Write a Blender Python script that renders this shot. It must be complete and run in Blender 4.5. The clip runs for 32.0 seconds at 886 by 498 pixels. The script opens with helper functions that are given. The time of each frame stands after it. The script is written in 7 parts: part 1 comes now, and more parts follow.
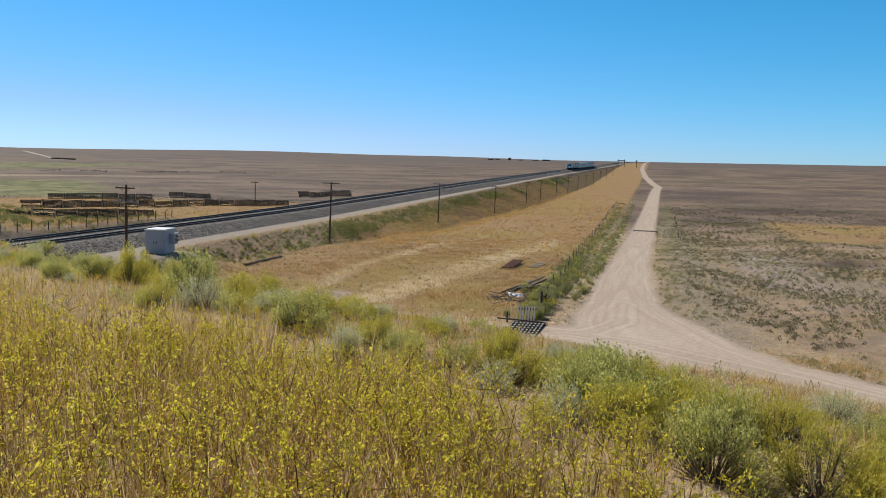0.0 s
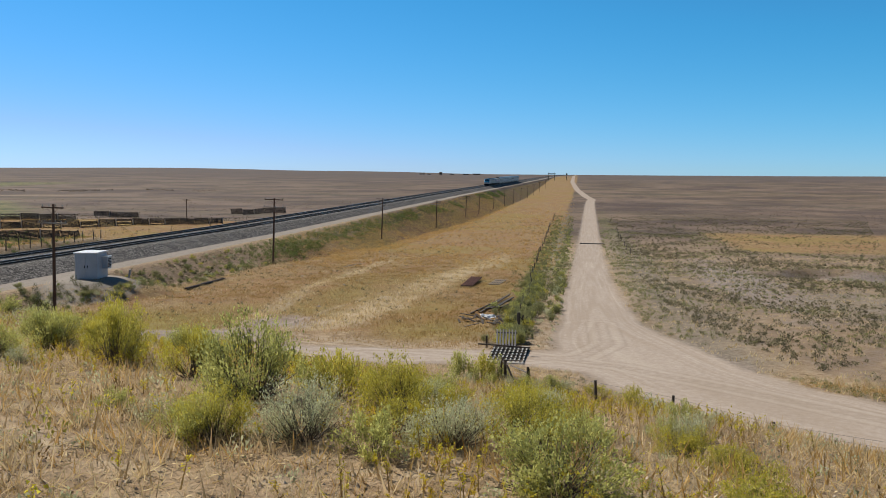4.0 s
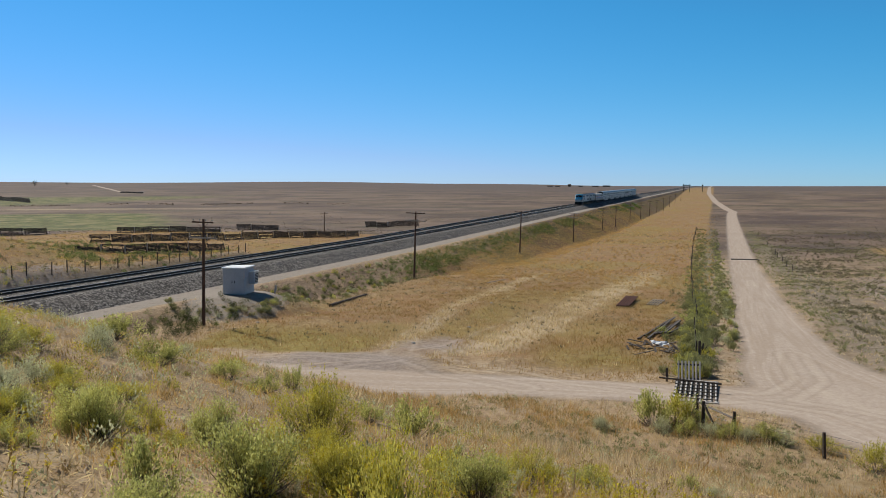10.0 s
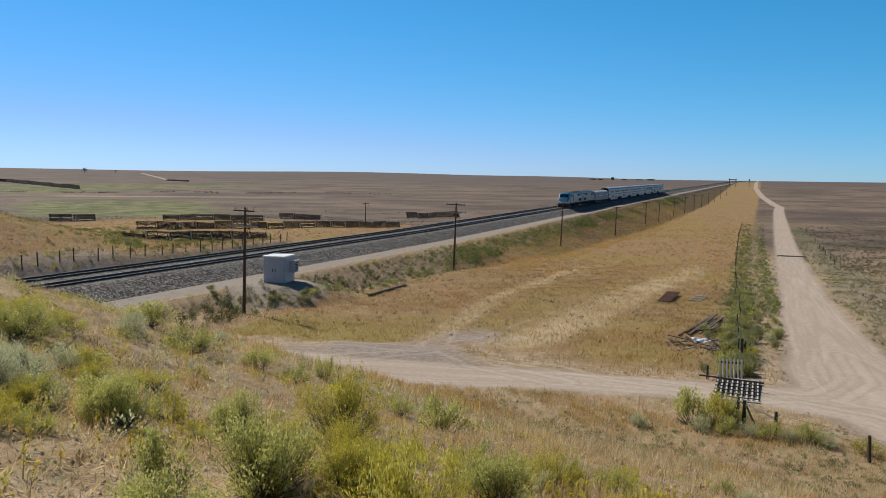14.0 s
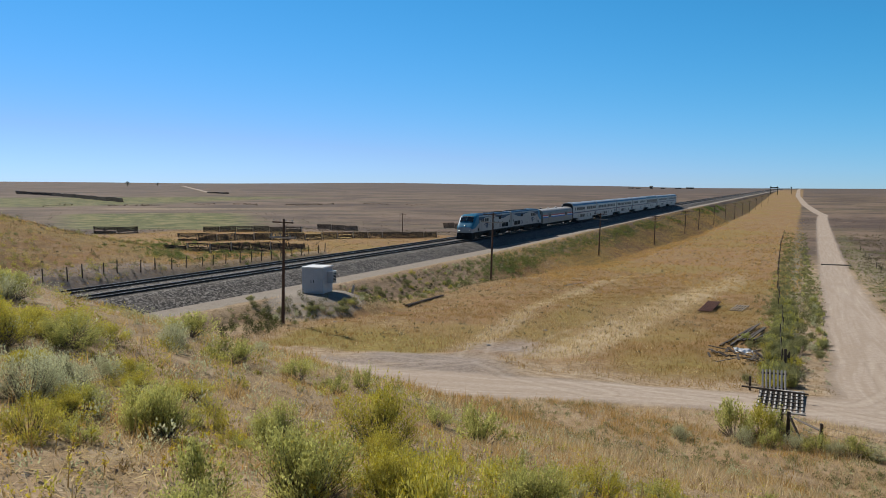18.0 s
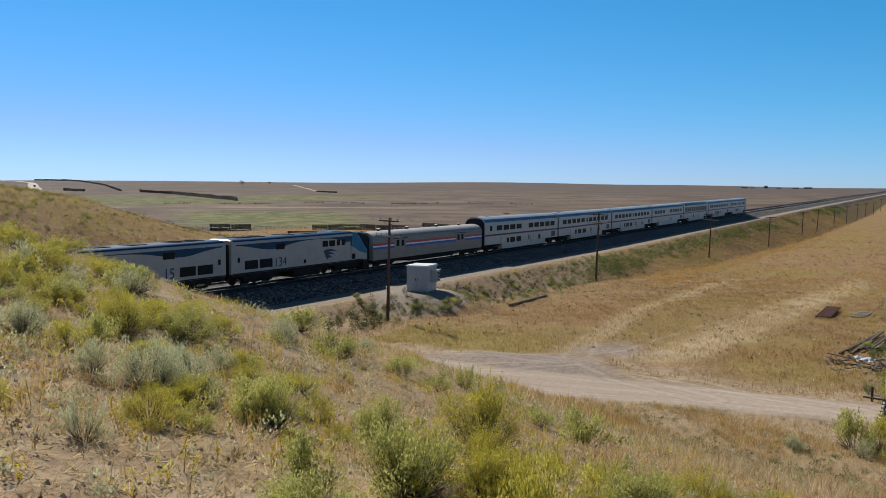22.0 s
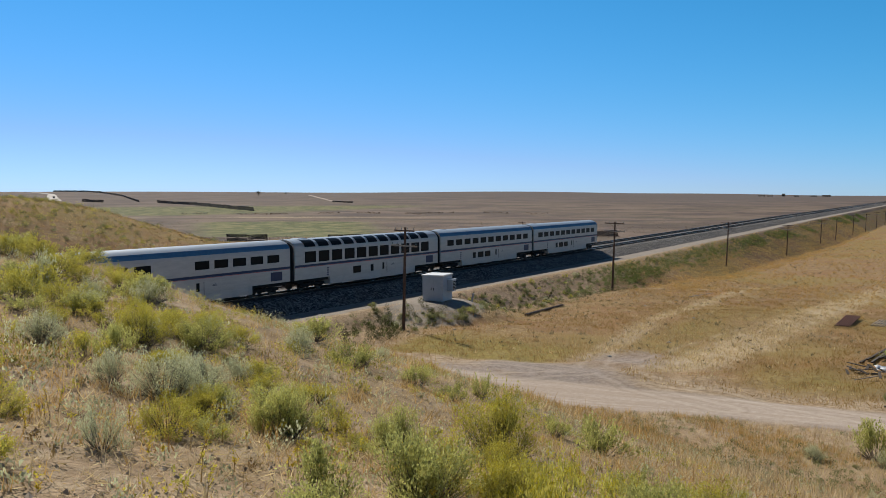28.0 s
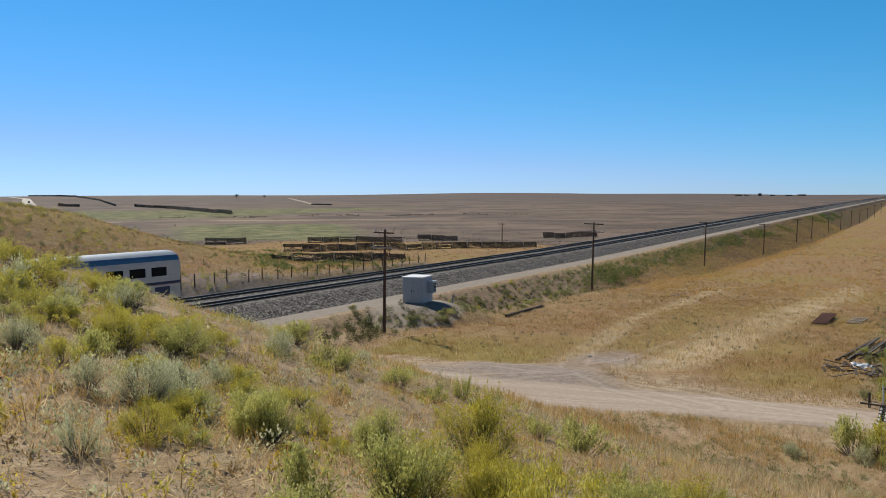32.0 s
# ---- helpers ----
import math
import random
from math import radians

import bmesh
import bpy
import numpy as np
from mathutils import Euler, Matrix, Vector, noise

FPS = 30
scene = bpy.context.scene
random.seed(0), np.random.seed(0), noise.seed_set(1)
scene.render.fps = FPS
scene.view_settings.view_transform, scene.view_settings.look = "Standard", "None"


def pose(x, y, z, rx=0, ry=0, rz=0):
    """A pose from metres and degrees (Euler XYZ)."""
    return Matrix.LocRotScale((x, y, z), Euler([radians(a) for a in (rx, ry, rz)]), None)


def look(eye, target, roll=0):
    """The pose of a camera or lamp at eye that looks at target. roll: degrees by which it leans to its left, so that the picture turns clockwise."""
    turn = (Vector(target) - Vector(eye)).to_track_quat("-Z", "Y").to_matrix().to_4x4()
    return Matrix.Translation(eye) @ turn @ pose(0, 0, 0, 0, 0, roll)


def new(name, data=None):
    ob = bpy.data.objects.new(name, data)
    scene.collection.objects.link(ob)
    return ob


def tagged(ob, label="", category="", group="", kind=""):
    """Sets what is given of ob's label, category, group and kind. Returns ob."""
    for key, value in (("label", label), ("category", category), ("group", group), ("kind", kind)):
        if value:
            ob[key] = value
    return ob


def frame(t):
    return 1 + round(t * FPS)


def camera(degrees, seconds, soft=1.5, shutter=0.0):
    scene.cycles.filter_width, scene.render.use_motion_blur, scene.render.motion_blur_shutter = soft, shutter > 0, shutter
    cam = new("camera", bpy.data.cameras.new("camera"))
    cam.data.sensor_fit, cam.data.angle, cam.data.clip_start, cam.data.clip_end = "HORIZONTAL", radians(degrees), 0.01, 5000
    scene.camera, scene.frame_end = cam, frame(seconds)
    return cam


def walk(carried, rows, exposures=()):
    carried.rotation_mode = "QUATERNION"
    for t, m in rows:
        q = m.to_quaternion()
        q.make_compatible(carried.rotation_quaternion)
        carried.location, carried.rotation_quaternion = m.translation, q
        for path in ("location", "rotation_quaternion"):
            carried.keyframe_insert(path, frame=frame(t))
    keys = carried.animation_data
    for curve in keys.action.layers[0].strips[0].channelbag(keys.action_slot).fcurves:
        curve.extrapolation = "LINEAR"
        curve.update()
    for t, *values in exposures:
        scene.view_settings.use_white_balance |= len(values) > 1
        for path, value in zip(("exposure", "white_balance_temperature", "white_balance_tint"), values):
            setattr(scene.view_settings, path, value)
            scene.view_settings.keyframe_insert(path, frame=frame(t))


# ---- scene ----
# The world: rail heads of the near track at z = 0, the track along +y, x to its right (the hill's side).
cam = camera(55.6, 32.0, soft=0.8, shutter=0.0)
# seconds, eye, then degrees: turn to the left from +y, pitch up, roll
PATH = [
    (0, 61.25, -9.08, 9.31, 13.95, -6.11, 1.05),
    (0.5, 60.84, -8.52, 9.26, 13.42, -6.12, 0.37),
    (1, 60.44, -7.84, 9.21, 13.12, -6.16, 0.42),
    (1.5, 59.90, -7.29, 9.14, 12.81, -5.29, 0.80),
    (2, 59.41, -6.58, 9.06, 10.76, -5.65, -0.11),
    (2.5, 58.87, -6.04, 9.01, 8.31, -4.47, 0.92),
    (4.5, 56.99, -4.16, 9.10, 9.94, -5.28, -0.16),
    (5, 56.56, -3.70, 9.07, 10.45, -5.39, -0.88),
    (5.5, 56.01, -3.33, 9.05, 11.59, -5.40, -0.27),
    (6, 55.45, -2.99, 9.05, 14.11, -4.88, -0.55),
    (6.5, 55.03, -2.65, 9.09, 13.79, -4.87, -0.98),
    (7, 54.60, -2.22, 9.09, 14.18, -4.27, -1.05),
    (7.5, 54.29, -1.83, 9.10, 11.79, -4.02, -2.00),
    (8, 54.10, -1.39, 9.07, 15.21, -3.59, -1.66),
    (8.5, 53.95, -0.99, 9.05, 14.76, -3.68, -1.14),
    (9, 53.99, -0.85, 9.08, 15.30, -3.88, -1.13),
    (9.5, 53.97, -0.40, 9.06, 17.57, -3.98, -0.51),
    (10, 53.94, -0.24, 9.05, 17.93, -4.24, 0.07),
    (10.5, 53.89, -0.18, 9.07, 18.17, -4.92, -0.66),
    (11, 53.92, -0.08, 9.05, 18.85, -4.47, -0.66),
    (11.5, 54.00, -0.05, 9.05, 18.95, -4.32, -0.26),
    (12, 54.00, 0.00, 9.05, 19.45, -4.29, 0.07),
    (12.5, 54.00, 0.00, 9.05, 19.98, -4.50, 0.21),
    (13, 54.00, 0.00, 9.05, 20.62, -4.82, 0.49),
    (13.5, 54.00, 0.00, 9.05, 20.57, -4.87, 0.61),
    (14, 54.00, 0.00, 9.05, 20.72, -4.84, 0.74),
    (14.5, 54.00, 0.00, 9.05, 20.94, -4.80, 0.71),
    (16.5, 54.00, 0.00, 9.05, 22.30, -4.67, 0.48),
    (17, 54.00, 0.00, 9.05, 22.40, -4.54, 0.49),
    (17.5, 54.00, 0.00, 9.05, 23.05, -4.29, 0.23),
    (18, 54.00, 0.00, 9.05, 23.26, -4.16, 0.25),
    (18.5, 54.00, 0.00, 9.05, 23.76, -4.04, 0.25),
    (19, 54.00, 0.00, 9.05, 24.28, -3.92, 0.25),
    (19.5, 54.00, 0.00, 9.05, 24.94, -4.10, 0.38),
    (20, 54.00, 0.00, 9.05, 26.52, -4.10, 0.31),
    (20.5, 54.00, 0.00, 9.05, 27.61, -4.12, 0.36),
    (21, 54.00, 0.00, 9.05, 29.04, -4.20, 0.37),
    (21.5, 54.00, 0.00, 9.05, 29.69, -4.23, 0.39),
    (22, 54.00, 0.00, 9.05, 30.35, -4.24, 0.34),
    (22.5, 54.00, 0.00, 9.05, 30.70, -4.22, 0.20),
    (23, 54.00, 0.00, 9.05, 30.87, -4.11, 0.21),
    (23.5, 54.00, 0.00, 9.05, 30.84, -4.07, -0.07),
    (24, 54.00, 0.00, 9.05, 31.32, -4.05, -0.02),
    (24.5, 54.00, 0.00, 9.05, 31.46, -3.90, -0.06),
    (25, 54.00, 0.00, 9.05, 31.16, -3.82, 0.21),
    (25.5, 54.00, 0.00, 9.05, 31.17, -3.69, 0.36),
    (27.5, 54.00, 0.00, 9.05, 31.58, -3.64, 0.32),
    (28, 54.00, 0.00, 9.05, 31.42, -3.60, 0.08),
    (28.5, 54.00, 0.00, 9.05, 31.27, -3.54, -0.03),
    (29, 54.00, 0.00, 9.05, 30.92, -3.59, -0.14),
    (29.5, 54.00, 0.00, 9.05, 30.69, -3.61, -0.35),
    (30, 54.00, 0.00, 9.05, 30.34, -3.65, -0.39),
    (30.5, 54.00, 0.00, 9.05, 30.20, -3.65, -0.38),
    (31, 54.00, 0.00, 9.05, 30.17, -3.59, -0.35),
    (31.5, 54.00, 0.00, 9.05, 30.15, -3.55, -0.30),
    (32, 54.00, 0.00, 9.05, 30.05, -3.48, -0.32),
]


def eye_pose(x, y, z, yaw, pitch, roll):
    a, p = radians(yaw), radians(pitch)
    way = Vector((-math.sin(a) * math.cos(p), math.cos(a) * math.cos(p), math.sin(p)))
    return look((x, y, z), Vector((x, y, z)) + way, roll)


walk(cam, [(t, eye_pose(*row)) for t, *row in PATH], [(0, 0.17), (2, 0.13), (6, 0.05), (9, 0.0), (14, 0.0), (32, 0.0)])

# ---- sky and sun ----
SUN_TO = Vector((-0.80, 0.36, 0.80)).normalized()  # towards the sun
world = bpy.data.worlds.new("sky")
scene.world = world
world.use_nodes = True
wn, wl = world.node_tree.nodes, world.node_tree.links
sky = wn.new("ShaderNodeTexSky")
sky.sky_type, sky.sun_disc = "NISHITA", False
sky.sun_elevation = math.asin(SUN_TO.z)
sky.sun_rotation = math.atan2(SUN_TO.x, SUN_TO.y)
sky.altitude, sky.air_density, sky.dust_density, sky.ozone_density = 2000, 1.0, 0.0, 1.4
wn["Background"].inputs["Strength"].default_value = 0.078
# a clear, dry sky: deep cyan-blue where it is dark, paler where it is bright near the horizon
split = wn.new("ShaderNodeSeparateColor")
wl.new(sky.outputs[0], split.inputs[0])
level = wn.new("ShaderNodeMapRange")
level.inputs["From Min"].default_value, level.inputs["From Max"].default_value = 3.8, 9.0
wl.new(split.outputs[1], level.inputs["Value"])
tint = wn.new("ShaderNodeMix")
tint.data_type = "RGBA"
tint.inputs[6].default_value, tint.inputs[7].default_value = (0.30, 1.09, 1.47, 1), (0.56, 0.79, 1.28, 1)
wl.new(level.outputs[0], tint.inputs[0])
# higher up, above the view, the sky is dimmed to weaken the fill light
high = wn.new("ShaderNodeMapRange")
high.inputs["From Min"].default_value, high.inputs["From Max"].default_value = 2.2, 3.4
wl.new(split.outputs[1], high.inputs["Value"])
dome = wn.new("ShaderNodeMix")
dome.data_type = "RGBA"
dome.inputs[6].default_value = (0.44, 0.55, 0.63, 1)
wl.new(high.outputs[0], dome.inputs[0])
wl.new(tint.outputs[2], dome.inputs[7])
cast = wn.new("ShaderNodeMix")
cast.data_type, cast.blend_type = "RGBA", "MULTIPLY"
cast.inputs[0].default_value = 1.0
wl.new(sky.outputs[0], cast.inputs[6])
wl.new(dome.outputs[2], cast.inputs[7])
# thin blue haze low down, where red comes near to blue
hazy = wn.new("ShaderNodeMath")
hazy.operation = "DIVIDE"
wl.new(split.outputs[0], hazy.inputs[0])
wl.new(split.outputs[2], hazy.inputs[1])
low = wn.new("ShaderNodeMapRange")
low.inputs["From Min"].default_value, low.inputs["From Max"].default_value = 0.5, 1.05
wl.new(hazy.outputs[0], low.inputs["Value"])
haze = wn.new("ShaderNodeMix")
haze.data_type, haze.blend_type = "RGBA", "MULTIPLY"
haze.inputs[7].default_value = (1.0, 1.05, 1.14, 1)
wl.new(low.outputs[0], haze.inputs[0])
wl.new(cast.outputs[2], haze.inputs[6])
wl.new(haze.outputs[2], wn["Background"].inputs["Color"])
sun = new("sun", bpy.data.lights.new("sun", "SUN"))
sun.data.energy, sun.data.angle, sun.data.color = 5.3, radians(0.5), (1.0, 0.935, 0.83)
sun.matrix_world = look(SUN_TO * 200, (0, 0, 0))
scene.view_settings.exposure = 0.0


# ---- materials ----
def material(name, rough=0.8, metal=0.0, color=(0.5, 0.5, 0.5)):
    m = bpy.data.materials.new(name)
    m.use_nodes = True
    b = m.node_tree.nodes["Principled BSDF"]
    b.inputs["Roughness"].default_value, b.inputs["Metallic"].default_value = rough, metal
    b.inputs["Base Color"].default_value = (*color, 1)
    return m, m.node_tree.nodes, m.node_tree.links, b


def node(ns, kind, **inputs):
    n = ns.new(kind)
    for k, v in inputs.items():
        n.inputs[k.replace("_", " ")].default_value = v
    return n


def ramp(ns, ls, src, *stops):
    r = ns.new("ShaderNodeValToRGB")
    els = r.color_ramp.elements
    while len(els) < len(stops):
        els.new(0.5)
    for e, (p, c) in zip(els, stops):
        e.position, e.color = p, (*c, 1)
    ls.new(src, r.inputs[0])
    return r.outputs[0]


def mixed(ns, ls, fac, a, b, kind="MIX"):
    n = ns.new("ShaderNodeMix")
    n.data_type, n.blend_type = "RGBA", kind
    for socket, v in ((n.inputs[0], fac), (n.inputs[6], a), (n.inputs[7], b)):
        if isinstance(v, bpy.types.NodeSocket):
            ls.new(v, socket)
        elif isinstance(v, (int, float)):
            socket.default_value = v
        else:
            socket.default_value = (*v, 1)
    return n.outputs[2]


def maths(ns, ls, op, a, b=0.0, clamp=False):
    n = ns.new("ShaderNodeMath")
    n.operation, n.use_clamp = op, clamp
    for socket, v in zip(n.inputs, (a, b)):
        if isinstance(v, bpy.types.NodeSocket):
            ls.new(v, socket)
        else:
            socket.default_value = v
    return n.outputs[0]


def noise_out(ns, ls, scale, detail=4.0, where="Object", rough=0.55, stretch=None):
    co = ns.new("ShaderNodeTexCoord")
    src = co.outputs[where]
    if stretch:
        mp = ns.new("ShaderNodeMapping")
        mp.inputs["Scale"].default_value = stretch
        ls.new(src, mp.inputs[0])
        src = mp.outputs[0]
    n = node(ns, "ShaderNodeTexNoise", Scale=scale, Detail=detail, Roughness=rough)
    ls.new(src, n.inputs["Vector"])
    return n.outputs["Fac"]


def bump(ns, ls, b, height, strength=0.4, distance=0.02):
    n = node(ns, "ShaderNodeBump", Strength=strength, Distance=distance)
    ls.new(height, n.inputs["Height"])
    ls.new(n.outputs[0], b.inputs["Normal"])


def simple(name, c1, c2, scale, rough=0.8, metal=0.0, bumps=0.2, dist=0.01, where="Object", stretch=None, fine=6.0, var=0.0):
    """Two tones mottled at two scales, with relief."""
    m, ns, ls, b = material(name, rough, metal)
    big = noise_out(ns, ls, scale, 5, where, stretch=stretch)
    small = noise_out(ns, ls, scale * fine, 3, where, stretch=stretch)
    both = maths(ns, ls, "ADD", maths(ns, ls, "MULTIPLY", big, 0.65), maths(ns, ls, "MULTIPLY", small, 0.35))
    col = ramp(ns, ls, both, (0.32, c1), (0.68, c2))
    if var:
        info = ns.new("ShaderNodeObjectInfo")
        col = mixed(ns, ls, maths(ns, ls, "MULTIPLY", info.outputs["Random"], var), col, (0.0, 0.0, 0.0))
    ls.new(col, b.inputs["Base Color"])
    if bumps:
        bump(ns, ls, b, small, bumps, dist)
    return m


# ---- building helpers ----
class Geo:
    """Vertices and faces gathered for one mesh."""

    def __init__(self):
        self.v, self.f, self.smooth = [], [], False

    def add(self, verts, faces):
        n = len(self.v)
        self.v += [tuple(p) for p in verts]
        self.f += [tuple(n + i for i in face) for face in faces]
        return self

    def box(self, x0, x1, y0, y1, z0, z1, c=0.0):
        """A box with chamfered edges of width c."""
        if c <= 0:
            p = [(x, y, z) for z in (z0, z1) for y in (y0, y1) for x in (x0, x1)]
            return self.add(p, [(0, 2, 3, 1), (4, 5, 7, 6), (0, 1, 5, 4), (2, 6, 7, 3), (0, 4, 6, 2), (1, 3, 7, 5)])
        n = len(self.v)
        lo, hi = (x0, y0, z0), (x1, y1, z1)
        idx = {}
        for corner in range(8):
            s = [(corner >> k) & 1 for k in range(3)]
            for axis in range(3):
                p = [0, 0, 0]
                for k in range(3):
                    e = hi[k] if s[k] else lo[k]
                    p[k] = e if k == axis else e + (-c if s[k] else c)
                idx[corner, axis] = len(self.v)
                self.v.append(tuple(p))
        for axis in range(3):
            a, b = [k for k in range(3) if k != axis]
            for side in (0, 1):
                ring = [side << axis | i << a | j << b for i, j in ((0, 0), (1, 0), (1, 1), (0, 1))]
                face = [idx[r, axis] for r in ring]
                flip = (side == 0) != (axis == 1)
                self.f.append(tuple(face[::-1] if flip else face))
        for axis in range(3):
            a, b = [k for k in range(3) if k != axis]
            for i in (0, 1):
                for j in (0, 1):
                    c0, c1 = i << a | j << b, i << a | j << b | 1 << axis
                    self.f.append((idx[c0, a], idx[c1, a], idx[c1, b], idx[c0, b]))
        for corner in range(8):
            self.f.append((idx[corner, 0], idx[corner, 1], idx[corner, 2]))
        return self

    def tube(self, pts, radii, n=8, caps=True):
        """A round rod along the points."""
        base = len(self.v)
        pts = [Vector(p) for p in pts]
        for k, p in enumerate(pts):
            d = (pts[min(k + 1, len(pts) - 1)] - pts[max(k - 1, 0)]).normalized()
            side = d.cross(Vector((0, 0, 1)) if abs(d.z) < 0.9 else Vector((1, 0, 0))).normalized()
            up = side.cross(d)
            r = radii[k] if isinstance(radii, (list, tuple)) else radii
            for i in range(n):
                a = 2 * math.pi * i / n
                self.v.append(tuple(p + r * (math.cos(a) * side + math.sin(a) * up)))
        for k in range(len(pts) - 1):
            for i in range(n):
                j = (i + 1) % n
                self.f.append((base + k * n + i, base + k * n + j, base + k * n + n + j, base + k * n + n + i))
        if caps:
            self.f.append(tuple(base + i for i in range(n))[::-1])
            self.f.append(tuple(base + (len(pts) - 1) * n + i for i in range(n)))
        return self

    def loft(self, rings, closed=True, caps=True):
        """Skin over rings with equal counts of points."""
        base, n = len(self.v), len(rings[0])
        for ring in rings:
            self.v += [tuple(p) for p in ring]
        for k in range(len(rings) - 1):
            for i in range(n if closed else n - 1):
                j = (i + 1) % n
                self.f.append((base + k * n + i, base + k * n + j, base + k * n + n + j, base + k * n + n + i))
        if caps and closed:
            self.f.append(tuple(base + i for i in range(n))[::-1])
            self.f.append(tuple(base + (len(rings) - 1) * n + i for i in range(n)))
        return self

    def mesh(self, name, smooth=False):
        me = bpy.data.meshes.new(name)
        me.from_pydata(self.v, [], self.f)
        bm = bmesh.new()
        bm.from_mesh(me)
        bmesh.ops.recalc_face_normals(bm, faces=bm.faces)
        bm.to_mesh(me)
        bm.free()
        if smooth:
            me.polygons.foreach_set("use_smooth", [True] * len(me.polygons))
            me.set_sharp_from_angle(angle=radians(35))
        me.update()
        return me


def part(name, geo, mat, parent=None, label="", smooth=False, m=None):
    """One mesh object, under its thing where a parent is given."""
    me = geo if isinstance(geo, bpy.types.Mesh) else geo.mesh(name, smooth)
    if not me.materials:
        me.materials.append(mat)
    ob = new(name, me)
    ob.parent = parent
    if m is not None:
        ob.matrix_basis = m
    return tagged(ob, label) if label else ob


def thing(name, label, category, group="", m=None):
    ob = new(name)
    ob.empty_display_size = 0.3
    if m is not None:
        ob.matrix_basis = m
    return tagged(ob, label, category, group)


# ---- lie of the land ----
def smooth01(a, b, x):
    t = np.clip((np.asarray(x, float) - a) / (b - a), 0, 1)
    return t * t * (3 - 2 * t)


def track_z(y):
    """Height of the rail heads: level past the hill, then a slow climb."""
    return np.interp(y, (-300, 130, 335, 600, 1000, 1600, 2600, 4500), (0, 0, 1.5, 3.0, 5.0, 8.2, 10.4, 12))


def field_z(x, y):
    """The open plain, lowest in the draw beyond the cattle guard."""
    far = np.hypot(np.maximum(y, 0), 0.8 * np.maximum(np.abs(x - 30) - 55, 0))
    z = np.interp(far, (0, 20, 45, 58, 106, 167, 236, 300, 550, 800, 1100, 1600, 2600, 4500), (-0.9, -1.3, -2.0, -2.35, -3.6, -5.6, -6.6, -7.0, -6.3, -3.0, 1.0, 7.4, 11, 13.5))
    z = z + 2.2 * smooth01(-10, -45, x) * smooth01(320, 200, far)
    z = z + 11 * smooth01(-250, -1400, x) * smooth01(500, 1500, far)
    return z + smooth01(400, 1500, far) * (4.0 * np.sin(x / 610 + 1.3) * np.sin(y / 830 + 0.4) + 2.0 * np.sin(x / 240 + y / 390)) * smooth01(250, 900, np.abs(x - 30))


def hill_z(x, y):
    """The hill that the camera walks on, with its brow."""
    brow = np.interp(x, (15, 20, 31.5, 43.8, 49, 54, 62, 70, 90, 140), (20, 18.5, 13.2, 5.2, 1.6, -0.4, -5.0, -8.5, -15, -28))
    steep = np.interp(x, (25, 45, 60, 100), (0.45, 0.45, 0.38, 0.30))
    out = np.maximum(y - brow, 0) * 0.87
    soft = np.interp(x, (31, 44), (2.0, 6.0))
    return 7.38 - steep * (np.sqrt(out * out + soft * soft) - soft) - 0.03 * np.maximum(-8 - y, 0)


def ground_z(x, y):
    x, y = np.asarray(x, float), np.asarray(y, float)
    zf = field_z(x, y)
    h = hill_z(x, y)
    d = 0.6
    z = np.maximum(zf, h) + d * np.exp(-np.abs(zf - h) / d) * 0.5
    beyond = np.interp(y, (-100, 50, 60, 68, 76, 88, 102), (9.5, 9.2, 8.6, 7.3, 4.9, 1.2, -1.6)) * smooth01(-6, -42, x) - 3 * smooth01(-8, -40, x) * smooth01(86, 106, y)
    z = np.where((x < -8) & (y < 106), np.maximum(z * smooth01(-8, -11, x) * (x > -8) + zf * (x <= -8), np.minimum(beyond, 9.2)), z)
    bed = track_z(y) - 1.25
    fill = bed - (0.42 + 0.22 * smooth01(130, 230, y)) * np.maximum(np.abs(x - 0.5) - 8.6, 0)
    cut = bed + 0.62 * np.maximum(np.abs(x - 0.5) - 8.9, 0)
    z = np.minimum(np.maximum(z, fill), cut)
    pad = -0.95 - 0.38 * np.maximum(np.hypot(x - 11.9, (y - 68) * 0.9) - 2.7, 0)
    z = np.where(x > 8, np.maximum(z, pad), z)
    # washed-out hollow on the right-hand range
    q = np.hypot((x - 97) / 17 + 0.12 * np.sin(y * 0.35), (y - 113) / 9 + 0.15 * np.sin(x * 0.4))
    z = z - 1.3 * smooth01(1.05, 0.85, q)
    rough = 0.10 * np.sin(x * 0.9 + 2 * np.sin(y * 0.31)) * np.sin(y * 0.8 + np.sin(x * 0.47)) + 0.2 * np.sin(x * 0.21 + 1) * np.sin(y * 0.17)
    return z + rough * smooth01(9.5, 16, np.abs(x - 0.5)) * (1 - road_mask(x, y)) * smooth01(3, 6, np.hypot(x - 11.9, y - 68))


# Centre lines of the two dirt roads
MAIN_Y = (-60, 0, 20, 30, 36, 40, 44, 50, 56, 64, 80, 120, 240, 440, 520, 548, 600, 760, 1100, 1800, 4400)
MAIN_X = (190, 110, 85, 73.8, 67.6, 64.2, 62.2, 60.7, 59.7, 59.1, 58.7, 58.8, 60.0, 62.0, 63.2, 64.6, 61, 54, 46, 42, 42)


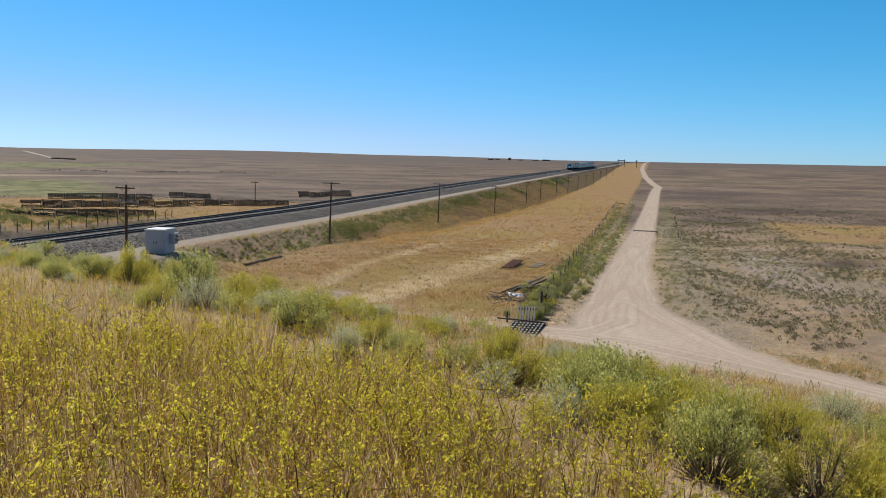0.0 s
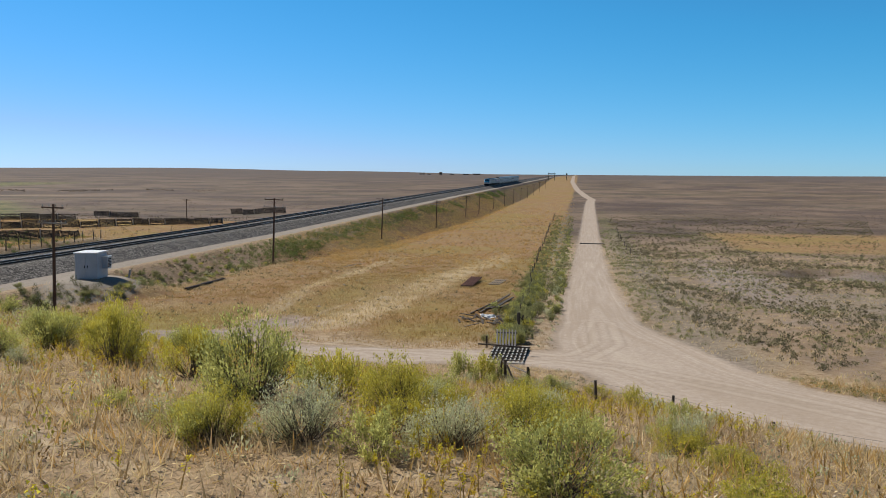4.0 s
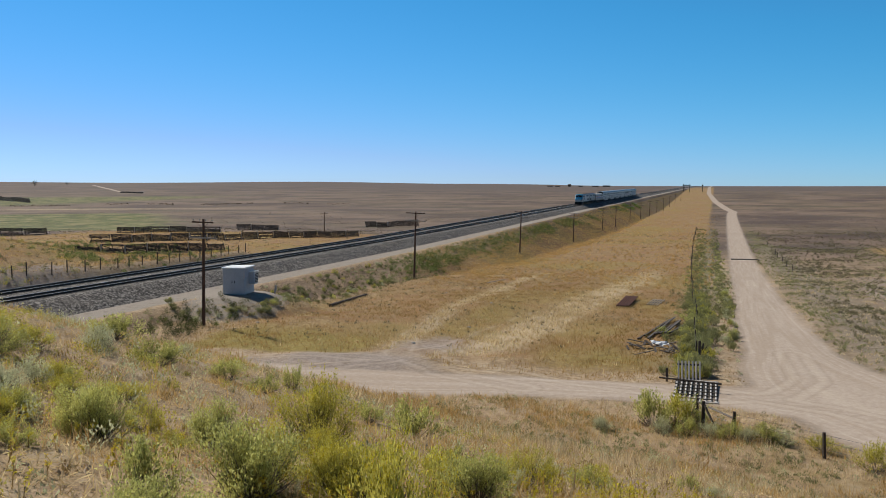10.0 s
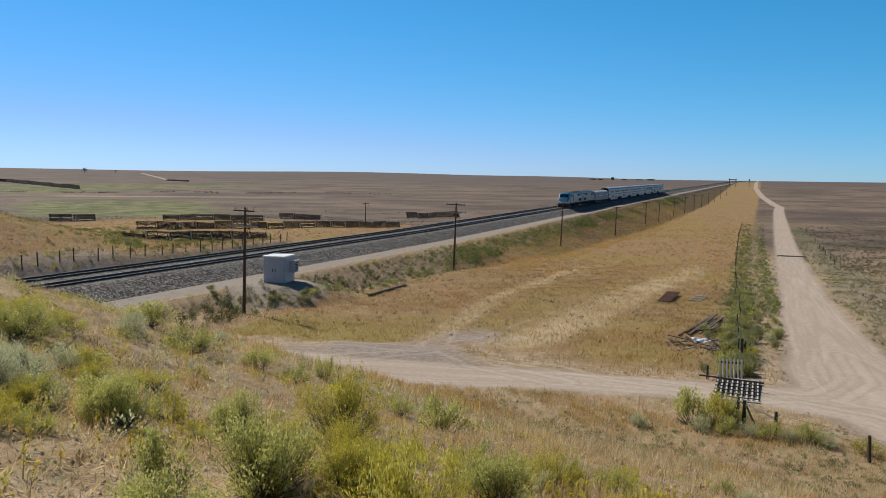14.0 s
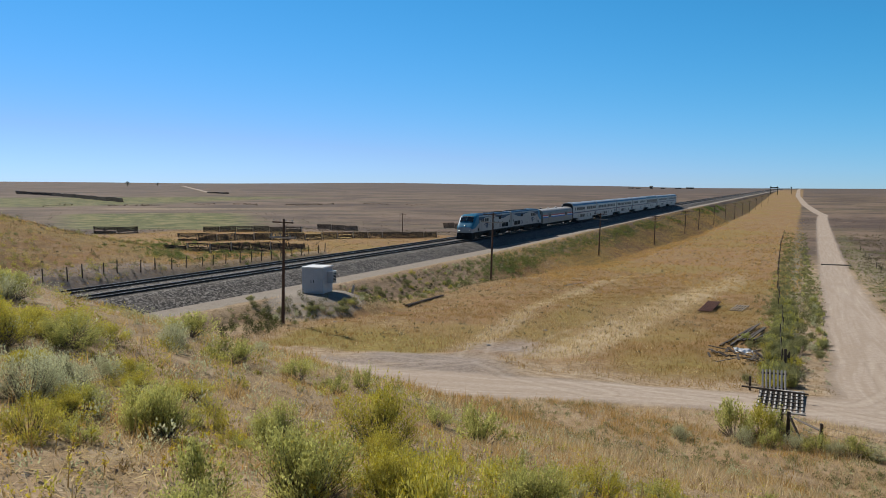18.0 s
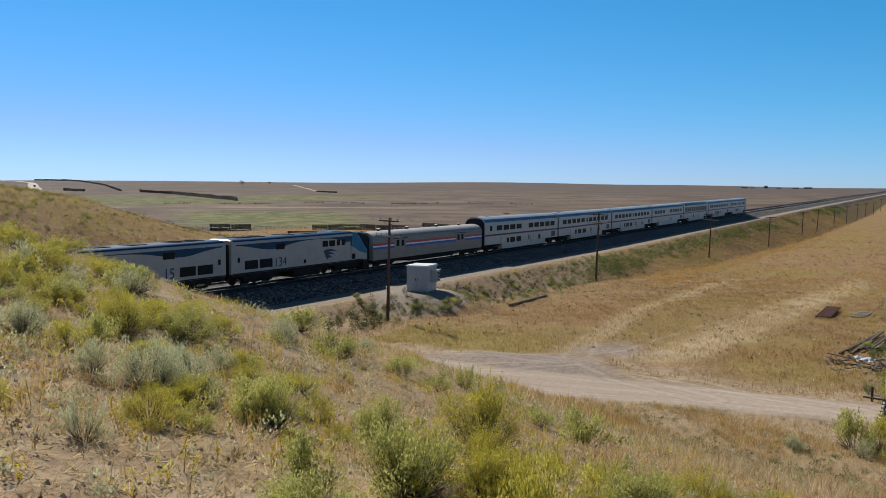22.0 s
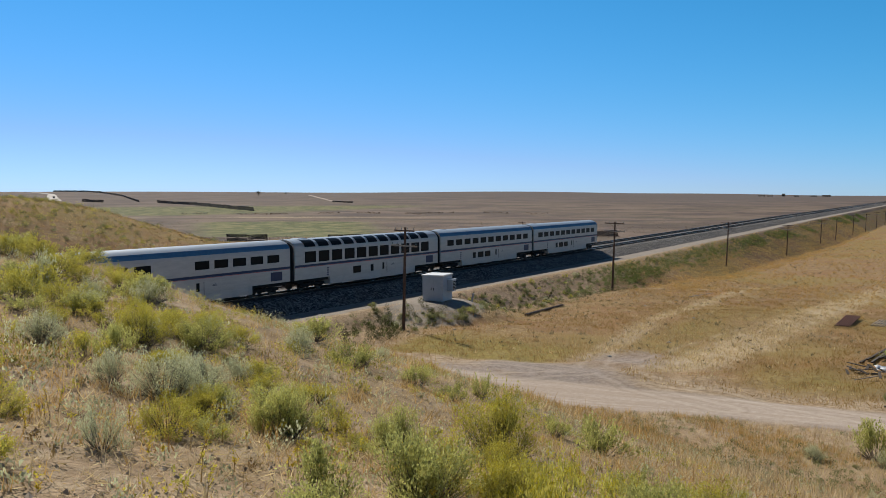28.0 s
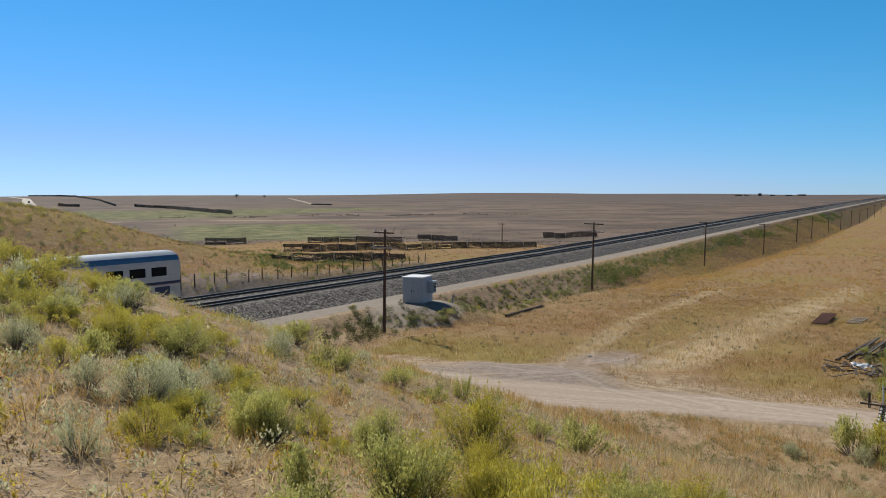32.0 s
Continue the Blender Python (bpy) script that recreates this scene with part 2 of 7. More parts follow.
def road_gap(x, y):
    """Distance outside the nearest road edge, negative on the road."""
    mx = np.interp(y, MAIN_Y, MAIN_X)
    slope = (np.interp(y + 1, MAIN_Y, MAIN_X) - np.interp(y - 1, MAIN_Y, MAIN_X)) / 2
    main = np.abs(x - mx) / np.sqrt(1 + slope * slope) - np.interp(y, (0, 30, 44, 52, 62, 100, 300), (4.1, 4.2, 4.9, 4.5, 3.0, 2.3, 2.5))
    by = np.interp(x, (10, 20, 24, 31, 38, 44, 52, 60), (49, 46.2, 44.5, 42.7, 43.5, 45.2, 46.2, 46))
    branch = np.maximum(np.abs(y - by) - np.interp(x, (10, 22, 35, 45, 54, 60), (1.0, 1.7, 3.2, 2.4, 2.1, 4.6)), np.maximum(x - 62, 12 - x))
    return np.minimum(main, branch)


WHEELS = (((26, 43), (31, 45.5), (34.5, 49), (36, 55), (36.5, 63), (38.6, 78)), ((44, 44.5), (38.5, 47), (34, 51.5), (31.6, 60), (30, 75)),
          ((51, 46), (44, 48), (38, 50), (30, 49.5), (22, 47)), ((54, 45.2), (57.5, 47), (59.4, 52), (59.2, 62)), ((54, 47.4), (60, 44.5), (67, 38.5), (78, 28)))


def wheel_gap(x, y):
    """Distance from the nearest line that cars have worn across the junction."""
    best = np.full(np.shape(x), 9.0)
    for line in WHEELS:
        for (xa, ya), (xb, yb) in zip(line, line[1:]):
            dx, dy = xb - xa, yb - ya
            f = np.clip(((x - xa) * dx + (y - ya) * dy) / (dx * dx + dy * dy), 0, 1)
            best = np.minimum(best, np.hypot(x - xa - f * dx, y - ya - f * dy))
    return best


def road_mask(x, y):
    return smooth01(1.2, -0.6, road_gap(x, y))


# ---- ground ----
def spaced(lo, hi, near_lo, near_hi, step, growth):
    line = list(np.arange(near_lo, near_hi + 1e-6, step))
    s, p = step, near_hi
    while p < hi:
        s *= growth
        p += s
        line.append(p)
    s, p = step, near_lo
    while p > lo:
        s *= growth
        p -= s
        line.insert(0, p)
    return np.array(line)


GX = spaced(-3600, 3600, -14, 96, 0.6, 1.07)
GY = spaced(-160, 4500, -14, 100, 0.6, 1.03)


def ground_material():
    m, ns, ls, b = material("dry_rangeland", 0.95)

    def attribute(name):
        a = ns.new("ShaderNodeAttribute")
        a.attribute_name = name
        return a.outputs["Fac"]

    big = noise_out(ns, ls, 0.035, 6)
    mid = noise_out(ns, ls, 0.35, 6)
    fine = noise_out(ns, ls, 3.0, 6, rough=0.7)
    grit = noise_out(ns, ls, 22.0, 3, rough=0.7)
    far_streak = noise_out(ns, ls, 0.012, 7, stretch=(0.35, 1.0, 1.0))
    soil = ramp(ns, ls, fine, (0.30, (0.205, 0.143, 0.085)), (0.50, (0.34, 0.248, 0.155)), (0.72, (0.49, 0.39, 0.265)))
    plain = ramp(ns, ls, far_streak, (0.38, (0.088, 0.064, 0.05)), (0.47, (0.14, 0.10, 0.076)), (0.53, (0.215, 0.156, 0.114)), (0.61, (0.115, 0.095, 0.063)))
    vast = noise_out(ns, ls, 0.0035, 6, stretch=(0.4, 1.0, 1.0))
    plain = mixed(ns, ls, maths(ns, ls, "MULTIPLY", ramp(ns, ls, vast, (0.47, (0, 0, 0)), (0.55, (1, 1, 1))), 0.6), plain, (0.115, 0.083, 0.074))
    wide = noise_out(ns, ls, 0.008, 5, stretch=(0.5, 1.0, 1.0))
    plain = mixed(ns, ls, maths(ns, ls, "MULTIPLY", ramp(ns, ls, wide, (0.47, (0, 0, 0)), (0.55, (1, 1, 1))), 0.6), plain, (0.15, 0.115, 0.075))
    plain = mixed(ns, ls, maths(ns, ls, "MULTIPLY", ramp(ns, ls, noise_out(ns, ls, 0.12, 6, rough=0.75), (0.48, (0, 0, 0)), (0.6, (1, 1, 1))), 0.45), plain, (0.095, 0.073, 0.055))
    plain = mixed(ns, ls, maths(ns, ls, "MULTIPLY", ramp(ns, ls, mid, (0.45, (0, 0, 0)), (0.62, (1, 1, 1))), 0.3), plain, (0.115, 0.092, 0.07))
    broad = noise_out(ns, ls, 0.016, 8, rough=0.68)
    plain = mixed(ns, ls, maths(ns, ls, "MULTIPLY", ramp(ns, ls, broad, (0.51, (0, 0, 0)), (0.58, (1, 1, 1))), 0.7), plain, (0.225, 0.163, 0.12))
    plain = mixed(ns, ls, maths(ns, ls, "MULTIPLY", ramp(ns, ls, broad, (0.40, (1, 1, 1)), (0.47, (0, 0, 0))), 0.7), plain, (0.078, 0.058, 0.050))
    gold = ramp(ns, ls, fine, (0.36, (0.185, 0.118, 0.055)), (0.5, (0.285, 0.193, 0.094)), (0.66, (0.42, 0.32, 0.18)))
    gold = mixed(ns, ls, ramp(ns, ls, mid, (0.45, (0, 0, 0)), (0.58, (1, 1, 1))), gold, (0.25, 0.152, 0.074))
    gold = mixed(ns, ls, ramp(ns, ls, big, (0.49, (0, 0, 0)), (0.56, (1, 1, 1))), gold, (0.26, 0.187, 0.070))
    gold = mixed(ns, ls, maths(ns, ls, "MULTIPLY", ramp(ns, ls, noise_out(ns, ls, 0.09, 6, rough=0.7), (0.5, (0, 0, 0)), (0.6, (1, 1, 1))), 0.6), gold, (0.275, 0.155, 0.075))
    green = ramp(ns, ls, noise_out(ns, ls, 0.10, 8, rough=0.75), (0.38, (0.07, 0.072, 0.034)), (0.5, (0.125, 0.14, 0.05)), (0.60, (0.23, 0.195, 0.095)))
    wobble = maths(ns, ls, "ADD", maths(ns, ls, "MULTIPLY", maths(ns, ls, "SUBTRACT", mid, 0.5), 0.9), maths(ns, ls, "MULTIPLY", maths(ns, ls, "SUBTRACT", fine, 0.5), 0.6))

    def zone(name, sharp=3.0):
        a = maths(ns, ls, "ADD", attribute(name), wobble)
        return maths(ns, ls, "MULTIPLY", maths(ns, ls, "SUBTRACT", a, 0.5 - 0.5 / sharp), sharp, clamp=True)

    litter = noise_out(ns, ls, 1.1, 6, rough=0.75)
    soil = mixed(ns, ls, maths(ns, ls, "MULTIPLY", ramp(ns, ls, litter, (0.52, (0, 0, 0)), (0.62, (1, 1, 1))), 0.5), soil, (0.48, 0.405, 0.30))
    soil = mixed(ns, ls, maths(ns, ls, "MULTIPLY", ramp(ns, ls, litter, (0.38, (1, 1, 1)), (0.46, (0, 0, 0))), 0.6), soil, (0.21, 0.14, 0.075))
    col = mixed(ns, ls, zone("plain", 2.0), soil, plain)
    col = mixed(ns, ls, attribute("ridge"), col, (0.115, 0.092, 0.082))
    col = mixed(ns, ls, zone("gold", 2.0), col, gold)
    col = mixed(ns, ls, zone("green", 2.0), col, green)
    olive = ramp(ns, ls, fine, (0.3, (0.17, 0.13, 0.035)), (0.7, (0.31, 0.24, 0.075)))
    col = mixed(ns, ls, zone("olive", 1.8), col, olive)
    sage = ramp(ns, ls, fine, (0.36, (0.15, 0.12, 0.086)), (0.64, (0.315, 0.26, 0.195)))
    col = mixed(ns, ls, zone("sage", 1.8), col, sage)
    straw = ramp(ns, ls, fine, (0.3, (0.33, 0.245, 0.14)), (0.7, (0.50, 0.40, 0.265)))
    col = mixed(ns, ls, zone("straw", 1.6), col, straw)
    earth = ramp(ns, ls, fine, (0.3, (0.185, 0.125, 0.08)), (0.7, (0.40, 0.295, 0.20)))
    col = mixed(ns, ls, zone("earth", 2.0), col, earth)
    bare = ramp(ns, ls, fine, (0.3, (0.205, 0.166, 0.142)), (0.7, (0.365, 0.305, 0.262)))
    col = mixed(ns, ls, zone("bare", 2.0), col, bare)
    gravel = ramp(ns, ls, grit, (0.3, (0.19, 0.165, 0.14)), (0.7, (0.37, 0.325, 0.275)))
    col = mixed(ns, ls, zone("gravel", 3.0), col, gravel)
    lane = attribute("lane")
    dirt = ramp(ns, ls, fine, (0.25, (0.31, 0.25, 0.20)), (0.55, (0.40, 0.33, 0.27)), (0.8, (0.47, 0.40, 0.335)))
    # wheel ruts and grader marks run with the road's edge
    place = ns.new("ShaderNodeNewGeometry")
    xyz = ns.new("ShaderNodeSeparateXYZ")
    ls.new(place.outputs["Position"], xyz.inputs[0])
    along = ns.new("ShaderNodeCombineXYZ")
    ls.new(maths(ns, ls, "MULTIPLY", lane, 1.5), along.inputs[0])
    ls.new(maths(ns, ls, "MULTIPLY", xyz.outputs[0], 0.05), along.inputs[1])
    ls.new(maths(ns, ls, "MULTIPLY", xyz.outputs[1], 0.05), along.inputs[2])
    rut = node(ns, "ShaderNodeTexNoise", Scale=1.6, Detail=5.0, Roughness=0.6)
    ls.new(along.outputs[0], rut.inputs["Vector"])
    dirt = mixed(ns, ls, maths(ns, ls, "MULTIPLY", ramp(ns, ls, rut.outputs["Fac"], (0.46, (0, 0, 0)), (0.60, (1, 1, 1))), 0.4), dirt, (0.29, 0.225, 0.165))
    dirt = mixed(ns, ls, maths(ns, ls, "MULTIPLY", ramp(ns, ls, rut.outputs["Fac"], (0.30, (1, 1, 1)), (0.42, (0, 0, 0))), 0.32), dirt, (0.56, 0.49, 0.40))
    edge = maths(ns, ls, "ADD", lane, maths(ns, ls, "MULTIPLY", wobble, 1.0))
    on_road = maths(ns, ls, "SUBTRACT", 0.5, maths(ns, ls, "MULTIPLY", edge, 1.3), clamp=True)
    col = mixed(ns, ls, on_road, col, dirt)
    col = mixed(ns, ls, maths(ns, ls, "MULTIPLY", maths(ns, ls, "SUBTRACT", 1.0, on_road), maths(ns, ls, "MULTIPLY", ramp(ns, ls, noise_out(ns, ls, 0.9, 6, rough=0.8), (0.52, (0, 0, 0)), (0.64, (1, 1, 1))), 0.4)), col, (0.13, 0.095, 0.055))
    # pale pairs of wheel marks with darker loose edges
    off = maths(ns, ls, "ABSOLUTE", maths(ns, ls, "SUBTRACT", maths(ns, ls, "ADD", attribute("wheel"), maths(ns, ls, "MULTIPLY", wobble, 0.25)), 0.8))
    worn = maths(ns, ls, "SUBTRACT", 1.0, maths(ns, ls, "MULTIPLY", off, 3.2), clamp=True)
    col = mixed(ns, ls, maths(ns, ls, "MULTIPLY", worn, 0.32), col, (0.47, 0.40, 0.325))
    loose = maths(ns, ls, "SUBTRACT", 1.0, maths(ns, ls, "MULTIPLY", maths(ns, ls, "ABSOLUTE", maths(ns, ls, "SUBTRACT", off, 0.42)), 6.0), clamp=True)
    col = mixed(ns, ls, maths(ns, ls, "MULTIPLY", loose, 0.25), col, (0.22, 0.175, 0.13))
    ls.new(col, b.inputs["Base Color"])
    b.inputs["Specular IOR Level"].default_value = 0.15
    rough_h = maths(ns, ls, "ADD", fine, maths(ns, ls, "MULTIPLY", grit, 0.3))
    calm = maths(ns, ls, "SUBTRACT", 1.0, maths(ns, ls, "MULTIPLY", on_road, 0.8))
    bump(ns, ls, b, maths(ns, ls, "MULTIPLY", rough_h, calm), 0.7, 0.12)
    return m


def zones(x, y):
    """Cover of the land at each place, 0 to 1."""
    far = np.hypot(x - 30, y)
    plain = np.maximum(smooth01(120, 260, far), 0.5 * smooth01(63, 70, x) * smooth01(1.5, 6, road_gap(x, y)))
    plain = np.maximum(plain, 0.95 * smooth01(-9, -14, x))
    wide = smooth01(130, 280, y)
    strip = smooth01(14 - 4 * wide, 19 - 7 * wide, x) * smooth01(54, 49, x) * smooth01(48, 56, y) * smooth01(2600, 900, y)
    bank = smooth01(9, 13, -x) * smooth01(75, 25, -x) * smooth01(170, 110, y)
    right_gold = smooth01(85, 95, x) * smooth01(160, 175, y) * smooth01(255, 225, y)
    hill = (hill_z(x, y) > field_z(x, y)) * smooth01(18, 24, x) * 0.8
    verge = smooth01(34, 40, x) * smooth01(66, 58, x) * smooth01(24, 30, y) * smooth01(41, 37, y)
    low_bank = smooth01(11.8, 14.0, x) * smooth01(22, 20, x) * smooth01(88, 100, y) * smooth01(900, 500, y)
    inner = smooth01(8.6, 10, x) * smooth01(17, 15, x) * smooth01(38, 50, y) * smooth01(500, 300, y)
    gold = np.clip(strip * 1.0 + bank * (0.3 + 0.75 * smooth01(100, 90, y)) + right_gold + 0.95 * smooth01(-18, -26, x) * smooth01(-125, -105, x) * smooth01(112, 128, y) * smooth01(235, 205, y) + hill * 0.42 + verge * 0.45 + inner * 0.3 + low_bank, 0, 1)
    away = np.hypot(x - 54, y)
    # green flat, with a pale worn track and a reddish strip behind it
    meadow = 1.05 * smooth01(262, 300, away) * smooth01(545, 500, away) * smooth01(110, 40, x + 0.8 * y) * smooth01(20, 80, x + 1.08 * y) * smooth01(0, -60, x)
    roadside = np.exp(-((x - 52.5) / 2.2) ** 2) * smooth01(49, 53, y) * smooth01(500, 200, y) + np.exp(-((x - 66) / 4) ** 2) * smooth01(60, 90, y) * smooth01(500, 250, y) * 0.9
    bankside = smooth01(9, 11, x) * smooth01(14, 12, x) * smooth01(100, 130, y) * smooth01(620, 450, y)
    meadow = meadow + 0.75 * smooth01(-400, -470, x) * smooth01(-1000, -850, x) * smooth01(650, 700, away) * smooth01(1010, 900, away)
    green = np.clip(meadow + 0.55 * roadside + 0.5 * bankside, 0, 1)
    gravel = smooth01(8.5, 7.5, np.abs(x - 0.2)) + smooth01(5.2, 3.2, np.hypot(x - 13.0, (y - 66) * 0.7))
    line_a = np.interp(y, (50, 57.3, 64.6, 83, 104, 150), (36, 38.8, 40.2, 40.6, 42.8, 46))
    line_b = np.interp(y, (50, 62, 80, 113, 170), (33, 31.5, 29.4, 28.7, 33))
    straw = (np.exp(-((x - line_a) / 2.3) ** 2) * smooth01(160, 110, y) * 1.1 + np.exp(-((x - line_b) / 1.0) ** 2) * 0.85 * smooth01(170, 120, y)) * smooth01(50, 56, y)
    straw = straw + 0.62 * np.exp(-((away - 612 - 14 * np.sin(x / 37)) / 22) ** 2) * smooth01(-200, -290, x) * smooth01(-560, -440, x) * (0.6 + 0.4 * np.sin(x / 19 + 2 * np.sin(y / 31)))
    bare = 0.22 * smooth01(66, 76, x) * smooth01(230, 150, y) + 0.8 * np.exp(-(((x - 76) / 5) ** 2 + ((y - 105) / 28) ** 2)) + 0.9 * smooth01(1.0, 0.7, np.hypot((x - 97) / 17, (y - 113) / 9)) + np.exp(-(((x - 34.5) / 3.6) ** 2 + ((y - 56) / 7.5) ** 2)) * 0.7 + np.exp(-(((x - 31) / 6) ** 2 + ((y - 48.5) / 2.5) ** 2)) * 0.8 + np.exp(-np.maximum(road_gap(x, y), 0) / 0.9) * 0.55 + 0.7 * smooth01(-15, -12.5, x) * smooth01(-8, -9, x) * smooth01(80, 70, y)
    olive = 0.9 * smooth01(16, 19, x) * smooth01(34, 29, x) * smooth01(49, 51, y) * smooth01(64, 56, y) + 0.7 * np.exp(-(((x - 46.5) / 4.5) ** 2 + ((y - 55) / 4.5) ** 2)) + 0.6 * np.exp(-(((x - 34) / 2.5) ** 2 + ((y - 78) / 16) ** 2))
    sage = 0.8 * np.exp(-((x - 66) / 4.5) ** 2) * smooth01(38, 50, y) * smooth01(300, 160, y) + 0.8 * np.exp(-(((x - 84) / 11) ** 2 + ((y - 80) / 16) ** 2)) + 0.5 * np.exp(-((x - 52.8) / 3.0) ** 2) * smooth01(49, 53, y) * smooth01(300, 160, y)
    olive = olive + 0.5 * smooth01(-10, -15, x) * smooth01(-90, -65, x) * smooth01(94, 104, y) * smooth01(128, 116, y)
    sage = sage + 0.4 * smooth01(9, 13, -x) * smooth01(120, 60, -x) * smooth01(96, 106, y) * smooth01(140, 120, y)
    ridge = 0.2 * smooth01(-12, -45, x) * smooth01(90, 210, far) + 0.9 * smooth01(800, 1700, far) * smooth01(-2600, -300, -np.abs(x - 400))
    earth = 0.9 * smooth01(7.8, 8.8, x) * smooth01(18, 14, x) * smooth01(60, 66, y) * smooth01(125, 95, y)
    return {"earth": earth, "olive": olive, "sage": sage, "ridge": ridge, "plain": plain, "straw": straw, "bare": bare, "gold": gold, "green": green, "gravel": np.clip(gravel, 0, 1)}


def build_ground():
    xx, yy = np.meshgrid(GX, GY, indexing="xy")
    zz = ground_z(xx, yy)
    nx, ny = len(GX), len(GY)
    co = np.stack([xx, yy, zz], -1).reshape(-1, 3)
    i = np.arange((nx - 1) * (ny - 1))
    a = (i // (nx - 1)) * nx + i % (nx - 1)
    faces = np.stack([a, a + 1, a + nx + 1, a + nx], -1)
    me = bpy.data.meshes.new("ground")
    me.vertices.add(len(co))
    me.vertices.foreach_set("co", co.ravel())
    me.loops.add(faces.size)
    me.loops.foreach_set("vertex_index", faces.ravel())
    me.polygons.add(len(faces))
    me.polygons.foreach_set("loop_start", np.arange(len(faces)) * 4)
    me.polygons.foreach_set("use_smooth", np.ones(len(faces), bool))
    me.update(calc_edges=True)
    for name, values in {**zones(xx, yy), "lane": np.clip(road_gap(xx, yy), -3, 3), "wheel": np.clip(wheel_gap(xx, yy), 0, 3)}.items():
        me.attributes.new(name, "FLOAT", "POINT").data.foreach_set("value", np.asarray(values, np.float32).ravel())
    me.materials.append(ground_material())
    tagged(new("ground", me), "dry sagebrush rangeland with dirt roads and yellow grass", "ground", kind="structure")


build_ground()


def H(x, y):
    return float(ground_z(np.array([x]), np.array([y]))[0])


# ---- railway ----


def ballast_material():
    m, ns, ls, b = material("crushed_ballast", 0.95)
    co = ns.new("ShaderNodeTexCoord")
    stones = node(ns, "ShaderNodeTexVoronoi", Scale=6.8)
    ls.new(co.outputs["Object"], stones.inputs["Vector"])
    tone = ns.new("ShaderNodeSeparateColor")
    ls.new(stones.outputs["Color"], tone.inputs[0])
    dusty = noise_out(ns, ls, 0.5, 5)
    col = ramp(ns, ls, tone.outputs[0], (0.0, (0.014, 0.013, 0.012)), (0.5, (0.072, 0.066, 0.062)), (1.0, (0.29, 0.268, 0.248)))
    col = mixed(ns, ls, maths(ns, ls, "MULTIPLY", ramp(ns, ls, dusty, (0.5, (0, 0, 0)), (0.7, (1, 1, 1))), 0.35), col, (0.20, 0.175, 0.15))
    ls.new(col, b.inputs["Base Color"])
    b.inputs["Specular IOR Level"].default_value = 0.2
    bump(ns, ls, b, stones.outputs["Distance"], 0.9, 0.05)
    return m


M_BALLAST = ballast_material()
M_RAIL = simple("rusty_rail_web", (0.035, 0.026, 0.022), (0.075, 0.055, 0.045), 4, 0.7, 0.3)
M_HEAD = simple("polished_rail_head", (0.30, 0.30, 0.31), (0.45, 0.45, 0.46), 6, 0.35, 0.9, bumps=0.05)
M_TIE = simple("creosoted_tie", (0.035, 0.028, 0.024), (0.10, 0.082, 0.07), 5, 0.9, stretch=(1, 8, 8), var=0.4)
Y_LINE = np.r_[np.arange(-120, 140, 12), np.arange(140, 700, 40), np.arange(700, 4001, 150)]


def sweep(profile, ys=Y_LINE):
    """A section of x and z carried along the track."""
    g = Geo()
    g.loft([[(x, y, z + float(track_z(y))) for x, z in profile] for y in ys])
    return g


bed = part("ballast_bed", sweep([(-9.6, -1.5), (-9.0, -1.25), (-7.1, -0.28), (-6.4, -0.19), (2.0, -0.19), (2.6, -0.30), (5.0, -1.22), (5.6, -1.5)]), M_BALLAST)
tagged(bed, "grey crushed stone ballast bed under two tracks", "ballast", kind="structure")
for cx in (0.0, -4.4):
    tr = thing("railway_track", "steel rails on dark wooden ties in grey ballast", "railway track", "double track")
    for side in (-0.7525, 0.7525):
        x = cx + side
        rail = part("rail", sweep([(x - 0.07, -0.17), (x + 0.07, -0.17), (x + 0.012, -0.13), (x + 0.012, -0.05), (x + 0.036, -0.035), (x + 0.036, -0.006), (x - 0.036, -0.006), (x - 0.036, -0.035), (x - 0.012, -0.05), (x - 0.012, -0.13)]), M_RAIL, tr)
        part("rail_head", sweep([(x - 0.036, -0.006), (x + 0.036, -0.006), (x + 0.028, 0.0), (x - 0.028, 0.0)]), M_HEAD, rail, "rail head polished by wheels")
    tr["kind"] = "structure"
    # ties: singly where the walk passes nearest, joined farther off
    tie = Geo().box(-1.3, 1.3, -0.115, 0.115, -0.34, -0.165, 0.012).mesh("tie")
    for k in range(300):
        part("tie", tie, M_TIE, tr, m=pose(cx + random.uniform(-0.04, 0.04), 12 + 0.54 * k, float(track_z(12 + 0.54 * k)), 0, 0, random.uniform(-0.6, 0.6)))
    rest = Geo()
    for k in range(700):
        y = 12 + 0.54 * (300 + k)
        z = float(track_z(y))
        rest.box(cx - 1.3, cx + 1.3, y - 0.115, y + 0.115, z - 0.34, z - 0.165)
    tagged(part("tie_rest", rest, M_TIE, tr), kind="stuff")


# ---- telegraph poles ----
M_POLE = simple("weathered_pole_wood", (0.055, 0.03, 0.02), (0.13, 0.075, 0.05), 3, 0.9, stretch=(6, 6, 0.6), bumps=0.4, dist=0.01)
M_GLASSY = simple("insulator_glass", (0.10, 0.12, 0.12), (0.2, 0.22, 0.22), 10, 0.25)
M_PALE = simple("bleached_wood", (0.22, 0.19, 0.16), (0.40, 0.36, 0.31), 4, 0.9, stretch=(8, 1, 8), bumps=0.3)


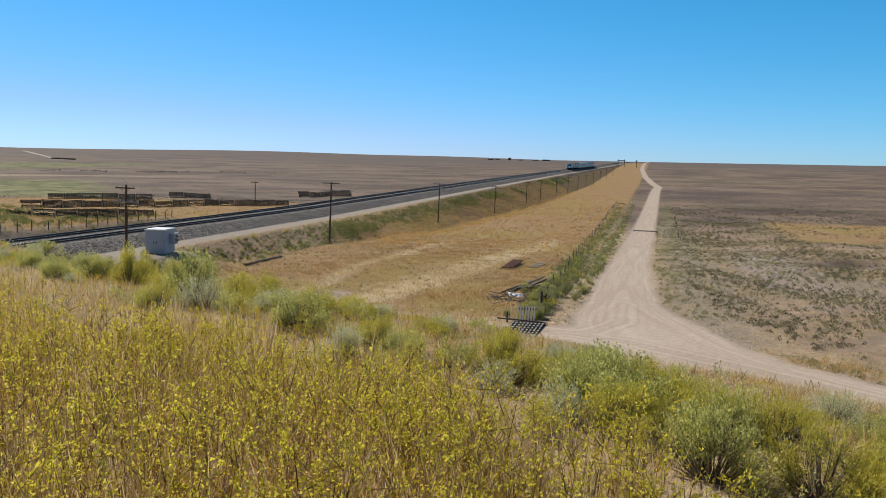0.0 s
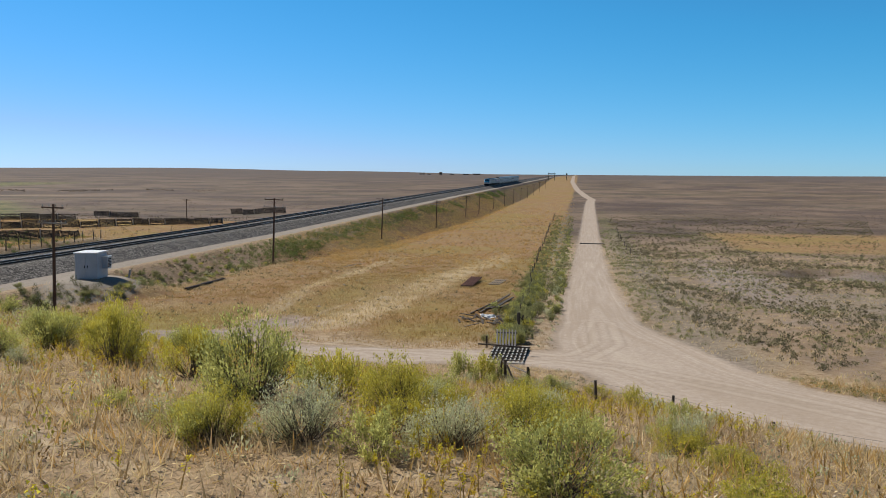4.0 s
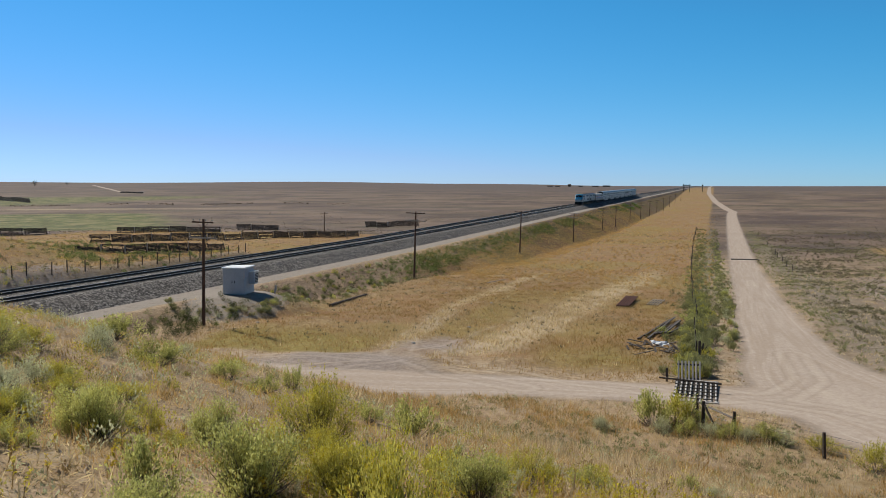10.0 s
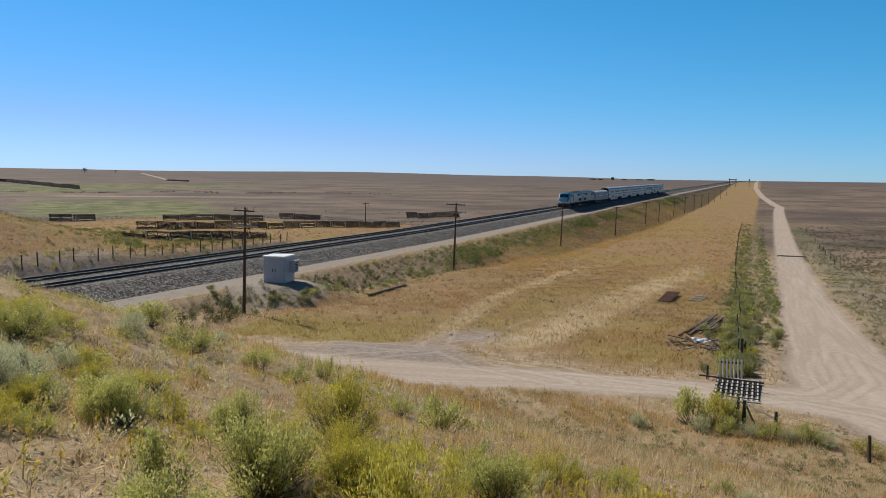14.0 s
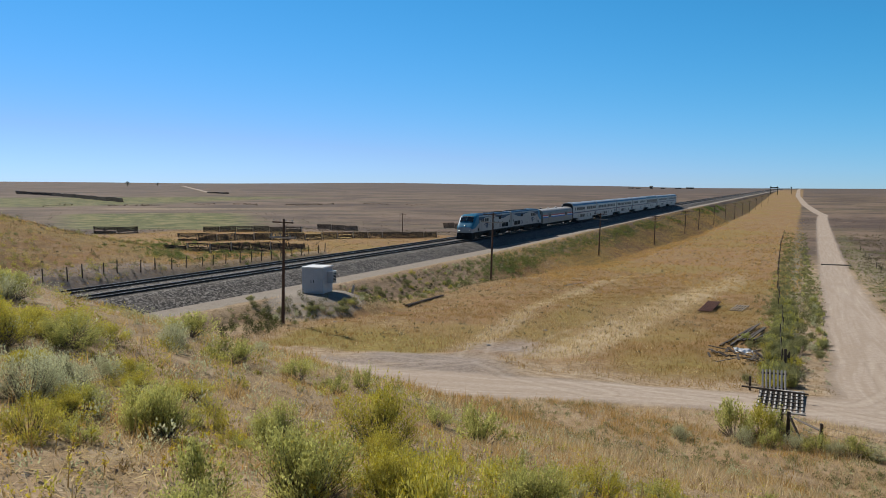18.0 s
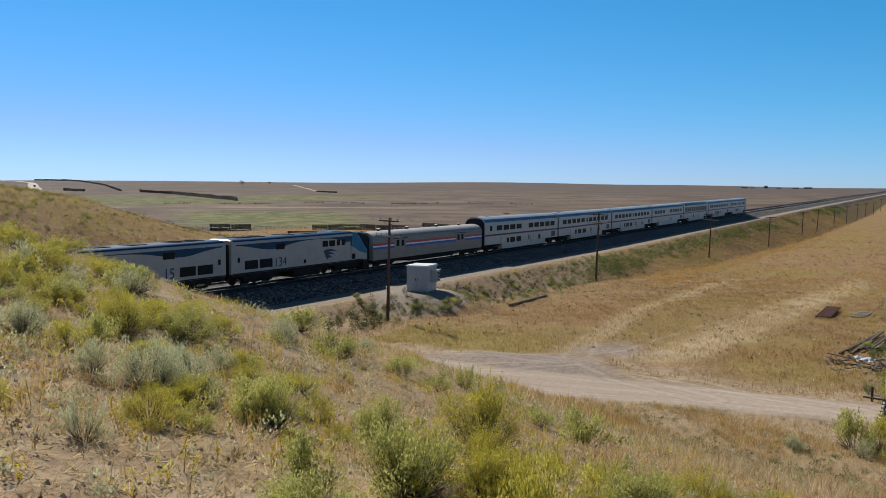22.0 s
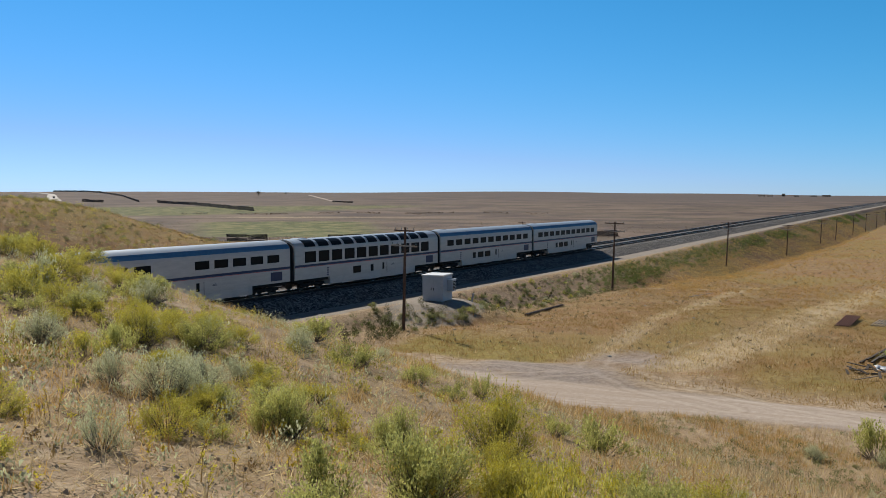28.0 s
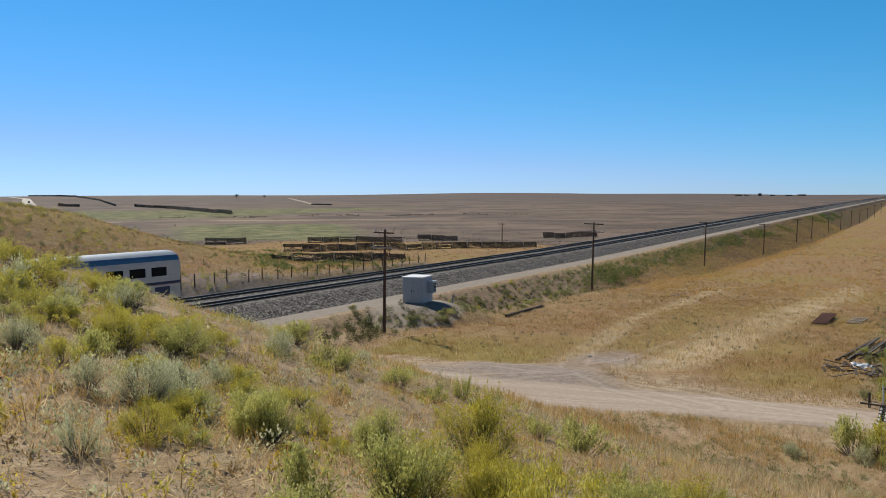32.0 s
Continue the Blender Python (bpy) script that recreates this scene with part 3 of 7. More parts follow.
def telegraph_pole(x, y, tall, lean, arms, label, z0=None):
    """arms: height below the top, length, whether insulators show."""
    th = thing("telegraph_pole", label, "utility pole", "pole line beside the track", pose(x, y, H(x, y) if z0 is None else z0, 0, lean, 0))
    part("shaft", Geo().tube([(0, 0, -0.4), (0, 0, tall * 0.5), (0, 0, tall)], [0.15, 0.125, 0.095], 10), M_POLE, th, smooth=True)
    for drop, length, pins in arms:
        z = tall - drop
        arm = part("crossarm", Geo().box(-length / 2, length / 2, -0.17, -0.08, z - 0.06, z + 0.06, 0.01), M_POLE if drop < 0.5 else M_PALE, th)
        for k in range(pins):
            px = -length / 2 + 0.12 + k * (length - 0.24) / max(pins - 1, 1)
            part("insulator", Geo().tube([(px, -0.125, z + 0.05), (px, -0.125, z + 0.13), (px, -0.125, z + 0.15), (px, -0.125, z + 0.24)], [0.015, 0.015, 0.05, 0.03], 7), M_GLASSY, arm)
        for s in (-1, 1):
            part("brace", Geo().tube([(s * length * 0.26, -0.13, z - 0.05), (0, -0.13, z - 0.55)], 0.016, 5), M_POLE, arm)
    return th


# along the track, beside it, height, lean
POLES = ((58.3, 14.5, 8.75, 1.2), (106.2, 15.4, 9.2, 1.6), (167.3, 16.2, 8.6, 1.8), (229, 17.2, 7.9, 1.2), (285, 18.0, 7.6, 1.6), (318, 18.6, 7.8, 2.4), (366, 19.4, 8, 1.0), (412, 20, 8, 1.5), (462, 20.6, 8, 0.8), (510, 21.2, 7.8, 1.4), (562, 22, 8, 1.0), (622, 22.8, 8, 1.6), (690, 23.6, 8, 0.9), (780, 24.6, 8, 1.2))
for k, (y, x, tall, lean) in enumerate(POLES):
    arms = [(0.28, 2.0, 4), (1.55, 2.6, 6)] if k == 0 else [(0.22, 2.7, 6), (1.25, 3.0, 6)] if k < 6 else [(0.22, 2.7, 0), (1.25, 3.0, 0)]
    telegraph_pole(x, y, tall, lean, arms, "brown weathered telegraph pole with two crossarms" if k else "brown telegraph pole with double crossarms beside the signal cabinet")

# ---- signal cabinet ----
M_CAB = simple("grey_painted_steel", (0.36, 0.385, 0.42), (0.46, 0.485, 0.52), 1.2, 0.45, 0.1, bumps=0.05)
M_WHITE = simple("white_roof_paint", (0.68, 0.69, 0.70), (0.8, 0.8, 0.8), 1, 0.5, bumps=0.05)
M_DARK = simple("dark_underframe", (0.008, 0.008, 0.008), (0.026, 0.025, 0.024), 2, 0.85, 0.0)
M_CONC = simple("concrete", (0.28, 0.26, 0.24), (0.40, 0.38, 0.35), 3, 0.9)


def signal_cabinet():
    th = thing("signal_cabinet", "light grey steel trackside cabinet with white roof on a gravel pad", "equipment cabinet", m=pose(11.6, 68.4, H(11.6, 68.4) - 0.02, 0, 0, 10))
    part("foundation", Geo().box(-1.0, 1.0, -1.2, 1.2, -0.5, 0.06, 0.02), M_CONC, th)
    body = part("body", Geo().box(-1.05, 1.05, -1.25, 1.25, 0.06, 2.45, 0.02), M_CAB, th)
    part("roof", Geo().box(-1.13, 1.13, -1.33, 1.33, 2.45, 2.57, 0.025), M_WHITE, th, "white cap roof")
    for k, x in enumerate((-0.52, 0.52)):
        door = part("door", Geo().box(x - 0.49, x + 0.49, -1.275, -1.25, 0.16, 2.36, 0.008), M_CAB, body)
        part("handle", Geo().box(x + (0.36 if k == 0 else -0.42), x + (0.42 if k == 0 else -0.36), -1.32, -1.275, 1.1, 1.35, 0.008), M_DARK, door)
        part("hinge", Geo().tube([(x + (-0.49 if k == 0 else 0.49), -1.28, 0.4), (x + (-0.49 if k == 0 else 0.49), -1.28, 2.1)], 0.015, 6), M_CAB, door)
    unit = part("side_unit", Geo().box(1.05, 1.62, -0.15, 0.75, 0.95, 2.05, 0.02), M_CAB, th, "grey air unit on the side wall")
    part("unit_cap", Geo().box(1.05, 1.68, -0.2, 0.8, 2.05, 2.12, 0.02), M_WHITE, unit)
    for k in range(6):
        part("louvre", Geo().box(1.62, 1.635, -0.05, 0.65, 1.1 + 0.14 * k, 1.18 + 0.14 * k, 0.004), M_DARK, unit)
    return th


signal_cabinet()
marker = thing("marker_post", "short pale concrete marker post beside the cabinet", "marker post", m=pose(14.2, 70.5, H(14.2, 70.5), 0, 12, 0))
part("shaft", Geo().box(-0.09, 0.09, -0.09, 0.09, -0.3, 0.85, 0.02), M_CONC, marker)

# ---- train ----
M_SILVER = simple("brushed_steel_side", (0.45, 0.405, 0.365), (0.57, 0.515, 0.465), 0.7, 0.45, 0.2, stretch=(1, 1, 5), bumps=0.06)
M_FLUTED = simple("dull_fluted_stainless", (0.21, 0.182, 0.158), (0.30, 0.265, 0.235), 0.8, 0.5, 0.3, stretch=(1, 1, 6), bumps=0.06)
M_SILVER_LOW = simple("dusty_lower_panel", (0.45, 0.41, 0.37), (0.57, 0.52, 0.47), 0.9, 0.55, 0.1, stretch=(1, 1, 4), bumps=0.06)
M_LOCO = simple("pale_grey_loco_paint", (0.30, 0.295, 0.285), (0.385, 0.375, 0.36), 0.6, 0.4, 0.1, bumps=0.03)
M_ROOF = simple("pale_roof_paint", (0.24, 0.30, 0.37), (0.31, 0.375, 0.45), 0.8, 0.5, bumps=0.05)
M_DULLROOF = simple("weathered_baggage_roof", (0.34, 0.335, 0.33), (0.46, 0.455, 0.45), 0.8, 0.55, bumps=0.05)
M_BLUE = simple("steel_blue_paint", (0.006, 0.035, 0.085), (0.012, 0.06, 0.13), 0.8, 0.45, bumps=0.03)
M_NOSE = simple("bright_blue_nose_paint", (0.01, 0.135, 0.25), (0.018, 0.185, 0.32), 0.8, 0.4, bumps=0.02)
M_BAND = simple("car_roof_blue", (0.05, 0.145, 0.25), (0.08, 0.20, 0.33), 0.8, 0.5, bumps=0.03)
for _m in (M_BAND, M_BLUE, M_NOSE, M_DARK):
    _m.node_tree.nodes["Principled BSDF"].inputs["Specular IOR Level"].default_value = 0.2
M_NAVY = simple("navy_stripe_paint", (0.012, 0.016, 0.06), (0.02, 0.026, 0.08), 1.5, 0.45, bumps=0.0)
M_RED = simple("red_stripe_paint", (0.42, 0.03, 0.03), (0.52, 0.05, 0.05), 1.5, 0.45, bumps=0.0)
M_SBLUE = simple("blue_stripe_paint", (0.02, 0.07, 0.36), (0.03, 0.10, 0.45), 1.5, 0.45, bumps=0.0)
M_GLASS = simple("tinted_window_glass", (0.004, 0.005, 0.006), (0.010, 0.011, 0.012), 0.5, 0.3, bumps=0.0)
M_GLASS.node_tree.nodes["Principled BSDF"].inputs["Specular IOR Level"].default_value = 0.08
M_SCREEN = simple("raked_windscreen_glass", (0.006, 0.012, 0.018), (0.01, 0.02, 0.028), 0.5, 0.05, bumps=0.0)
M_SCREEN.node_tree.nodes["Principled BSDF"].inputs["Specular IOR Level"].default_value = 0.9
M_RUBBER = simple("black_rubber_diaphragm", (0.01, 0.01, 0.011), (0.022, 0.022, 0.024), 3, 0.85)
M_LAMP = material("lit_headlamp", 0.3)[0]
_b = M_LAMP.node_tree.nodes["Principled BSDF"]
_b.inputs["Emission Color"].default_value, _b.inputs["Emission Strength"].default_value = (1.0, 0.93, 0.8, 1), 5.0
M_WHEEL = simple("worn_wheel_steel", (0.03, 0.028, 0.027), (0.08, 0.075, 0.07), 3, 0.6, 0.5)
M_MARK = simple("dark_blue_lettering", (0.008, 0.02, 0.06), (0.012, 0.03, 0.08), 2, 0.5, bumps=0.0)


def section(half, low, high, crown, rnd, y, n=7):
    """A car's section: flat sides from low to high, then a curved roof up to crown."""
    side = [(half, low), (half, high)]
    arch = []
    for k in range(1, n):
        a = k / n * math.pi / 2
        arch.append((half * math.cos(a) ** rnd, high + (crown - high) * math.sin(a) ** rnd))
    right = side + arch
    pts = right + [(0, crown)] + [(-x, z) for x, z in reversed(right)]
    return [(x, y, z) for x, z in pts]


def bogie(parent, y, gauge_half=0.7175, base=2.6, radius=0.46, axles=2, name="truck"):
    tr = part(name, Geo().box(-1.12, -0.92, y - base / 2 - 0.55, y + base / 2 + 0.55, 0.42, 0.74, 0.05).box(0.92, 1.12, y - base / 2 - 0.55, y + base / 2 + 0.55, 0.42, 0.74, 0.05).box(-1.1, 1.1, y - 0.35, y + 0.35, 0.45, 0.85, 0.05), M_DARK, parent)
    for k in range(axles):
        wy = y - base / 2 + base * k / (axles - 1)
        for s in (-1, 1):
            x = s * gauge_half
            part("wheel", Geo().tube([(x - 0.07, wy, radius), (x + 0.07, wy, radius)], radius, 20), M_WHEEL, tr, smooth=True)
            part("axle_box", Geo().box(s * 1.0 - 0.17, s * 1.0 + 0.17, wy - 0.17, wy + 0.17, radius - 0.16, radius + 0.17, 0.03), M_DARK, tr)
    for s in (-1, 1):
        part("spring", Geo().tube([(s * 1.02, y, 0.4), (s * 1.02, y, 0.9)], 0.16, 10), M_DARK, tr)
    return tr


def panel(parent, name, side, y0, y1, z0, z1, mat, out=0.012, half=1.55, c=0.006, label=""):
    x0, x1 = sorted((side * (half - 0.01), side * (half + out)))
    return part(name, Geo().box(x0, x1, y0, y1, z0, z1, c), mat, parent, label)


def coupler(parent, length):
    for y0, y1 in ((-0.05, 0.35), (length - 0.35, length + 0.05)):
        part("coupler", Geo().box(-0.14, 0.14, y0 - 0.15, y1 + 0.15, 0.68, 0.98, 0.04), M_DARK, parent)


def sightseer_windows(th, body):
    for s in (-1, 1):
        for k in range(11):
            y = 1.75 + 2.02 * k
            panel(body, "window", s, y, y + 1.62, 2.72, 3.78, M_GLASS)
            w = Geo()
            for a, b in ((0.12, 0.52),):
                pts = [section(1.562, 1.2, 3.92, 4.945, 0.86, yy)[2:7] for yy in (y + 0.02, y + 1.6)]
                ring = [(s * x, yy, z + 0.008) for x, yy, z in pts[0]]
                ring2 = [(s * x, yy, z + 0.008) for x, yy, z in pts[1]]
                w.loft([ring, ring2], closed=False, caps=False)
            part("roof_window", w, M_GLASS, body, "curved roof-edge window")


def superliner(kind, label):
    """A two-level car, front at y = 0."""
    L = 25.91
    th = thing("passenger_car", label, "train car", "two-level passenger cars of the train")
    a, b = 0.32, L - 0.32
    cut_f, cut_r = 5.5, L - 5.2
    body = part("body", Geo().loft([section(1.55, 1.15, 3.92, 4.93, 0.86, y) for y in (a, a + 0.02, b - 0.02, b)]), M_SILVER, th, smooth=True)
    part("skirt", Geo().box(-1.54, 1.54, cut_f, cut_r, 0.40, 1.16, 0.03), M_SILVER_LOW, th, "dusty low skirt between the trucks")
    part("underframe", Geo().box(-1.3, 1.3, a + 0.1, b - 0.1, 0.86, 1.16, 0.03), M_DARK, th)
    # blue band along the roof edge and pale roof sheet
    for s in (-1, 1) if kind != "lounge" else ():
        pts = section(1.556, 1.2, 3.92, 4.938, 0.86, 0)
        band = [p for p in pts if p[0] > 0.9 and p[2] > 4.0][:5]
        ring = [(s * x, z) for x, _, z in band]
        part("roof_band", Geo().loft([[(x, y, z) for x, z in ring] for y in (a + 0.04, b - 0.04)], closed=False, caps=False), M_BAND, th, "steel blue band along the roof edge")
    top = [p for p in section(1.553, 1.2, 3.92, 4.941, 0.86, 0) if abs(p[0]) < 1.36 and p[2] > 4.0]
    part("roof_sheet", Geo().loft([[(x, y, z + 0.002) for x, _, z in top] for y in (a + 0.04, b - 0.04)], closed=False, caps=False), M_ROOF, th, "pale painted roof", smooth=True)
    part("roof_unit", Geo().box(-0.5, 0.5, 2.0, 3.4, 4.85, 4.98, 0.04), M_ROOF, th)
    for s in (-1, 1):
        panel(th, "stripe", s, a + 0.02, b - 0.02, 2.34, 2.55, M_NAVY, 0.006, c=0.0, label="navy stripe at mid height")
        panel(th, "stripe", s, a + 0.02, b - 0.02, 2.29, 2.325, M_RED, 0.005, c=0.0, label="thin red stripe")
    if kind == "lounge":
        upper, lower = [], [(9.2, 1.3), (12.2, 0.5)]
        sightseer_windows(th, body)
    elif kind == "coach":
        upper, lower = [(1.9 + 2.08 * k, 1.5) for k in range(11)], [(8.2, 0.75), (9.5, 1.5), (11.4, 1.5)]
    elif kind == "diner":
        upper, lower = [(2.0 + 2.1 * k, 1.55) for k in range(4)] + [(14.2 + 2.1 * k, 1.55) for k in range(5)], []
    elif kind == "dorm":
        upper, lower = [(1.75, 0.7)] + [(3.8 + 2.13 * k, 1.72) for k in range(4)] + [(14.4 + 2.06 * k, 1.65) for k in range(5)], [(7.0, 0.7), (8.1, 1.6), (10.2, 1.55), (18.0, 0.75)]
    else:
        upper, lower = [(1.9 + 2.08 * k, 1.55) for k in range(5)] + [(12.6, 0.7)] + [(13.9 + 2.05 * k, 1.5) for k in range(5)], [(7.3, 0.75), (8.6, 1.6), (10.8, 1.6), (18.6, 0.7)]
    for s in (-1, 1):
        for y, w in upper:
            panel(body, "window", s, y, y + w, 3.02, 3.72, M_GLASS)
        for y, w in lower:
            panel(body, "window", s, y, y + w, 1.18, 1.90, M_GLASS)
        door = panel(th, "door", s, 14.0, 14.95, 0.55, 2.2, M_SILVER, 0.014)
        panel(door, "door_window", s, 14.3, 14.65, 1.25, 1.95, M_GLASS, 0.022)
        part("handrail", Geo().tube([(s * 1.59, 15.1, 0.8), (s * 1.59, 15.1, 2.0)], 0.02, 6), M_DARK, door)
        panel(th, "vent_grille", s, 23.0, 24.5, 1.35, 2.15, M_NAVY, 0.012, label="dark blue vent grille")
        for k in range(4):
            panel(th, "louvre", s, 5.0, 5.3, 1.3 + 0.22 * k, 1.42 + 0.22 * k, M_NAVY, 0.01)
        for k in range(3):
            y = 1.4 + 1.25 * k
            panel(th, "access_panel", s, y, y + 1.1, 1.3, 2.15, M_SILVER_LOW, 0.006)
        for y in (7.6, 12.2, 17.0, 20.2):
            panel(th, "seam", s, y, y + 0.025, 0.46, 2.26, M_SILVER_LOW, 0.005, c=0.0)
        panel(th, "rivet_strip", s, a + 0.03, b - 0.03, 3.86, 3.90, M_SILVER_LOW, 0.008, c=0.0)
        # emblem drawn as three slim strokes
        for k in range(3):
            panel(th, "emblem", s, 16.0 + 0.15 * k, 16.65 - 0.1 * k, 1.60 + 0.09 * k, 1.64 + 0.09 * k, M_MARK, 0.006, c=0.0)
    for y in (a - 0.16, b - 0.04):
        frame_ring = section(1.42, 1.05, 3.8, 4.78, 0.86, y)
        part("end_diaphragm", Geo().loft([frame_ring, section(1.42, 1.05, 3.8, 4.78, 0.86, y + 0.2)]), M_RUBBER, th, "black end diaphragm")
    bogie(th, 3.3)
    bogie(th, L - 3.3)
    for y in (7.0, 11.0, 15.2, 18.6):
        part("equipment_box", Geo().box(-1.2, 1.2, y - 0.8, y + 0.8, 0.28, 0.42, 0.03), M_DARK, th)
    coupler(th, L)
    return th, L


def baggage_car():
    L = 25.9
    th = thing("baggage_car", "fluted stainless baggage car with red white and blue stripes", "train car")
    a, b = 0.3, L - 0.3
    part("body", Geo().loft([section(1.53, 0.98, 3.2, 4.05, 0.86, y) for y in (a, b)]), M_FLUTED, th, smooth=True)
    part("underframe", Geo().box(-1.35, 1.35, a + 0.1, b - 0.1, 0.7, 1.0, 0.03), M_DARK, th)
    part("equipment_box", Geo().box(-1.25, 1.25, 8.2, 17.8, 0.40, 0.9, 0.06), M_DARK, th)
    roof = [p for p in section(1.535, 1.0, 3.2, 4.058, 0.86, 0) if p[2] > 3.45]
    part("roof_sheet", Geo().loft([[(x, y, z) for x, _, z in roof] for y in (a + 0.03, b - 0.03)], closed=False, caps=False), M_DULLROOF, th, "dull pale roof", smooth=True)
    doors = [(4.6, 6.8), (18.6, 20.8)]
    spans = [(a + 0.03, 4.5), (6.9, 18.5), (20.9, b - 0.03)]
    for s in (-1, 1):
        for y0, y1 in spans:
            panel(th, "stripe", s, y0, y1, 2.56, 2.80, M_RED, 0.012, 1.53, 0.0, "red stripe")
            panel(th, "stripe", s, y0, y1, 2.40, 2.56, M_WHITE, 0.011, 1.53, 0.0, "white stripe")
            panel(th, "stripe", s, y0, y1, 2.14, 2.40, M_SBLUE, 0.012, 1.53, 0.0, "blue stripe")
            for k in range(6):
                panel(th, "flute", s, y0, y1, 1.08 + 0.16 * k, 1.14 + 0.16 * k, M_FLUTED, 0.012, 1.53, 0.004)
            for k in range(2):
                panel(th, "flute", s, y0, y1, 2.92 + 0.12 * k, 2.97 + 0.12 * k, M_FLUTED, 0.010, 1.53, 0.004)
        for y0, y1 in doors:
            mid = (y0 + y1) / 2
            door = panel(th, "cargo_door", s, y0, y1, 1.05, 3.15, M_FLUTED, 0.03, 1.53, 0.01)
            for c0 in (y0 + 0.3, mid + 0.22):
                panel(door, "door_window", s, c0, c0 + 0.58, 2.30, 3.0, M_GLASS, 0.04, 1.53)
            panel(door, "rail", s, y0 - 0.4, y1 + 0.4, 3.16, 3.22, M_DARK, 0.05, 1.53)
    for y in (3.5, 9.4, 16.2, 22.0):
        vent = part("roof_vent", Geo().tube([(0, y, 3.95), (0, y, 4.16), (0, y, 4.22), (0, y, 4.30)], [0.16, 0.16, 0.30, 0.14], 12), M_DARK, th)
        part("vent_cap", Geo().tube([(0, y, 4.27), (0, y, 4.33)], [0.26, 0.14], 12), M_WHITE, vent)
    for y in (a - 0.2, b - 0.02):
        part("end_diaphragm", Geo().loft([section(1.0, 0.95, 3.2, 3.95, 0.86, y), section(1.0, 0.95, 3.2, 3.95, 0.86, y + 0.22)]), M_RUBBER, th, "black end diaphragm")
    bogie(th, 3.2)
    bogie(th, L - 3.2)
    coupler(th, L)
    return th, L


def glyphs(text, size):
    """Readable figures as a thin mesh, centred."""
    cu = bpy.data.curves.new("figures", "FONT")
    cu.body, cu.size, cu.extrude, cu.align_x, cu.align_y = text, size, 0.004, "CENTER", "CENTER"
    ob = new("figures", cu)
    me = bpy.data.meshes.new_from_object(ob.evaluated_get(bpy.context.evaluated_depsgraph_get()))
    bpy.data.objects.remove(ob)
    return me


def locomotive(figures, forward=True):
    """A cab locomotive, nose at y = 0."""
    L = 21.2
    label = "grey locomotive with blue sloped nose and lit headlights" if forward else "grey and blue locomotive running tail first behind the leading one"
    th = thing("locomotive", label, "locomotive", "two locomotives at the head of the train")
    hull = new("hull")
    hull.parent = th
    if not forward:
        hull.matrix_basis = pose(0, L, 0, 0, 0, 180)

    def shape(y, half, low, high, crown):
        return section(half, low, high, crown, 0.42, y)

    # nose: raked back from the coupler to the windscreen, then the long hood
    rings = [shape(0.45, 1.25, 1.25, 1.95, 2.2), shape(0.62, 1.42, 1.25, 2.05, 2.45), shape(1.25, 1.49, 1.25, 2.5, 3.0), shape(2.05, 1.5, 1.25, 3.3, 3.95), shape(2.6, 1.51, 1.25, 3.75, 4.28), shape(3.4, 1.52, 1.25, 3.85, 4.36), shape(L - 0.5, 1.52, 1.25, 3.85, 4.36), shape(L - 0.32, 1.46, 1.28, 3.75, 4.25)]
    body = part("body", Geo().loft(rings), M_LOCO, hull, smooth=True)
    roof_rings = []
    for y in (3.35, 9.0, L - 0.55):
        roof_rings.append([(x * 1.003, y, z + 0.008) for x, _, z in shape(y, 1.52, 0.9, 3.85, 4.36) if z > 3.9])
    part("roof_sheet", Geo().loft(roof_rings, closed=False, caps=False), M_BLUE, hull, "blue roof", smooth=True)
    # blue over the nose front and cab, following the raked hull
    skins = []
    for ring in rings[:6]:
        y = ring[0][1]
        low = {0.45: 1.85, 0.62: 1.88, 1.25: 1.98, 2.05: 2.15, 2.6: 2.4, 3.4: 2.78}[y]
        skin = []
        for x, yy, z in ring[1:-1]:
            skin.append((x * 1.006, yy - 0.012, max(z, low) + 0.006))
        x0, x1 = ring[1][0] * 1.006, -ring[1][0] * 1.006
        skins.append([(x0, ring[0][1] - 0.012, low)] + skin + [(x1, ring[0][1] - 0.012, low)])
    part("nose_paint", Geo().loft(skins, closed=False, caps=False), M_NOSE, hull, "bright blue nose and cab", smooth=True)
    # windscreen in two panes on the rake
    for s in (-1, 1):
        g = Geo().add([(s * 0.05, 1.40, 3.17), (s * 1.22, 1.42, 3.02), (s * 1.20, 2.00, 3.75), (s * 0.05, 2.03, 3.97)], [(0, 1, 2, 3)])
        g.v = [(x, y - 0.13, z + 0.10) for x, y, z in g.v]
        part("windscreen", g, M_SCREEN, hull, "dark raked windscreen pane")
    part("visor", Geo().box(-1.1, 1.1, 2.0, 2.25, 4.02, 4.10, 0.03), M_LOCO, hull)
    for x, z in ((0, 2.52), (-0.95, 1.62), (0.95, 1.62)):
        yy = 0.62 if z > 2 else 0.40
        lamp = part("headlight", Geo().tube([(x, yy - 0.06, z), (x, yy + 0.25, z)], 0.11, 14), M_DARK, hull)
        part("lens", Geo().tube([(x, yy - 0.075, z), (x, yy - 0.058, z)], 0.06, 14), M_LAMP if forward else M_GLASS, lamp, "glowing headlamp" if forward else "")
    part("pilot", Geo().loft([[(-1.45, 0.25, 0.12), (1.45, 0.25, 0.12), (1.35, 0.40, 1.28), (-1.35, 0.40, 1.28)], [(-1.5, 1.4, 0.2), (1.5, 1.4, 0.2), (1.5, 1.4, 1.3), (-1.5, 1.4, 1.3)]]), M_DARK, hull, "black pilot plough")
    part("underframe", Geo().box(-1.40, 1.40, 1.3, L - 0.4, 0.98, 1.27, 0.03), M_DARK, hull)
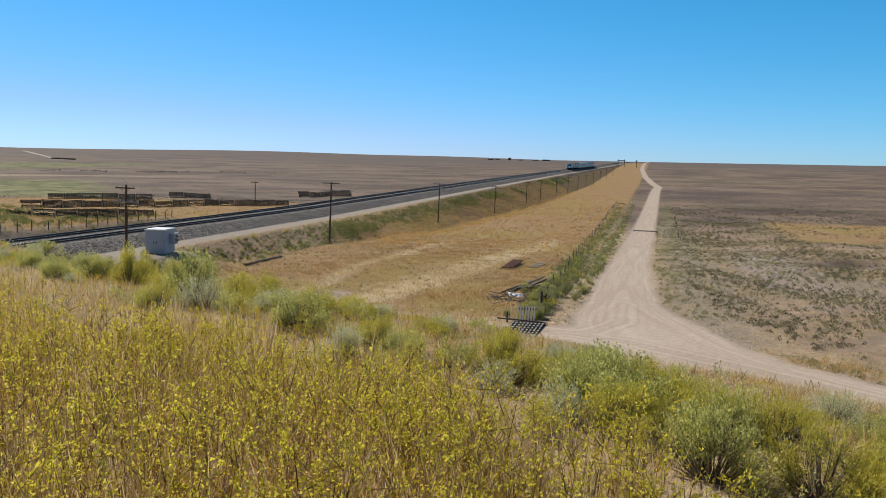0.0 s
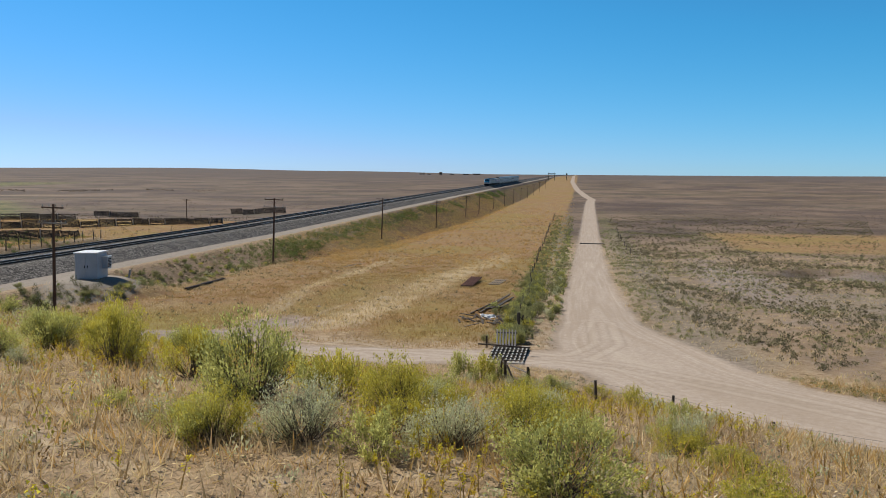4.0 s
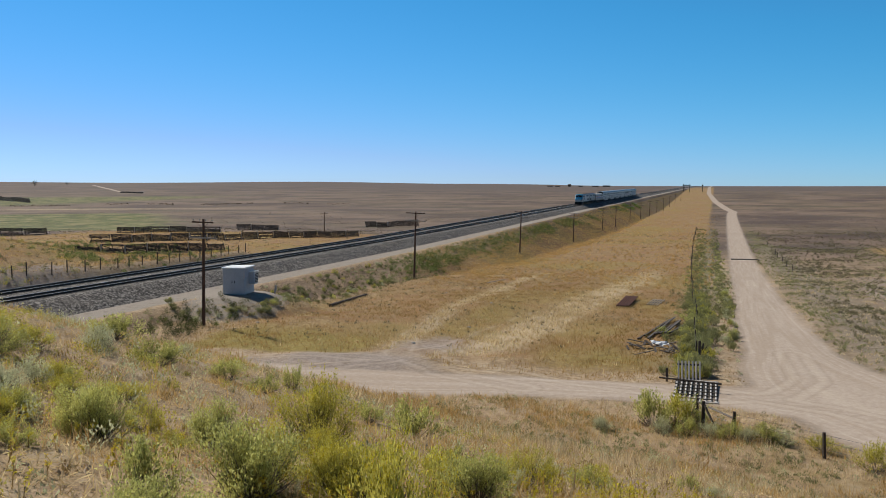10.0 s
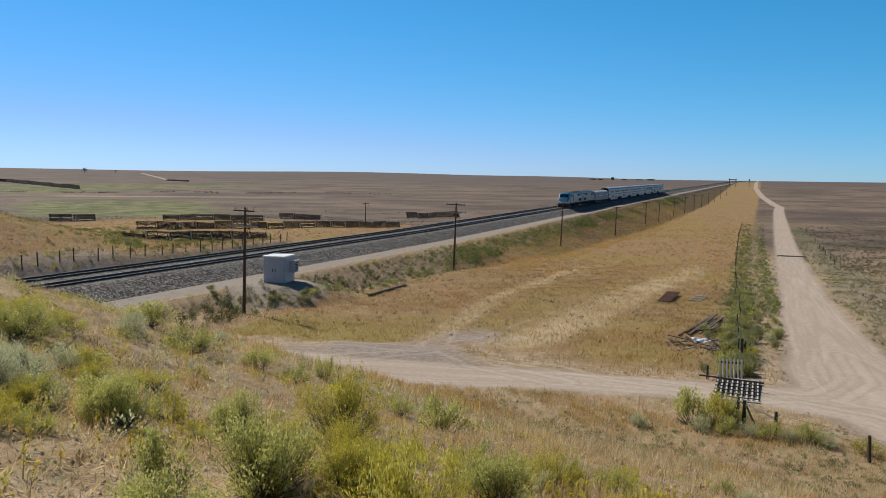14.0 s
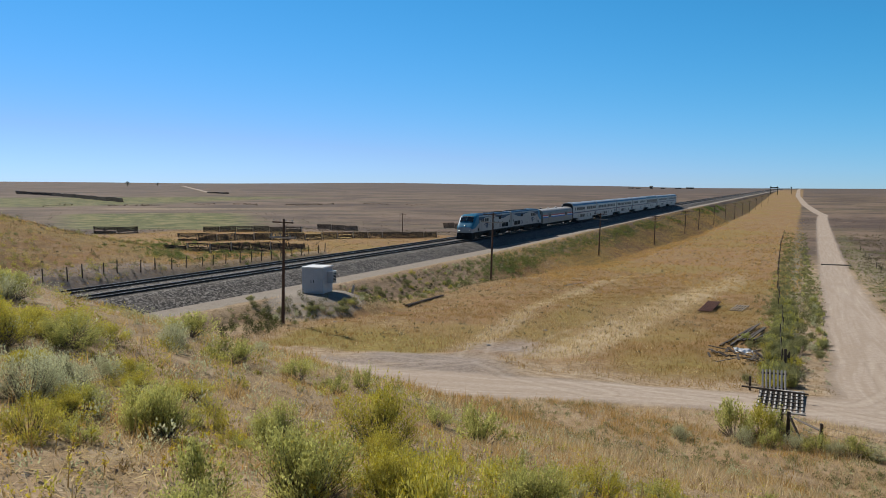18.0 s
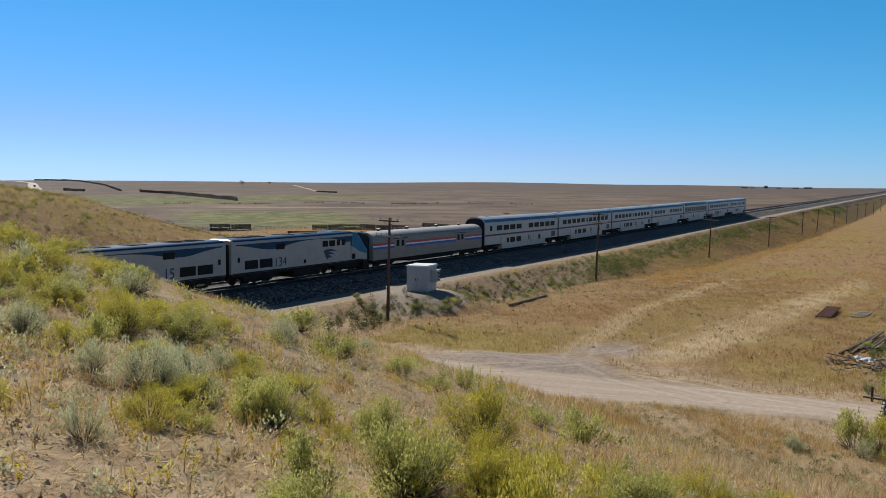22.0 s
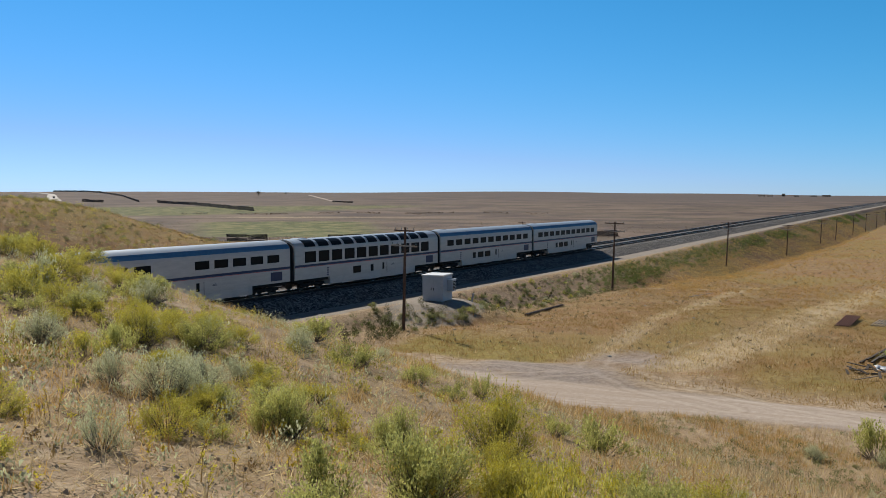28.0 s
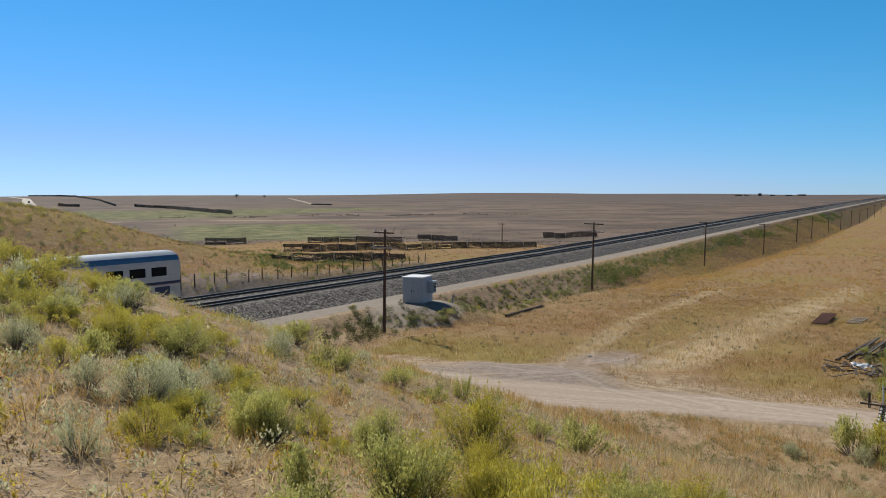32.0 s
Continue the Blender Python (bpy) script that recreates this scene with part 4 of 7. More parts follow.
    part("fuel_tank", Geo().loft([[(-1.35, y, 0.35), (1.35, y, 0.35), (1.45, y, 0.55), (1.45, y, 1.2), (-1.45, y, 1.2), (-1.45, y, 0.55)] for y in (8.6, 12.6)]), M_DARK, hull)
    part("rear_panel", Geo().box(-1.2, 1.2, L - 0.34, L - 0.24, 1.0, 3.9, 0.03), M_RUBBER, hull)
    for s in (-1, 1):
        # blue wave along the top of the side, deeper at the cab and mid-hood
        n = 24
        wave = [(3.4 + (L - 4.2) * k / n) for k in range(n + 1)]
        low = [3.82 - 1.25 * math.exp(-(max(y - 2.4, 0) / 2.6) ** 2) - 0.60 * math.exp(-((y - 15.8) / 2.9) ** 2) for y in wave]
        part("wave_paint", Geo().loft([[(s * 1.528, y, z) for y, z in zip(wave, low)], [(s * 1.528, y, 3.875) for y in wave]], closed=False, caps=False), M_BLUE, hull, "blue wave along the top of the side")
        for y, w in ((4.7, 0.55), (5.5, 0.55), (6.35, 0.95), (7.5, 0.85)):
            panel(body, "side_window", s, y, y + w, 3.0, 3.58, M_GLASS, 0.014, 1.52)
        door = panel(body, "cab_door", s, 3.75, 4.45, 1.4, 3.3, M_LOCO, 0.02, 1.52, 0.01)
        for hy in (3.62, 4.58):
            part("handrail", Geo().tube([(s * 1.6, hy, 1.35), (s * 1.6, hy, 2.75)], 0.022, 6), M_LOCO, door)
        panel(body, "step_well", s, 2.9, 3.55, 1.45, 2.0, M_DARK, 0.014, 1.52)
        for y in (15.7, 17.6):
            panel(body, "side_grille", s, y, y + 1.7, 1.62, 2.4, M_DARK, 0.014, 1.52)
        panel(body, "top_grille", s, 14.0, 15.2, 3.15, 3.7, M_DARK, 0.016, 1.52)
        rear = panel(body, "rear_door", s, 19.75, 20.35, 1.4, 3.0, M_LOCO, 0.018, 1.52)
        panel(rear, "door_window", s, 19.9, 20.2, 2.3, 2.75, M_DARK, 0.024, 1.52)
        panel(body, "filler", s, 10.9, 11.25, 1.6, 1.95, M_DARK, 0.014, 1.52)
        panel(body, "sill_stripe", s, 1.5, L - 0.4, 1.26, 1.36, M_DARK, 0.012, 1.52, 0.0)
        # emblem of three curved strokes
        for k in range(3):
            g = Geo()
            lo, hi = [], []
            for i in range(9):
                q = i / 8
                y = 5.9 + 0.42 * k + (2.3 - 0.62 * k) * q
                z = 2.38 - 0.30 * k + 0.9 * q * (1 - q) + 0.22 * q
                lo.append((s * 1.536, y - 0.10 * q, z - 0.04 - 0.34 * q))
                hi.append((s * 1.536, y, z))
            part("emblem", g.loft([lo, hi], closed=False, caps=False), M_MARK, hull)
        fig = part("figures", glyphs(figures, 1.2), M_MARK, hull)
        turn = pose(s * 1.53, 14.6, 1.95, 90, 0, 90 if s > 0 else -90)
        fig.matrix_basis = turn
    for y in (5.2, 9.0, 12.4, 16.6, 18.4):
        hatch = part("roof_hatch", Geo().box(-0.75, 0.75, y - 0.8, y + 0.8, 4.30, 4.42, 0.03), M_NOSE if y < 7 else M_DARK, hull)
        if y > 16:
            part("fan", Geo().tube([(0, y, 4.40), (0, y, 4.47)], 0.6, 16), M_DARK, hatch)
    for by in (4.0, L - 4.0):
        tr = bogie(hull, by, base=2.8, radius=0.5)
        for s in (-1, 1):
            part("side_frame", Geo().box(s * 1.26 - 0.1, s * 1.26 + 0.1, by - 2.1, by + 2.1, 0.62, 1.02, 0.06), M_DARK, tr)
        part("bolster", Geo().box(-1.2, 1.2, by - 0.5, by + 0.5, 0.75, 1.02, 0.05), M_DARK, tr)
    coupler(th, L)
    # the hull's parts hang straight from the thing
    for o in list(hull.children):
        o.parent = th
        o.matrix_basis = hull.matrix_basis @ o.matrix_basis
    bpy.data.objects.remove(hull)
    return th, L


CARS = []


def consist():
    start = 0.0
    makers = [lambda: locomotive("15"), lambda: locomotive("134", False), baggage_car,
              lambda: superliner("dorm", "two-level silver sleeping car with gap in upper windows"),
              lambda: superliner("sleeper", "two-level silver sleeping car with blue roof band"),
              lambda: superliner("sleeper", "two-level silver sleeping car with blue roof band"),
              lambda: superliner("diner", "two-level silver dining car with few lower windows"),
              lambda: superliner("lounge", "two-level silver lounge car with curved roof windows"),
              lambda: superliner("coach", "two-level silver coach with an even row of windows"),
              lambda: superliner("coach", "two-level silver coach at the tail of the train")]
    for k, make in enumerate(makers):
        th, length = make()
        CARS.append((th, length, start))
        start += length + (0.35 if k == 2 else 0.0)


consist()

NOSE = ((0, 617), (2, 565), (6, 456), (9, 373), (13, 269), (17, 161.8), (20, 81.9), (21, 56.3), (23, 6.5), (25, -42.2), (29, -135.0), (32, -202.1))


def nose_at(t):
    ts, ys = zip(*NOSE)
    curve = np.polyfit(np.array(ts) - 16, ys, 4)
    return float(np.polyval(curve, t - 16))


# ---- plants ----
def leaf_material(name, dark, light, glow=0.35, rough=0.8):
    """Thin leaves that let some light through; tone varies plant by plant, a little leaf by leaf, and carries painted
    shading in shrubs.
    """
    m = bpy.data.materials.new(name)
    m.use_nodes = True
    ns, ls = m.node_tree.nodes, m.node_tree.links
    ns.remove(ns["Principled BSDF"])
    tone = ns.new("ShaderNodeAttribute")
    tone.attribute_name = "tone"
    geo = ns.new("ShaderNodeNewGeometry")
    info = ns.new("ShaderNodeObjectInfo")
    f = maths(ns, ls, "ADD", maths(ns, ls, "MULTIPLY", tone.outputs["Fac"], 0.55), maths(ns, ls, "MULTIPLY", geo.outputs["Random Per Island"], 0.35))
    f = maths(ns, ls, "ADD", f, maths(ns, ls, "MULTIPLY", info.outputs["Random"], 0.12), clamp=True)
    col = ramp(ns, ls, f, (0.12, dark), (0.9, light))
    d, t, mix = ns.new("ShaderNodeBsdfDiffuse"), ns.new("ShaderNodeBsdfTranslucent"), ns.new("ShaderNodeMixShader")
    mix.inputs[0].default_value = glow
    ls.new(col, d.inputs["Color"])
    ls.new(col, t.inputs["Color"])
    ls.new(d.outputs[0], mix.inputs[1])
    ls.new(t.outputs[0], mix.inputs[2])
    ls.new(mix.outputs[0], ns["Material Output"].inputs["Surface"])
    return m


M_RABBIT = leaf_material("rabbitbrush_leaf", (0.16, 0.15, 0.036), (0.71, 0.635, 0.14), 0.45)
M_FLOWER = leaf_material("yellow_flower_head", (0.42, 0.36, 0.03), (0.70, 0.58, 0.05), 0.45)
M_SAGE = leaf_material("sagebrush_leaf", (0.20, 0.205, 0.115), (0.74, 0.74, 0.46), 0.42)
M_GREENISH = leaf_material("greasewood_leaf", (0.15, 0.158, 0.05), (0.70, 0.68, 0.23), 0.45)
M_GRASS = leaf_material("dry_grass_blade", (0.40, 0.28, 0.12), (0.85, 0.70, 0.42), 0.4)
M_RUSSET = leaf_material("russet_seed_grass", (0.36, 0.21, 0.07), (0.72, 0.50, 0.20), 0.4)
M_TAN = leaf_material("tan_bunch_grass", (0.38, 0.27, 0.14), (0.78, 0.63, 0.40), 0.4)
M_DARKLEAF = leaf_material("dark_shrub_leaf", (0.04, 0.046, 0.02), (0.17, 0.175, 0.07), 0.3)
M_WEED = leaf_material("yellow_weed_leaf", (0.36, 0.31, 0.04), (0.80, 0.68, 0.085), 0.6)
M_OCHRE = leaf_material("ochre_weed_leaf", (0.40, 0.29, 0.045), (0.78, 0.61, 0.075), 0.5)
M_RANGE = leaf_material("range_brush_leaf", (0.095, 0.083, 0.05), (0.33, 0.295, 0.18), 0.3)
M_SPECK = leaf_material("distant_brush", (0.10, 0.075, 0.056), (0.22, 0.17, 0.125), 0.3)
M_FIELD = leaf_material("field_grass_blade", (0.29, 0.23, 0.055), (0.64, 0.505, 0.295), 0.4)
_r = [n for n in M_FIELD.node_tree.nodes if n.bl_idname == "ShaderNodeValToRGB"][0].color_ramp
_e = _r.elements.new(0.5)
_e.color = (0.38, 0.235, 0.09, 1)
M_STEM = simple("woody_stem", (0.06, 0.046, 0.036), (0.19, 0.155, 0.125), 8, 0.9)
M_STALK = leaf_material("weed_stalk", (0.17, 0.11, 0.045), (0.42, 0.30, 0.13), 0.3)
M_PEBBLE = leaf_material("pale_pebble", (0.20, 0.155, 0.115), (0.56, 0.48, 0.39), 0.0)
M_BRUSH = leaf_material("fence_line_brush_leaf", (0.095, 0.10, 0.045), (0.42, 0.415, 0.19), 0.36)
M_BELT = leaf_material("embankment_sage_leaf", (0.075, 0.10, 0.032), (0.33, 0.385, 0.13), 0.34)


def tri_mesh(name, tris, tone=None):
    """A mesh of loose triangles, n x 3 x 3, with a tone for each."""
    n = len(tris)
    me = bpy.data.meshes.new(name)
    me.vertices.add(3 * n)
    me.vertices.foreach_set("co", np.asarray(tris, np.float32).ravel())
    me.loops.add(3 * n)
    me.loops.foreach_set("vertex_index", np.arange(3 * n))
    me.polygons.add(n)
    me.polygons.foreach_set("loop_start", np.arange(n) * 3)
    me.update(calc_edges=True)
    tone = np.full(n, 0.5) if tone is None else tone
    me.attributes.new("tone", "FLOAT", "POINT").data.foreach_set("value", np.repeat(tone, 3).astype(np.float32))
    return me


def unit(v):
    return v / np.maximum(np.linalg.norm(v, axis=-1, keepdims=True), 1e-9)


def leaves(rng, base, way, length, width):
    """A slim triangle from each base along its way."""
    side = unit(np.cross(way, rng.normal(size=way.shape)))
    tip = base + way * length[:, None]
    mid = base + way * (0.45 * length)[:, None]
    w = (width * 0.5)[:, None]
    return np.stack([mid - side * w, mid + side * w + way * (0.1 * length)[:, None], np.where((rng.random(len(base)) < 0.5)[:, None], tip, base - way * 0.2 * length[:, None])], 1)


def bush_proto(seed, kind, twigs, per, leaf, r=0.75, h=0.8):
    """Leaf triangles along upright twigs that rise in bunches from one foot; also the twigs' feet and tips."""
    rng = np.random.default_rng(seed)
    lobes = 13 if kind == "r" else 10
    az = np.arange(lobes) * 2.4 + 0.5 * rng.normal(size=lobes)
    el = np.radians(18 + 66 * rng.random(lobes) ** 0.9)
    reach = 0.74 + 0.30 * rng.random(lobes)
    shade = rng.random(lobes)
    which = rng.integers(0, lobes, twigs)
    way = np.stack([np.cos(az) * np.cos(el), np.sin(az) * np.cos(el), np.sin(el)], -1)[which]
    way = unit(way + (0.20 if kind == "s" else 0.17) * rng.normal(size=way.shape))
    way[:, 2] = np.abs(way[:, 2])
    far = (reach[which] * (0.78 + 0.25 * rng.random(twigs)))[:, None]
    tip = way * far * np.array([r, r, h])
    foot = np.concatenate([way[:, :2] * 0.12 * r + 0.03 * rng.normal(size=(twigs, 2)), np.full((twigs, 1), -0.03)], -1)
    # twigs leave the foot flat and bend upwards
    bend = foot * 0.45 + tip * 0.55 + np.array([0, 0, -0.13 * h]) * (1 - way[:, 2:]) + 0.02 * rng.normal(size=tip.shape)
    low = {"r": 0.42, "m": 0.34, "s": 0.28, "d": 0.30}[kind]
    f = (low + (1 - low) * rng.random((twigs, per)) ** 0.72)[..., None]
    base = (1 - f) ** 2 * foot[:, None] + 2 * f * (1 - f) * bend[:, None] + f * f * tip[:, None]
    base = base + 0.028 * rng.normal(size=base.shape) * np.array([1, 1, 0.7])
    along = unit(2 * (1 - f) * (bend - foot)[:, None] + 2 * f * (tip - bend)[:, None])
    lean = {"r": 0.55, "m": 0.6, "s": 0.75, "d": 0.75}[kind]
    ways = unit(along + lean * rng.normal(size=base.shape) + np.array([0, 0, 0.25]))
    # darker towards the foot, paler at tips: the bush's inner shade put into tone
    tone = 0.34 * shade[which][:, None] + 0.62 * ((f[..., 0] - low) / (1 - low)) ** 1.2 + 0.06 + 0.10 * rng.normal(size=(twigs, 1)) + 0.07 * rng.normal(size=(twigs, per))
    base, ways, tone = base.reshape(-1, 3), ways.reshape(-1, 3), np.clip(tone, 0, 1).ravel()
    keep = base[:, 2] > 0.01
    base, ways, tone = base[keep], ways[keep], tone[keep]
    grow = np.array([r / np.percentile(np.hypot(base[:, 0], base[:, 1]), 93)] * 2 + [h / np.percentile(base[:, 2], 98)])
    base, foot, bend, tip = base * grow, foot * grow, bend * grow, tip * grow
    n = len(base)
    slim = {"r": 0.26, "m": 0.34, "s": 0.24, "d": 0.34}[kind]
    ln = leaf * (0.55 + 0.9 * rng.random(n))
    return leaves(rng, base, ways, ln, ln * slim * (0.8 + 0.5 * rng.random(n))), tone, foot, bend, tip


def bush_meshes(kind, seed, level):
    """Level 2 is seen from close by, 1 across the slope, 0 down in the valley."""
    close = level == 2
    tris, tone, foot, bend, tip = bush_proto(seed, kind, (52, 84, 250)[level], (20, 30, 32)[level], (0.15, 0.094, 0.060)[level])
    stems = Geo()
    rng = np.random.default_rng(seed + 50)
    for k in range(0, len(foot), 3 if close else 4):
        mid = bend[k] * 0.9 + foot[k] * 0.1
        stems.tube([tuple(foot[k]), tuple(mid), tuple(0.35 * mid + 0.65 * tip[k])], [0.010, 0.007, 0.002], 3, caps=False)
    # dead wood low in the bush
    for k in range(46 if level else 8):
        a, q = rng.random() * 6.28, 0.25 + 0.42 * rng.random()
        stems.tube([(0.1 * math.cos(a), 0.1 * math.sin(a), 0.0), (q * math.cos(a), q * math.sin(a), 0.05 + 0.28 * rng.random())], [0.010, 0.004], 3, caps=False)
    flowers = None
    if kind == "r":
        n = 9 if close else 5
        top = tip[tip[:, 2] > 0.30]
        b = np.repeat(top, n, 0) + rng.normal(size=(len(top) * n, 3)) * np.array([0.022, 0.022, 0.018])
        w = unit(rng.normal(size=b.shape) * 0.6 + np.array([0, 0, 0.8]))
        flowers = tri_mesh("flower_heads", leaves(rng, b, w, (0.018 if close else 0.036) + 0.014 * rng.random(len(b)), (0.012 if close else 0.022) + 0.008 * rng.random(len(b))), rng.random(len(b)))
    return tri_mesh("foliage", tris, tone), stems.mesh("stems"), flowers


BUSH_LABELS = {"r": ("rabbitbrush", "rounded yellow-green rabbitbrush with yellow flower tops", "shrub"),
               "s": ("sagebrush", "silvery grey-green sagebrush on dry soil", "shrub"),
               "m": ("greasewood", "olive green desert shrub in dry grass", "shrub"),
               "d": ("saltbush", "dark grey-green saltbush along the fence line", "shrub")}
PROTOS = {}


def plant_bush(x, y, r, h, kind, k):
    close = min(math.hypot(x - 54, y), math.hypot(x - 57, y + 4), math.hypot(x - 61, y + 9)) < 13 and r > 0.27
    level = 2 if close else 1 if y < 42 else 0
    key = (kind, k % 4, level)
    if key not in PROTOS:
        PROTOS[key] = bush_meshes(kind, 11 * (k % 4) + ord(kind), level)
    foliage, stems, flowers = PROTOS[key]
    name, label, cat = BUSH_LABELS[kind]
    m = Matrix.Translation((x, y, H(x, y) - 0.02)) @ Matrix.Rotation(k * 2.4, 4, "Z") @ Matrix.Diagonal((r / 0.75, r / 0.75, h / 0.8, 1))
    th = thing(name, label, cat, "shrubs on the hillside", m)
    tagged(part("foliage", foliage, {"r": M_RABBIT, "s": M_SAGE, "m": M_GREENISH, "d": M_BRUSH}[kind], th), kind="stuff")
    tagged(part("stem_tangle", stems, M_STEM, th, "brown woody stems"), kind="stuff")
    if flowers:
        tagged(part("bloom", flowers, M_FLOWER, th, "small yellow flower heads"), kind="stuff")
    return th


